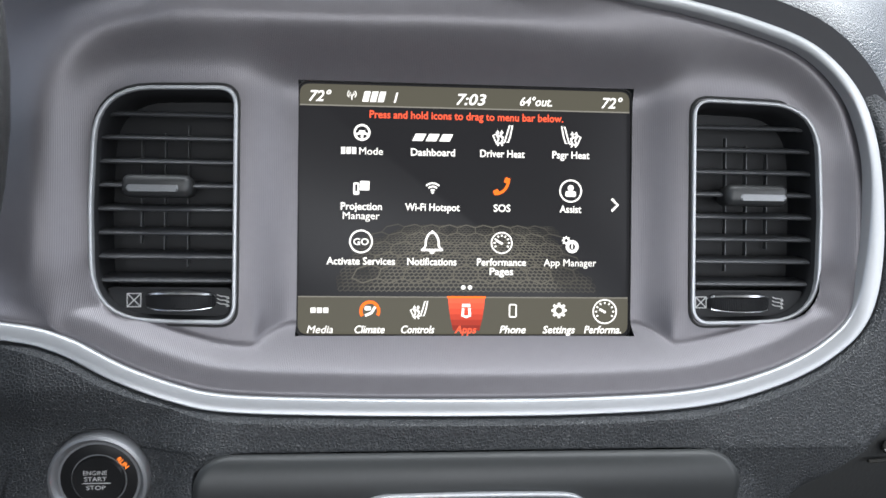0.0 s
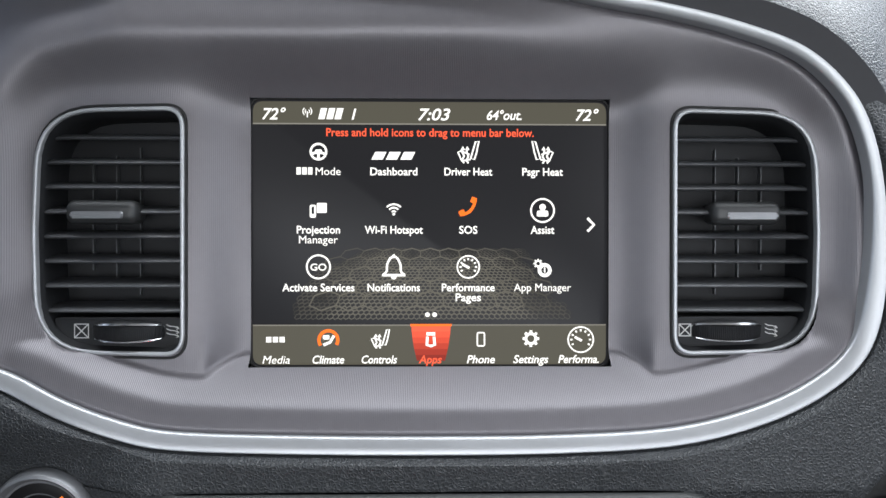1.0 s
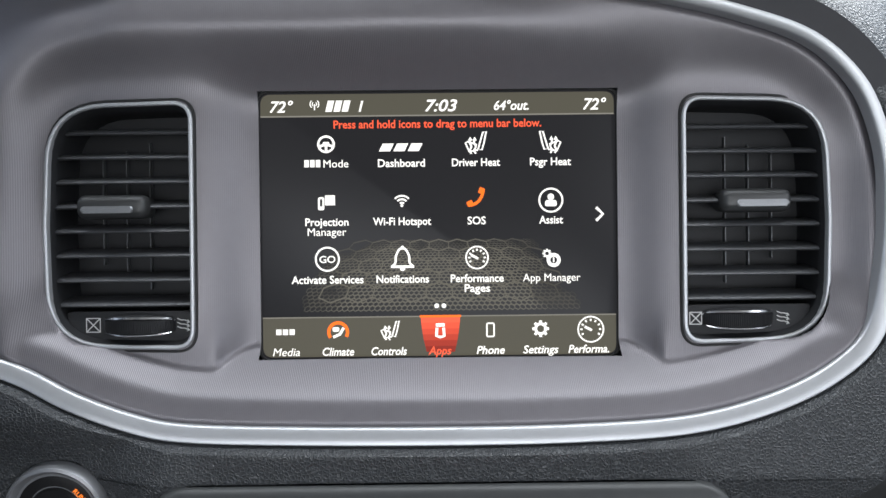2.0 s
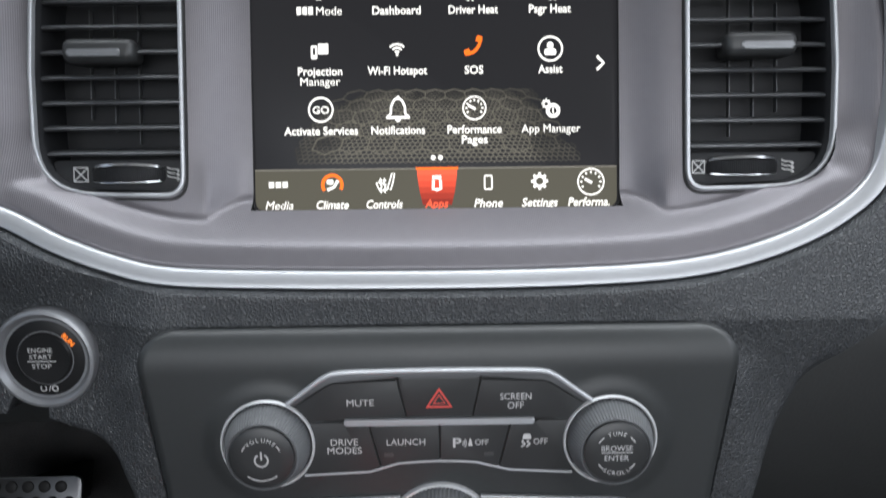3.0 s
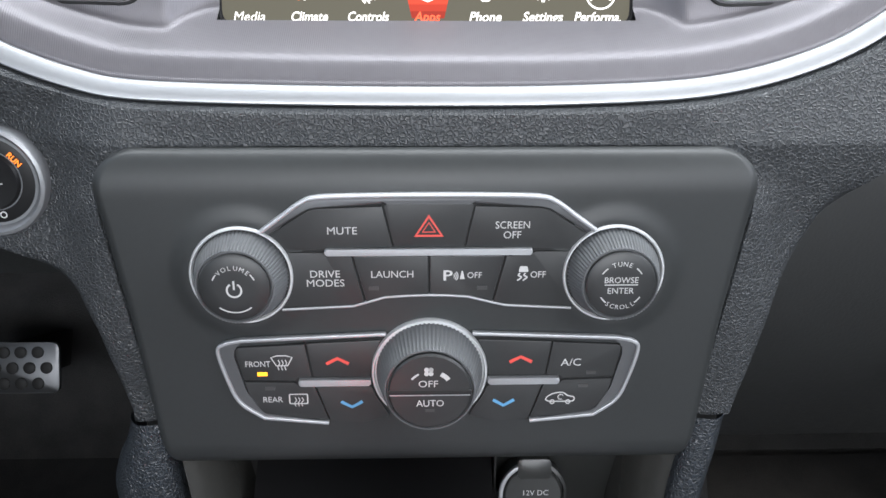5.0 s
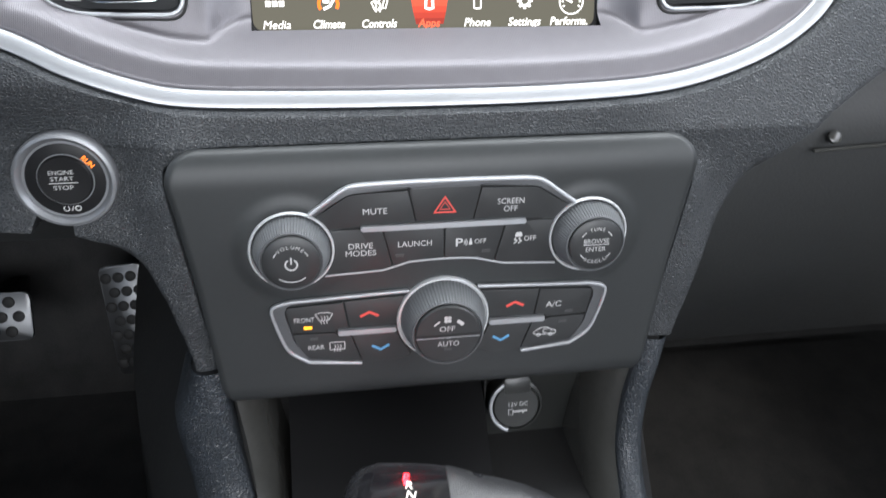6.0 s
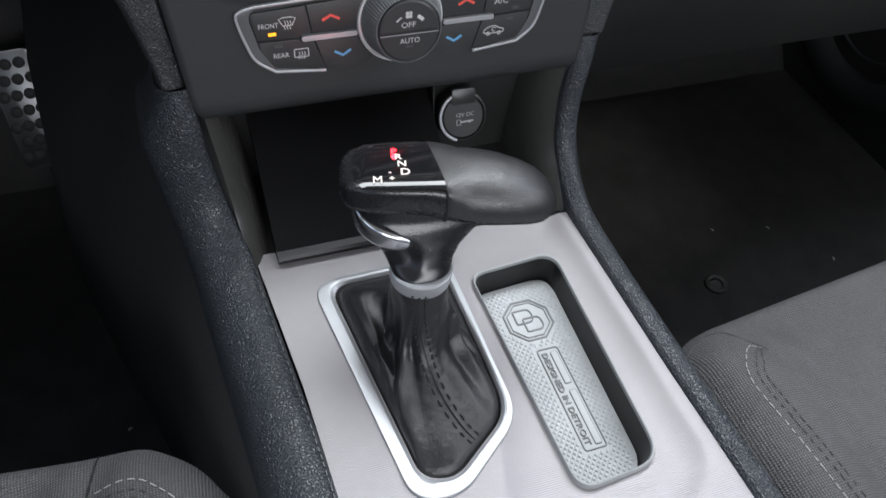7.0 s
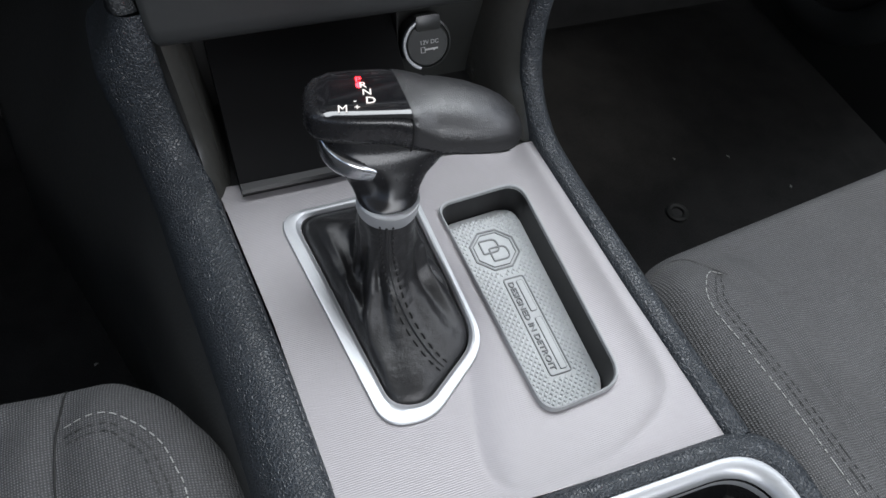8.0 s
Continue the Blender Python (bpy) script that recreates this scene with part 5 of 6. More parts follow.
k1 = knob("volume_knob", 0, 0.0138, 0.0184, 0.0133, "knurled black volume knob")
k2 = knob("tuner_knob", 1, 0.0138, 0.0184, 0.0133, "knurled black tuner knob")
k3 = knob("fan_knob", 2, 0.0175, 0.0218, 0.0164, "large knurled black fan knob")
Z1K, Z3K = 0.01430, 0.01810


def arc_text(text, r, mid, step, cap, parent, z, below=False):
    """Letters set round a circle."""
    n = len(text)
    for i, ch in enumerate(text):
        a = mid + (-(i - (n - 1) / 2) if not below else (i - (n - 1) / 2)) * step
        bm = lettering(ch, cap)
        part("letter", moved(bm, r * math.cos(radians(a)), r * math.sin(radians(a)), z, a - 90 if not below else a + 90), PRINT, parent)


arc_text("VOLUME", 0.0082, 90, 16.5, 0.0019, k1, Z1K)
bm = stroke(bmesh.new(), circle(0, -0.0008, 0.0027, 22, 120, 420), 0.0007, Z1K)
stroke(bm, [(0, -0.0006), (0, 0.0030)], 0.0007, Z1K)
stroke(bm, circle(0, 0, 0.0098, 14, 232, 308), 0.0005, Z1K)
for a in (148, 32):
    stroke(bm, circle(0, 0, 0.0084, 5, a - 9, a + 9), 0.0005, Z1K)
part("power_symbol", bm, PRINT, k1)
arc_text("TUNE", 0.0088, 90, 14, 0.0019, k2, Z1K)
arc_text("SCROLL", 0.0088, 270, 13, 0.0019, k2, Z1K, True)
for text, yy_, w in (("BROWSE", 0.0023, 0.0128), ("ENTER", -0.0020, 0.0100)):
    part("lettering", moved(lettering(text, 0.0025, w, 0, 0.0), 0, yy_, Z1K), PRINT, k2)
bm = stroke(bmesh.new(), [(-0.0064, 0.0003), (0.0064, 0.0003)], 0.0004, Z1K)
for a in (138, 42, 222, 318):
    stroke(bm, circle(0, 0, 0.0088, 5, a - 10, a + 10), 0.0005, Z1K)
part("lettering_line", bm, PRINT, k2)
part("lettering", moved(lettering("OFF", 0.0030, 0.0076, 0, 0.0), -0.0006, 0.0040, Z3K), PRINT, k3)
part("lettering", moved(lettering("AUTO", 0.0030, 0.0108, 0, 0.0), 0, -0.0046, Z3K), PRINT, k3)
bm = bmesh.new()
for a in range(45, 406, 90):
    fill(bm, circle(-0.0004 + 0.0012 * math.cos(radians(a)), 0.0092 + 0.0012 * math.sin(radians(a)), 0.0010, 10), Z3K)
stroke(bm, circle(0, 0, 0.0092, 6, 118, 140), 0.0008, Z3K)
stroke(bm, circle(0, 0, 0.0092, 6, 62, 38), 0.0019, Z3K)
part("fan_symbol", bm, PRINT, k3)
part("face_split", box(-0.0162, -0.0009, 0.0165, 0.0162, 0.0009, 0.01800, 0.0002), GAP, k3)
part("face_split_edge", box(-0.0158, -0.0014, 0.0165, 0.0158, -0.0010, 0.01806), SILVER, k3)
part("indicator", prism(mm(rect(-1.8, -8.6, 1.8, -7.4)), 0.016, Z3K), LED_OFF, k3)

# ---- storage cubby under the panel ----
cubby = thing("storage_cubby", Matrix.Identity(4), "black storage bin with a closed flap under the control panel", "storage bin")
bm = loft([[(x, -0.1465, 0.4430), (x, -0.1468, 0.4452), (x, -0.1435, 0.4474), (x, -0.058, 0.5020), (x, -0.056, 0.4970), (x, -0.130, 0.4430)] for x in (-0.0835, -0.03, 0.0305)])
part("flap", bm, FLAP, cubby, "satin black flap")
part("flap_lip", loft([[(x, -0.1472, 0.4448), (x, -0.1480, 0.4470), (x, -0.1466, 0.4488), (x, -0.1425, 0.4498), (x, -0.1430, 0.4448)] for x in (-0.0835, 0.0305)]), TRAY, cubby, "dark grey front edge of the flap")
# back, base, roof and divider near black: the bin's inner shade as colour
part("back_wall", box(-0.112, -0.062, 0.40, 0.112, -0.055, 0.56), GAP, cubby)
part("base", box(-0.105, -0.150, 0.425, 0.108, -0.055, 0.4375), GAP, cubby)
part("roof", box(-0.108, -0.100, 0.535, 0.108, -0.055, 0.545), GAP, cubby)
for sign in (1, -1):
    rings = []
    for k in range(13):
        zz = 0.536 - 0.098 * k / 12
        yf = lerp(zz, [0.438, 0.4525, 0.472, 0.497, 0.541], [-0.150, -0.139, -0.117, -0.106, -0.097])
        xo = lerp(zz, [0.438, 0.47, 0.536], [0.0985, 0.1030, 0.1110]) if sign < 0 else lerp(zz, [0.438, 0.47, 0.536], [0.1040, 0.1050, 0.1120])
        rings.append([(sign * (xo - 0.0005), yf + 0.002, zz), (sign * (xo - 0.005), yf + 0.006, zz), (sign * (xo - 0.011), yf + 0.018, zz), (sign * (xo - 0.014), yf + 0.035, zz), (sign * (xo - 0.015), yf + 0.085, zz)])
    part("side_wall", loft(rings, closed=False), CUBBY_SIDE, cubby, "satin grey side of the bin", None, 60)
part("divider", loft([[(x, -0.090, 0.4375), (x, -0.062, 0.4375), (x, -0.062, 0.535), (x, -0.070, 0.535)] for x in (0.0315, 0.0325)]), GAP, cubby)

outlet = thing("power_outlet", facing((0.0500, -0.0860, 0.4810), radians(24)), "round twelve volt power outlet with a black cap", "power outlet")
part("socket", lathe([(0.0165, -0.02), (0.0165, 0.0), (0.0150, 0.0006), (0.0148, -0.002), (0, -0.002)], 48), CUBBY, outlet)
bm = bmesh.new()
sweep([(*p, 0.0010) for p in circle(0, 0, 0.0157, 30, 100, 250)], soft_rect(0.0022, 0.0030, 0.0008), bm=bm)
part("chrome_arc", bm, SILVER, outlet, "chrome arc round the cap")
lid = part("cap", lathe([(0.0143, -0.002), (0.0143, 0.0008), (0.0132, 0.0018), (0, 0.0018)], 40), CUBBY, outlet)
part("tab", prism(roundpoly(rect(-0.0075, 0.0085, 0.0085, 0.0185), 0.002), -0.002, 0.0030, 0.0008), CUBBY, lid)
part("lettering", moved(lettering("12V DC", 0.0027, 0.0120, 0, 0.0), 0.0012, 0.0016, 0.0021), PRINT, lid)
bm = stroke(bmesh.new(), rect(-0.0048, -0.0050, -0.0022, -0.0016), 0.0005, 0.0021, True)
stroke(bm, [(-0.0020, -0.0032), (0.0066, -0.0030)], 0.0011, 0.0021)
stroke(bm, [(0.004, -0.0034), (0.004, -0.0044)], 0.0008, 0.0021)
part("key_symbol", bm, PRINT, lid)
part("surround", box(0.0330, -0.070, 0.4375, 0.1060, -0.062, 0.535), CUBBY, outlet, "", facing((0.0500, -0.0860, 0.4810), radians(24)).inverted())

# ---- gear shifter ----
shifter = thing("gear_shifter", pose(-0.022, -0.215, 0.44), "black automatic gear shifter with pleated leather boot", "gear shifter")
OFF_ = Vector((-0.022, -0.215, 0.44))


def rel(p):
    return Vector(p) - OFF_


rings = []
for f, zz in ((0.0, 0.4330), (0.0, 0.4424), (0.05, 0.4430), (0.50, 0.4434), (0.72, 0.4430), (0.97, 0.4412), (1.0, 0.4403), (1.0, 0.4350)):
    rings.append([rel((a.x + (b.x - a.x) * f, a.y + (b.y - a.y) * f, zz)) for a, b in zip(BOOT_OUT, BOOT_IN)])
part("boot_frame", loft(rings, (False, False)), SILVER, shifter, "satin silver frame round the boot", None, 24)

# leather boot from the collar down to the frame, in soft folds
N = 180
COLLAR = Vector((-0.022, -0.2165, 0.496))


def ring_at(outline, n):
    """The outline as n points at even angles round its middle."""
    cx = sum(p.x for p in outline) / len(outline)
    cy = sum(p.y for p in outline) / len(outline)
    out = []
    for i in range(n):
        a = 2 * math.pi * i / n
        d = Vector((math.cos(a), math.sin(a)))
        best = 0.0
        for j in range(len(outline)):
            p, q = outline[j] - Vector((cx, cy)), outline[(j + 1) % len(outline)] - Vector((cx, cy))
            e = q - p
            det = d.x * -e.y + d.y * e.x
            if abs(det) < 1e-12:
                continue
            t = (p.x * -e.y + p.y * e.x) / det
            u = (d.x * p.y - d.y * p.x) / det
            if -1e-6 <= u <= 1 + 1e-6 and t > best:
                best = t
        out.append(Vector((cx, cy)) + d * best)
    return out


base = ring_at(BOOT_IN, N)


def seam_angle(f):
    """Where the seam runs round the boot, from the collar down to the frame."""
    return radians(-110 + 37 * f * f)


# folds: angle at the collar and at the frame, where it begins, fades and how wide and high it is
FOLDS = ((-150, -128, 0.30, 1.0, 0.16, 0.0035), (-132, -104, 0.42, 1.0, 0.12, -0.0041), (-40, -52, 0.35, 0.95, 0.20, -0.0038), (-14, -30, 0.30, 0.95, 0.16, 0.0035),
         (10, -8, 0.25, 0.95, 0.18, -0.0041), (178, 196, 0.05, 0.60, 0.12, -0.0022), (215, 200, 0.10, 0.70, 0.16, -0.0027), (238, 222, 0.20, 0.90, 0.14, 0.0030),
         (-70, -82, 0.50, 0.98, 0.10, -0.0019), (60, 40, 0.2, 0.9, 0.2, 0.0034), (95, 80, 0.2, 0.9, 0.2, -0.0034))
rings = []
M = 72
PR = np.array([0.0, 0.2, 0.40, 0.52, 0.60, 0.68, 0.78, 0.88, 0.95, 1.0])
for j in range(M + 1):
    f = j / M
    ring = []
    mid = math.sin(math.pi * f)
    for i in range(N):
        a = 2 * math.pi * i / N
        k = math.exp(-((((a - radians(168) + math.pi) % (2 * math.pi)) - math.pi) / 1.02) ** 4)
        # a ramp towards the rear and the passenger, a tube with a rolled skirt towards the front and the driver
        s1 = float(np.interp(f, PR, [0.0, 0.03, 0.08, 0.15, 0.22, 0.35, 0.57, 0.81, 0.94, 1.0]))
        z1 = float(np.interp(f, PR, [0.500, 0.4885, 0.4755, 0.4665, 0.4605, 0.4550, 0.4500, 0.4460, 0.4428, 0.4395]))
        s2 = float(np.interp(f, PR, [0.0, 0.01, 0.03, 0.10, 0.22, 0.40, 0.58, 0.78, 0.93, 1.0]))
        z2 = float(np.interp(f, PR, [0.500, 0.4840, 0.4670, 0.4550, 0.4495, 0.4505, 0.4535, 0.4515, 0.4465, 0.4395]))
        spread, zz = s1 * (1 - k) + s2 * k, z1 * (1 - k) + z2 * k
        top = COLLAR.to_2d() + Vector((math.cos(a), math.sin(a))) * 0.0148
        p = top.lerp(base[i] * 0.985 + Vector((-0.0235, -0.229)) * 0.015, spread)
        o = (p - COLLAR.to_2d()).normalized()
        fold = 0.0
        for a0, a1, f0, f1, w, h in FOLDS:
            at = radians(a0 + (a1 - a0) * f)
            d = ((a - at + math.pi) % (2 * math.pi)) - math.pi
            fold += h * math.exp(-(d / w) ** 2) * math.sin(math.pi * min(1.0, max(0.0, (f - f0) / (f1 - f0)))) ** 0.7
        sag = 0.0022 * noise.noise(Vector((math.cos(a) * 1.6, math.sin(a) * 1.6, f * 3.0))) + 0.0012 * noise.noise(Vector((math.cos(a) * 4, math.sin(a) * 4, f * 7)))
        seam_d = (((a - seam_angle(f) + math.pi) % (2 * math.pi)) - math.pi)
        away_ = 1 - math.exp(-(seam_d / 0.30) ** 2)
        pucker = 0.0005 * math.sin(f * 22 * 2 * math.pi) * math.exp(-((abs(seam_d) - 0.22) / 0.12) ** 2)
        out = (fold + sag) * away_ * mid ** 0.6 + pucker * mid
        p = p + o * out
        ring.append(rel((p.x, p.y, zz + (0.5 * out if f > 0.45 else 0.0))))
    rings.append(ring)
for _ in range(2):
    smooth = [rings[0]]
    for j in range(1, M):
        row = []
        for i in range(N):
            row.append(rings[j][i] * 0.5 + (rings[j - 1][i] + rings[j + 1][i] + rings[j][i - 1] + rings[j][(i + 1) % N]) * 0.125)
        smooth.append(row)
    rings = smooth + [rings[M]]
boot = part("boot", loft(rings, (False, False)), LEATHER, shifter, "black leather boot with stitched seam", None, 80)
# seam with two rows of stitches down the boot
def seam_point(f, d, lift):
    """A point on the boot d metres beside the seam."""
    row = max(0.0, min(M - 0.001, f * M))
    j, t = int(row), row - int(row)
    ring = [p.lerp(q, t) for p, q in zip(rings[j], rings[j + 1])]
    pos = (seam_angle(f) % (2 * math.pi)) / (2 * math.pi) * N
    i = int(pos)
    p = ring[i % N].lerp(ring[(i + 1) % N], pos - i)
    step = (ring[(i + 2) % N] - ring[(i - 2) % N])
    side = step.normalized()
    q = p + side * d
    best = min(ring, key=lambda r: (r - q).length)
    i = ring.index(best)
    a, b = ring[i - 1], ring[(i + 1) % N]
    e = (b - a).normalized()
    q = a + e * (q - a).dot(e)
    down = (rings[min(M, j + 2)][i] - rings[max(0, j - 2)][i]).normalized()
    nrm = e.cross(down)
    if nrm.dot(Vector((math.cos(seam_angle(f)), math.sin(seam_angle(f)), 0.3))) < 0:
        nrm = -nrm
    return q + nrm.normalized() * lift


part("seam", sweep([seam_point(f / 40, 0, 0.0004) for f in range(1, 39)], oval(0.0014, 0.0010, 8), (-0.2, -0.9, 0.3)), LEATHER, boot, "raised seam")
for d in (-1, 1):
    bm = bmesh.new()
    for k in range(21):
        f0, f1 = (k + 0.25) / 22, (k + 0.80) / 22
        sweep([seam_point(f0, d * 0.0030, 0.0001), seam_point((f0 + f1) / 2, d * 0.0032, 0.0007), seam_point(f1, d * 0.0030, 0.0001)], oval(0.0012, 0.0010, 6), (-0.2, -0.9, 0.3), bm=bm)
    tagged(part("stitches", bm, GAP, boot), kind="stuff")

part("collar", moved(lathe([(0.0140, -0.0045), (0.0152, -0.0042), (0.0156, -0.003), (0.0158, 0.0040), (0.0150, 0.0046), (0.013, 0.0046)], 48), *rel((-0.022, -0.2165, 0.5010))), SILVER, shifter, "satin silver collar")


def superring(c, ax, ay, rx, ry, n=40, e=2.6):
    """An oval with square shoulders about c, in the plane of ax and ay."""
    out = []
    for i in range(n):
        a = 2 * math.pi * i / n
        ca, sa = math.cos(a), math.sin(a)
        out.append(c + ax * (rx * math.copysign(abs(ca) ** (2 / e), ca)) + ay * (ry * math.copysign(abs(sa) ** (2 / e), sa)))
    return out


# neck: flares up into the grip
X, Y, Z = Vector((1, 0, 0)), Vector((0, 1, 0)), Vector((0, 0, 1))
rings = []
NECK = np.array(((0.5035, -0.0372, -0.0070, -0.2150, 0.0145), (0.5060, -0.0375, -0.0065, -0.2140, 0.0145), (0.5100, -0.0388, -0.0045, -0.2110, 0.0142), (0.5160, -0.0415, 0.0010, -0.2075, 0.0140), (0.5220, -0.0450, 0.0110, -0.2045, 0.0135), (0.5270, -0.0470, 0.0260, -0.2025, 0.0130), (0.5310, -0.0460, 0.0360, -0.2005, 0.0125), (0.5370, -0.0440, 0.0380, -0.1995, 0.0110)))
for k in range(31):
    zz = 0.5035 + 0.0335 * k / 30
    xl, xr, yc, ry = (float(np.interp(zz, NECK[:, 0], NECK[:, c])) for c in (1, 2, 3, 4))
    ring = superring(rel(((xl + xr) / 2, yc, zz)), X, Y, (xr - xl) / 2, ry, 80, 2.3)
    for p in ring:
        if p.y < rel((0, yc, 0)).y:
            # the hollow under the release button
            hollow = smooth01(1.5 - math.hypot((p.x + OFF_.x + 0.0330) / 0.0075, (zz - 0.5150) / 0.0068))
            p.y += 0.0035 * hollow
    rings.append(ring)
part("neck", loft(rings), SHIFT, shifter, "black plastic neck with a hollow under the release button")

# grip across the top: its long axis turns slightly towards the driver on the passenger side
AX = Vector((0.968, -0.250, 0.0)).normalized()
AY = Vector((0.250, 0.968, 0.0)).normalized()
GC = Vector((-0.0080, -0.1985, 0.5390))
grip_prof = ((-0.0490, 0.0060, 0.0045, 0.0030), (-0.0476, 0.0118, 0.0072, 0.0030), (-0.0440, 0.0160, 0.0098, 0.0027), (-0.0375, 0.0184, 0.0112, 0.0029), (-0.0250, 0.0197, 0.0120, 0.0029), (-0.0100, 0.0203, 0.0128, 0.0027),
             (-0.0055, 0.0204, 0.0134, 0.0021), (0.0, 0.0206, 0.0142, 0.0012), (0.0150, 0.0207, 0.0150, -0.0008), (0.0280, 0.0196, 0.0140, -0.0022), (0.0390, 0.0178, 0.0126, -0.0042), (0.0475, 0.0150, 0.0106, -0.0062), (0.0535, 0.0105, 0.0078, -0.0080), (0.0568, 0.0050, 0.0040, -0.0092))


cut = -0.0035


def lean(t):
    """How far the display end tips forward."""
    return 0.10 * smooth01((0.026 - t) / 0.040)


def slant(t):
    """The joint between display and cap runs askew; the skew fades towards the end."""
    return 0.21 * math.exp(-max(0.0, t - cut) / 0.016)


def square(t):
    return 2.4 + 2.8 * smooth01((0.012 - t) / 0.022)


def grip_ring(t, ry, rz, dz, k=1.0):
    out = []
    for i in range(48):
        ca, sa = math.cos(2 * math.pi * i / 48), math.sin(2 * math.pi * i / 48)
        e, r = (square(t), rz) if sa > 0 else (2.6, rz * 0.72)
        v = ry * k * math.copysign(abs(ca) ** (2 / e), ca)
        out.append(rel(GC) + AX * t + AY * v + Z * (dz - lean(t) * v + r * k * math.copysign(abs(sa) ** (2 / e), sa)))
    return out


def cap_ring(t, ry, rz, dz, k=1.03, low=-5, high=185, n=40):
    out = []
    for i in range(n + 1):
        a = radians(low + (high - low) * i / n)
        ca, sa = math.cos(a), math.sin(a)
        e = square(t) if sa > 0 else 2.6
        v = ry * k * math.copysign(abs(ca) ** (2 / e), ca)
        out.append(rel(GC) + AX * (t - slant(t) * v) + AY * v + Z * (dz - lean(t) * v + rz * k * math.copysign(abs(sa) ** (2 / e), sa)))
    return out


grip = part("grip", loft([grip_ring(*g) for g in grip_prof]), SHIFT, shifter, "black plastic body of the grip")
prof = np.array(grip_prof)


def at_grip(t):
    return [float(np.interp(t, prof[:, 0], prof[:, c])) for c in (1, 2, 3)]


stations = [(cut, 0.985), (cut, 1.018), (cut + 0.0006, 1.032), (cut + 0.003, 1.036)] + [(cut + 0.003 + 0.0568 * i / 18, 1.036) for i in range(1, 19)]
rings = [[p for p in cap_ring(t, *at_grip(t), 0.965)][:1] + cap_ring(t, *at_grip(t), k) + [p for p in cap_ring(t, *at_grip(t), 0.965)][-1:] for t, k in stations]
part("cap", loft(rings, closed=False), CAP, shifter, "fine-grained black cap of the grip")
part("cap_seam", sweep(cap_ring(cut - 0.0003, *at_grip(cut), 1.004, -30, 210, 60), oval(0.0011, 0.0011, 8), (1, 0, 0)), GAP, shifter)
seam = []
for i in range(41):
    t = -0.0455 + 0.098 * i / 40
    ry, rz, dz = at_grip(t)
    ca, sa = math.cos(radians(202)), math.sin(radians(202))
    v = -ry * 1.005 * abs(ca) ** (2 / 2.6)
    seam.append(rel(GC) + AX * t + AY * v + Z * (dz - lean(t) * v - rz * 0.72 * 1.005 * abs(sa) ** (2 / 2.6)))
part("shell_seam", sweep(seam, oval(0.0008, 0.0008, 8), (0, 0, 1)), GAP, shifter)
# glossy gear display let into the top
rows_ = []
for i in range(25):
    f = i / 24
    row = []
    for k in range(21):
        v = -0.89 + 1.79 * k / 20
        t1 = cut - 0.0003
        t0 = -0.0425 + 0.010 * (1 - math.sqrt(max(0.0, 1 - abs(v + 0.02) ** 3.2)))
        t = t0 + (t1 - t0) * f
        ry, rz, dz = at_grip(t)
        e = square(t)
        zz = rz * (1 - min(0.9999, abs(v)) ** e) ** (1 / e)
        row.append(rel(GC) + AX * (t - 0.21 * f * ry * v) + AY * (ry * v) + Z * (dz - lean(t) * ry * v + zz + 0.0006))
    rows_.append(row)
disp = part("gear_display", loft(rows_, closed=False), GLOSS, shifter, "glossy black gear display")


def top_at(t, v):
    ry, rz, dz = at_grip(t)
    e = square(t)
    return rel(GC) + AX * t + AY * v + Z * (dz - lean(t) * v + rz * (1 - min(0.999, abs(v / ry)) ** e) ** (1 / e) + 0.0010)


def gear_letter(text, t, v, mat, cap=0.0042, label=""):
    p = top_at(t, v)
    n = (top_at(t + 0.002, v) - top_at(t - 0.002, v)).cross(top_at(t, v + 0.001) - top_at(t, v - 0.001)).normalized()
    ax_ = (AX - n * AX.dot(n)).normalized()
    ay_ = n.cross(ax_)
    m = Matrix((ax_, ay_, n)).transposed().to_4x4()
    m.translation = p
    part("gear_letter", lettering(text, cap, bold=0.0 if text == "M" else 0.012), mat, disp, label, m)


gear_letter("P", -0.0233, 0.0080, P_RED, 0.0040, "lit red letter P")
gear_letter("R", -0.0212, 0.0038, G_WHITE, 0.0042)
gear_letter("N", -0.0199, -0.0014, G_WHITE, 0.0043)
gear_letter("D", -0.0185, -0.0074, G_WHITE, 0.0048)
gear_letter("M", -0.0313, -0.0125, G_WHITE, 0.0046)
gear_letter("-", -0.0256, -0.0074, G_WHITE, 0.0036)
gear_letter("+", -0.0248, -0.0120, G_WHITE, 0.0036)
park = new("park_lamp", bpy.data.lights.new("park_lamp", "POINT"))
park.data.energy, park.data.color, park.data.shadow_soft_size = 0.008, (1.0, 0.02, 0.03), 0.0015
park.matrix_world = Matrix.Translation(top_at(-0.0233, 0.0080) + OFF_ + Vector((0, 0, 0.0022)))
# silver release button under the driver's end
line = curve([rel(p) for p in ((-0.0420, -0.1800, 0.5300), (-0.0465, -0.1880, 0.5285), (-0.0470, -0.1985, 0.5268), (-0.0430, -0.2065, 0.5250), (-0.0365, -0.2115, 0.5232), (-0.0290, -0.2140, 0.5205))], 8)
part("release_button", sweep(line, soft_rect(0.0080, 0.0125, 0.0035, 5), scale=[0.25 + 0.75 * math.sin(math.pi * min(1, max(0, 0.10 + 0.80 * i / (len(line) - 1)))) ** 0.6 for i in range(len(line))]), CHROME, shifter, "satin chrome release button", None, 50)

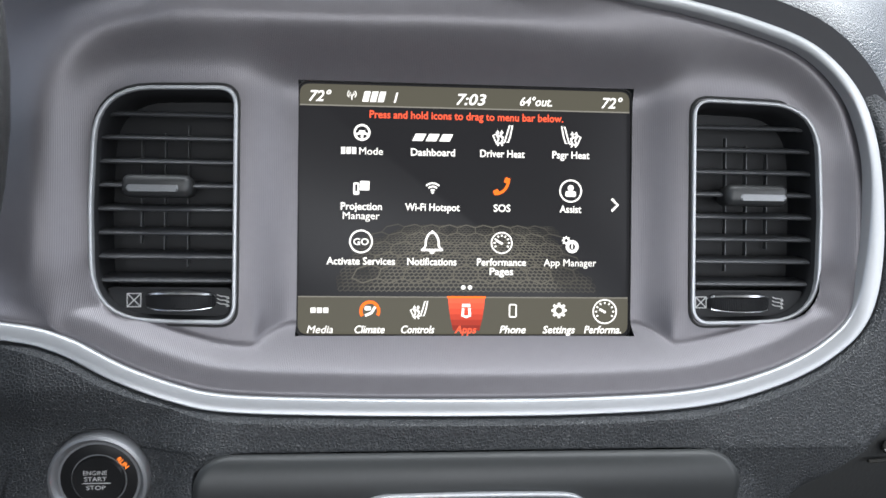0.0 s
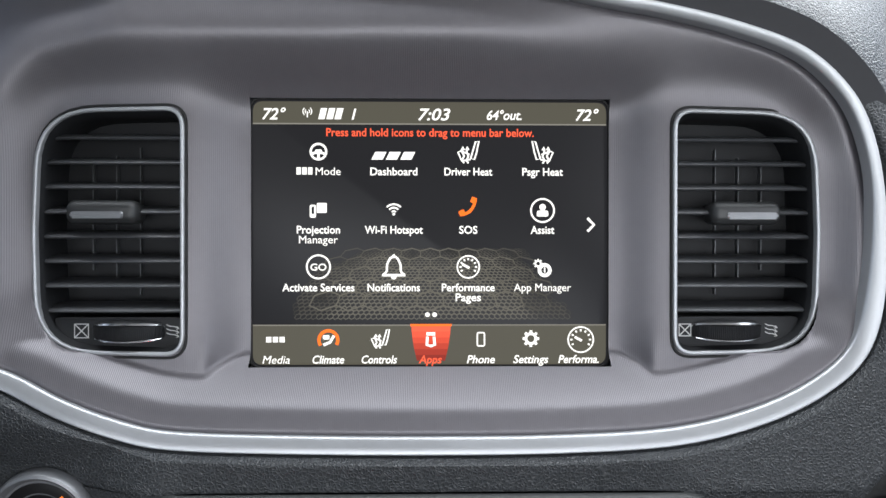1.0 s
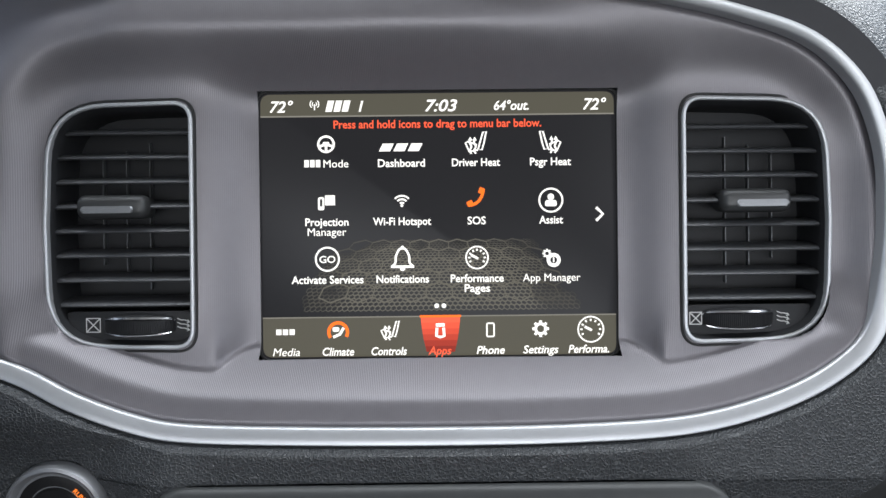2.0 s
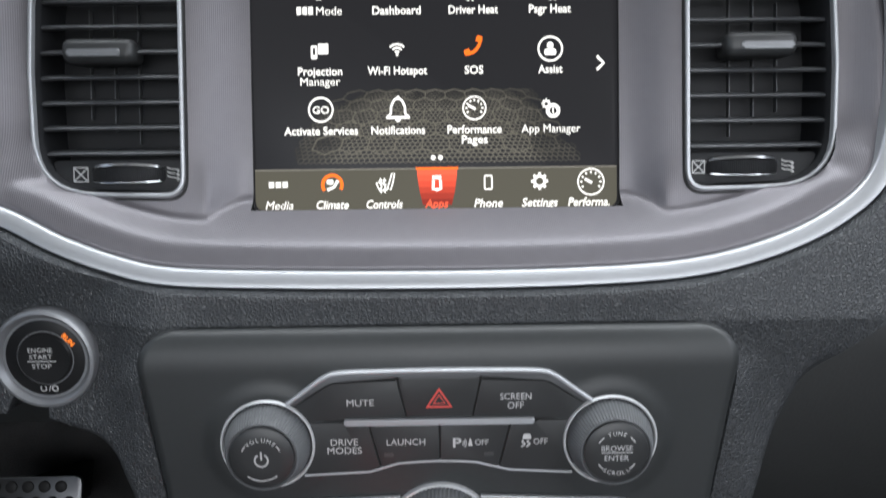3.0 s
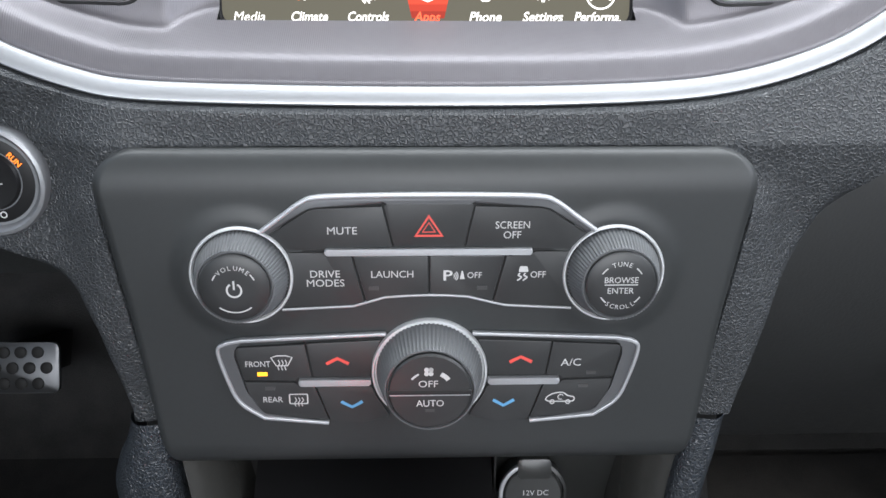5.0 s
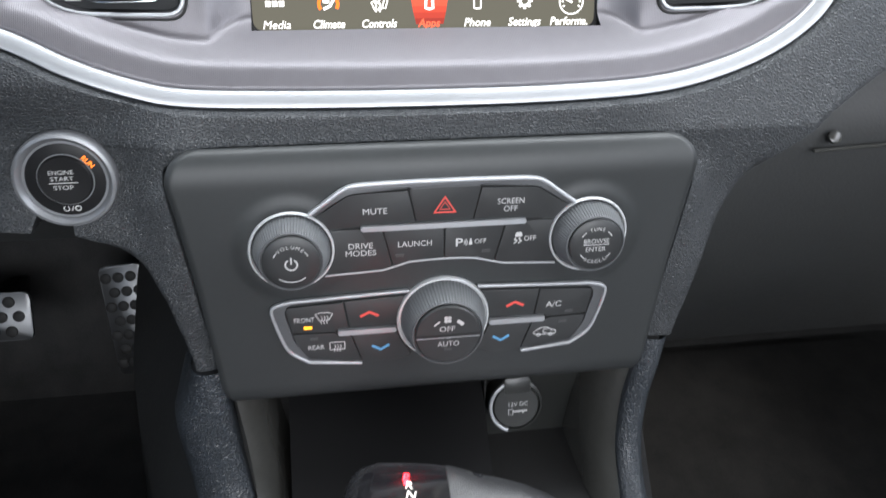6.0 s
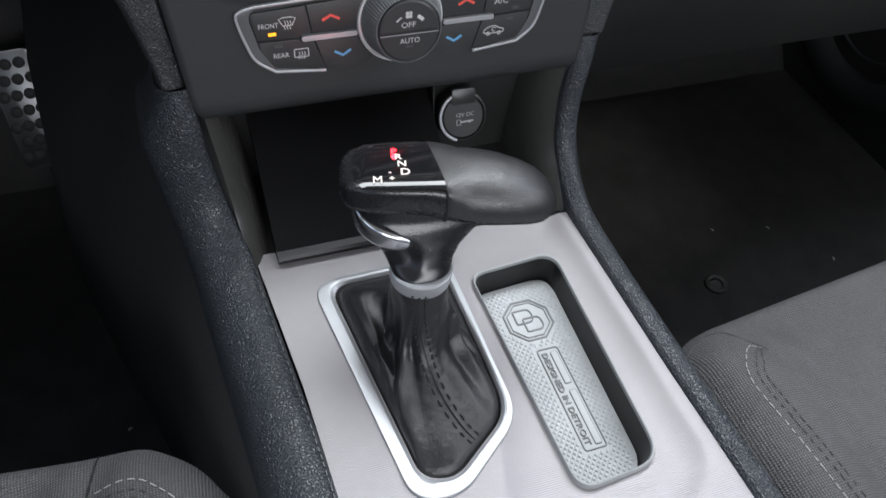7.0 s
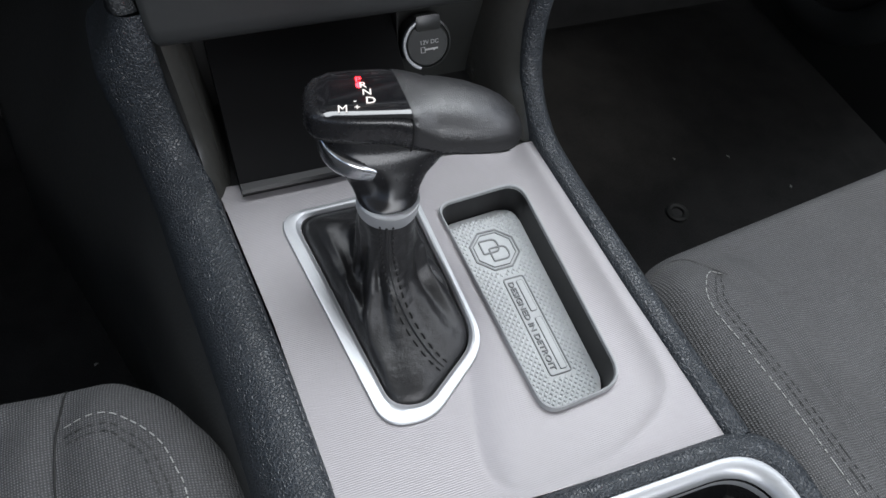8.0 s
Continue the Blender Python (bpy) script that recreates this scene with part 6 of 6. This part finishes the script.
# ---- coin tray with rubber mat ----
tray = thing("coin_tray", pose(0.054, -0.25, 0.44), "black coin tray with a grey embossed rubber mat", "tray")
TO = Vector((0.054, -0.25, 0.44))
tc_ = Vector((0.054, -0.2505))
rings = []
for k, zz in ((1.0, 0.4330), (1.0, 0.4382), (0.988, 0.4390), (0.960, 0.4386), (0.948, 0.4365)):
    kx, ky = k, 1 - (1 - k) * 0.42
    rings.append([(tc_.x + (p.x - tc_.x) * kx - TO.x, tc_.y + (p.y - tc_.y) * ky - TO.y, zz - TO.z) for p in TRAY_OUT])
part("rim", loft(rings, (False, False)), TRAY_RIM, tray, "grey rim")
rings = []
for k, zz in ((0.953, 0.4376), (0.94, 0.430), (0.925, 0.4185), (0.91, 0.4150), (0.4, 0.4148)):
    kx, ky = k, 1 - (1 - k) * 0.42
    rings.append([(tc_.x + (p.x - tc_.x) * kx - TO.x, tc_.y + (p.y - tc_.y) * ky - TO.y, zz - TO.z) for p in TRAY_OUT])
part("well", loft(rings, (False, True)), TRAY, tray, "black well")
mat_pts = [((p.x - tc_.x) * 0.91 + tc_.x - TO.x, (p.y - tc_.y) * 0.955 + tc_.y - TO.y) for p in TRAY_OUT]
ZM = 0.4180 - TO.z
rubber = part("mat", prism(mat_pts, 0.4150 - TO.z, ZM, 0.0012, 3), RUBBER, tray, "grey rubber mat")
bm = bmesh.new()
EC = Vector((0.0555 - TO.x, -0.2085 - TO.y))
TC = Vector((0.0578 - TO.x, -0.2645 - TO.y))
mp = [tuple(p) for p in mat_pts]
for j in range(-40, 41):
    for i in range(-14, 15):
        c = Vector((0.0036 * (i + 0.5 * (j % 2)), 0.00205 * j))
        edge = away(np.array(c.x), np.array(c.y), mp)
        if not inside(np.array(c.x), np.array(c.y), mp) or edge < 0.0026:
            continue
        if (c - EC).length < 0.0170 or (abs(c.x - TC.x) < 0.0080 and abs(c.y - TC.y) < 0.0352):
            continue
        a, b = 0.0015, 0.0017
        lo_ = [bm.verts.new((c.x + dx * a, c.y + dy * b, ZM - 0.0001)) for dx, dy in ((1, 0), (0, 1), (-1, 0), (0, -1))]
        hi_ = [bm.verts.new((c.x + dx * a * 0.5, c.y + dy * b * 0.5, ZM + 0.0008)) for dx, dy in ((1, 0), (0, 1), (-1, 0), (0, -1))]
        bm.faces.new(hi_)
        for q in range(4):
            bm.faces.new((lo_[q], lo_[(q + 1) % 4], hi_[(q + 1) % 4], hi_[q]))
tagged(part("studs", bm, RUBBER, rubber, "small raised diamond studs"), kind="stuff")
octo = [(EC.x + 0.0155 * math.cos(radians(22.5 + 45 * k)), EC.y + 0.0155 * math.sin(radians(22.5 + 45 * k)), ZM + 0.0003) for k in range(8)]
emblem = part("emblem", sweep(octo, soft_rect(0.0012, 0.0012, 0.0004), closed=True), RUBBER_SHADE, rubber, "raised octagonal emblem with plain shapes")
part("emblem_ring", sweep([(EC.x + (p[0] - EC.x) * 0.86, EC.y + (p[1] - EC.y) * 0.86, p[2]) for p in octo], soft_rect(0.0006, 0.0010, 0.0002), closed=True), RUBBER_SHADE, emblem)
for dx, dy in ((-0.0022, 0.0030), (0.0022, -0.0034)):
    pts = roundpoly(rect(EC.x + dx - 0.0056, EC.y + dy - 0.0048, EC.x + dx + 0.0056, EC.y + dy + 0.0048), [0.001, 0.004, 0.004, 0.001], 5)
    part("emblem_shape", sweep([(p.x, p.y, ZM + 0.0003) for p in pts], soft_rect(0.0009, 0.0014, 0.0003), closed=True), RUBBER_SHADE, emblem)
pts = roundpoly(rect(TC.x - 0.0066, TC.y - 0.0335, TC.x + 0.0066, TC.y + 0.0335), 0.0018, 4)
plaque = part("plaque_edge", sweep([(p.x, p.y, ZM + 0.0002) for p in pts], soft_rect(0.0008, 0.0012, 0.0003), closed=True), RUBBER_SHADE, rubber)
part("plaque_lettering", moved(lettering("DESIGNED IN DETROIT", 0.0036, 0.0610, 0, 0.01, 0.0014), TC.x - 0.0030, TC.y, ZM + 0.0003, -90), RUBBER_SHADE, plaque, "raised letters")
for y0, y1 in ((0.0305, 0.0085), (0.0035, -0.0310)):
    pts = roundpoly(rect(TC.x + 0.0009, TC.y + y1, TC.x + 0.0046, TC.y + y0), 0.0008, 3)
    part("plaque_bar", prism(pts, ZM - 0.0002, ZM + 0.0009, 0.0004), RUBBER, plaque, "raised plain bar")
    part("plaque_bar_edge", sweep([(p.x, p.y, ZM + 0.0003) for p in pts], soft_rect(0.0006, 0.0010, 0.0002), closed=True), RUBBER_SHADE, plaque)

# ---- cup holder behind the plate ----
cup = thing("cup_holder", pose(0.02, -0.47, 0.44), "cup holder with satin chrome ring behind the console plate", "cup holder")
CO = Vector((0.02, -0.47, 0.44))
ring_pts = roundpoly([(-0.1000, -0.3665), (-0.1000, -0.5600), (0.1350, -0.5600), (0.1340, -0.3715)], [0.03, 0.04, 0.04, 0.034], 12)
mid_ = Vector((0.02, -0.467))


def cup_ring(k, zz):
    return [(mid_.x + (p.x - mid_.x) * k - CO.x, mid_.y + (p.y - mid_.y) * k - CO.y, zz - CO.z) for p in ring_pts]


part("surround", loft([cup_ring(1.07, 0.415), cup_ring(1.07, 0.438), cup_ring(1.06, 0.4440), cup_ring(1.035, 0.4470), cup_ring(0.975, 0.4472), cup_ring(0.95, 0.4462), cup_ring(0.94, 0.4420)], (False, False)), RAIL, cup, "grained vinyl surround", None, 60)
part("ring", loft([cup_ring(0.945, 0.440), cup_ring(0.945, 0.4466), cup_ring(0.925, 0.4476), cup_ring(0.890, 0.4464), cup_ring(0.865, 0.4415), cup_ring(0.860, 0.436)], (False, False)), SILVER, cup, "satin chrome ring", None, 60)
part("well", loft([cup_ring(0.865, 0.4420), cup_ring(0.85, 0.42), cup_ring(0.82, 0.36), cup_ring(0.3, 0.36)], (False, True)), GLOSS, cup, "black well", None, 60)


# ---- front seats ----
def front_seat(sign, label):
    s = thing("front_seat", pose(sign * 0.38, -0.45, 0.13), label, "seat", "front seats")
    o = Vector((sign * 0.38, -0.45, 0.13))
    inner = 0.1280 if sign > 0 else 0.1090
    fr = -0.2417 if sign > 0 else -0.2230
    pts = [(inner, fr), (inner + 0.004, -0.80), (0.66, -0.80), (0.66, fr + (0.057 if sign > 0 else 0.045))]
    outline = roundpoly([(sign * a, b) for a, b in pts], [0.052 if sign > 0 else 0.072, 0.02, 0.02, 0.06], 16)
    if sign < 0:
        outline = [Vector(p) for p in ((-0.109, -0.80), (-0.66, -0.80), (-0.66, -0.19))] + curve([(-0.62, -0.172), (-0.40, -0.195), (-0.2274, -0.2149), (-0.1985, -0.2178), (-0.1742, -0.2197), (-0.1593, -0.2281), (-0.1463, -0.2403), (-0.1370, -0.2553), (-0.1290, -0.2690), (-0.1202, -0.2956), (-0.1130, -0.35), (-0.1100, -0.45)], 6)
    c = Vector((sign * 0.38, -0.5))
    ztop = 0.428

    def zof(x, y, d):
        """Height of the cushion: rolled edges, a fat bolster beside the console, a seam groove."""
        roll = 0.046
        z = ztop - 0.034 * (1 - math.sqrt(max(0.0, 1 - (1 - min(1.0, d / roll)) ** 2)))
        g = lerp(-y, [0.23, 0.253, 0.27, 0.285, 0.32, 0.8], [0.170, 0.180, 0.190, 0.197, 0.199, 0.205]) if sign > 0 else lerp(-y, [0.226, 0.238, 0.253, 0.276, 0.8], [0.1953, 0.1983, 0.2009, 0.2030, 0.206])
        u = abs(x) - g
        on = smooth01((d - 0.004) / 0.02)
        z -= 0.0075 * math.exp(-(u / 0.0105) ** 2) * on
        z -= 0.014 * smooth01(u / 0.035) * on
        z += 0.005 * math.exp(-((u + 0.045) / 0.025) ** 2) * on
        z -= 0.0010 * math.exp(-((u + 0.033) / 0.0045) ** 2) * on
        return z
    flat = [tuple(p) for p in outline]
    rings = []
    dense = []
    k = len(outline)
    for i in range(k):
        a, b = outline[i], outline[(i + 1) % k]
        n = max(1, int((b - a).length / 0.0032))
        dense += [a.lerp(b, j / n) for j in range(n)]
    rings.append([(p.x - o.x, p.y - o.y, 0.27 - o.z) for p in dense])
    for f in [0.0, 0.003, 0.008, 0.016, 0.028, 0.044, 0.064, 0.088, 0.115] + [0.115 + 0.40 * i / 110 for i in range(1, 111)] + [0.515 + 0.485 * i / 14 for i in range(1, 14)]:
        row = [p.lerp(c, f) for p in dense]
        d = away(np.array([q.x for q in row]), np.array([q.y for q in row]), flat)
        rings.append([(q.x - o.x, q.y - o.y, zof(q.x, q.y, float(e)) - o.z) for q, e in zip(row, d)])
    cushion = part("cushion", loft(rings, (True, True)), FABRIC, s, "dark grey woven fabric cushion", None, 80)
    # pale and dark stitch rows along the bolster
    for off, mat, name in ((0.0, THREAD, "pale_stitching"), (0.0060, DARK_THREAD, "dark_stitching"), (0.0105, DARK_THREAD, "dark_stitching")):
        bm = bmesh.new()
        if sign > 0:
            line = [(0.187, -0.2686), (0.1757 + off * 0.2, -0.2675 - off * 0.7), (0.1656 + off * 0.8, -0.2752 - off * 0.6), (0.1588 + off, -0.2919), (0.1621 + off, -0.3226), (0.1660 + off, -0.3576), (0.1689 + off, -0.4107), (0.171 + off, -0.50)]
        else:
            line = [(0.196, -0.2480 - off), (0.1762, -0.2496 - off), (0.1643 + off * 0.5, -0.2588 - off * 0.8), (0.1534 + off * 0.8, -0.2731 - off * 0.4), (0.1483 + off, -0.2896), (0.1459 + off, -0.3045), (0.146 + off, -0.36), (0.149 + off, -0.50)]
        path = curve(line, 24)
        length = 0.0
        for a, b in zip(path, path[1:]):
            length += (b - a).length
            if length % 0.0058 < 0.0036:
                pa, pb = (Vector((sign * q.x, q.y, zof(q.x, q.y, float(away(np.array(sign * q.x), np.array(q.y), flat))) + 0.0005)) - o for q in (a, b))
                sweep([pa, pb], oval(0.0007, 0.0007, 6), bm=bm)
        tagged(part(name, bm, mat, cushion), kind="stuff")
    def on_seat(x, y, lift):
        return Vector((sign * x, y, zof(x, y, float(away(np.array(sign * x), np.array(y), flat))) + lift)) - o
    crease = [(lerp(v, [0.23, 0.253, 0.27, 0.285, 0.32, 0.8], [0.170, 0.180, 0.190, 0.197, 0.199, 0.205]) if sign > 0 else lerp(v, [0.226, 0.238, 0.253, 0.276, 0.8], [0.1953, 0.1983, 0.2009, 0.2030, 0.206]), -v) for v in [(0.256 if sign > 0 else 0.2225) + 0.006 * i for i in range(40)]]
    if sign < 0:
        part("crease_seam", sweep([on_seat(x, y, 0.0002) for x, y in crease], oval(0.0012, 0.0014, 8)), GAP, cushion, "dark seam beside the bolster")
    if sign > 0:
        edge = curve([(0.1352, -0.285), (0.1365, -0.2717), (0.1430, -0.2575), (0.1545, -0.2500), (0.1645, -0.2475), (0.177, -0.2525), (0.190, -0.27)], 8)
        part("edge_seam", sweep([on_seat(p.x, p.y, 0.0002) for p in edge], oval(0.0012, 0.0012, 8)), DARK_THREAD, cushion, "dark seam round the bolster front")
    part("base", box(min(sign * 0.16, sign * 0.64) - o.x, -0.80 - o.y, 0.0, max(sign * 0.16, sign * 0.64) - o.x, -0.27 - o.y, 0.15, 0.01), SIDE, s)
    return s


front_seat(-1, "dark grey fabric driver seat with pale stitching")
front_seat(1, "dark grey fabric passenger seat with pale stitching")


# ---- pedals ----
def pedal(name, m, w0, w1, h, cols, rows, label):
    p = thing(name, m, label, "pedal", "pedals")
    pts = roundpoly([(-w1 / 2, -h / 2), (w1 / 2, -h / 2), (w0 / 2, h / 2), (-w0 / 2, h / 2)], 0.008, 5)
    part("plate", prism(pts, -0.004, 0.0, 0.001), METAL, p, "brushed steel plate")
    me = None
    for j in range(rows):
        for i in range(cols):
            x = ((i + 0.5 + (0.25 if j % 2 else -0.25)) / cols - 0.5) * (w0 + (w1 - w0) * (1 - (j + 0.5) / rows)) * 0.86
            y = ((j + 0.5) / rows - 0.5) * h * 0.92
            if me is None:
                stud = part("rubber_stud", lathe([(0.0058, -0.001), (0.0058, 0.0012), (0.0046, 0.0020), (0.0, 0.0020)], 18), GAP, p, "black rubber stud", pose(x, y, 0))
                me = stud.data
            else:
                shared("rubber_stud", me, p, pose(x, y, 0))
    part("arm", box(-0.008, -0.02, -0.26, 0.008, 0.02, -0.004), CARPET, p)
    return p


pedal("brake_pedal", facing((-0.417, 0.258, 0.292), radians(28)), 0.115, 0.115, 0.050, 6, 3, "steel brake pedal with black rubber studs")
pedal("accelerator_pedal", facing((-0.279, 0.295, 0.246), radians(25)) @ pose(0, 0, 0, 0, 0, 4), 0.046, 0.040, 0.125, 3, 7, "steel accelerator pedal with black rubber studs")

# ---- floor mat with its ring ----
fm = thing("floor_mat", pose(0.42, -0.02, 0.13), "black carpet floor mat in the passenger footwell", "floor mat")
part("carpet", prism(roundpoly(rect(-0.24, -0.22, 0.26, 0.30), 0.04), 0.0, 0.010, 0.003), CARPET, fm)
part("grommet", moved(lathe([(0.006, 0.010), (0.0135, 0.010), (0.0130, 0.013), (0.0105, 0.0145), (0.0075, 0.0135), (0.0065, 0.011)], 32), -0.012, -0.030), SIDE, fm, "black plastic fixing ring")

# ---- speaker low in the passenger door ----
speaker = thing("door_speaker", Matrix(((0, 0, -1, 0.760), (1, 0, 0, 0.195), (0, -1, 0, 0.315), (0, 0, 0, 1))) @ pose(0, 0, 0), "dark round loudspeaker trim low in the door", "loudspeaker")
part("trim_ring", lathe([(0.106, -0.004), (0.108, 0.010), (0.118, 0.016), (0.140, 0.015), (0.152, 0.008), (0.156, -0.004)], 72), PANEL, speaker, "smooth dark trim ring")
part("inner_ring", lathe([(0.080, 0.0), (0.0815, 0.006), (0.0845, 0.006), (0.086, 0.0)], 64), PANEL, speaker)
part("grille", lathe([(0.105, -0.002), (0.105, 0.001), (0.06, 0.004), (0.0, 0.005)], 64), GAP, speaker, "black cloth grille")

# ---- steering wheel, its rim close to the driver's side of the bezel ----
wheel = thing("steering_wheel", facing((-0.352, -0.150, 0.820), radians(24)), "black steering wheel with grained rim", "steering wheel")
bm = bmesh.new()
sweep([(0.185 * math.cos(2 * math.pi * i / 72), 0.185 * math.sin(2 * math.pi * i / 72), 0.0) for i in range(72)], oval(0.032, 0.030, 14), closed=True, bm=bm)
part("rim", bm, LEATHER, wheel, "black leather rim")
part("hub", lathe([(0.070, -0.03), (0.075, 0.0), (0.060, 0.020), (0.0, 0.026)], 40), SHIFT, wheel)
for a in (180, 0, 270):
    bm = sweep([(0.06 * math.cos(radians(a)), 0.06 * math.sin(radians(a)), 0), (0.178 * math.cos(radians(a)), 0.178 * math.sin(radians(a)), 0)], soft_rect(0.040, 0.014, 0.005))
    part("spoke", bm, SHIFT, wheel)


# ---- lint on the carpets ----
lint = thing("lint", Matrix.Identity(4), "small pale specks of lint on the black carpet", "lint", kind="stuff")
bm = bmesh.new()
rnd = random.Random(7)
for cx, cy, cz in ((0.450, 0.025, 0.141), (0.571, -0.054, 0.141), (0.520, 0.010, 0.141), (-0.225, -0.045, 0.131)):
    for k in range(2):
        ax_, ln = rnd.uniform(0, math.pi), rnd.uniform(0.0012, 0.0026)
        d = Vector((math.cos(ax_), math.sin(ax_), 0.0)) * ln
        c = Vector((cx + rnd.uniform(-0.001, 0.001), cy + rnd.uniform(-0.001, 0.001), cz + 0.0006))
        sweep([c - d, c + Vector((0.0004, 0.0003, 0.0005)), c + d], oval(0.0011, 0.0010, 6), bm=bm)
part("speck", bm, THREAD, lint)
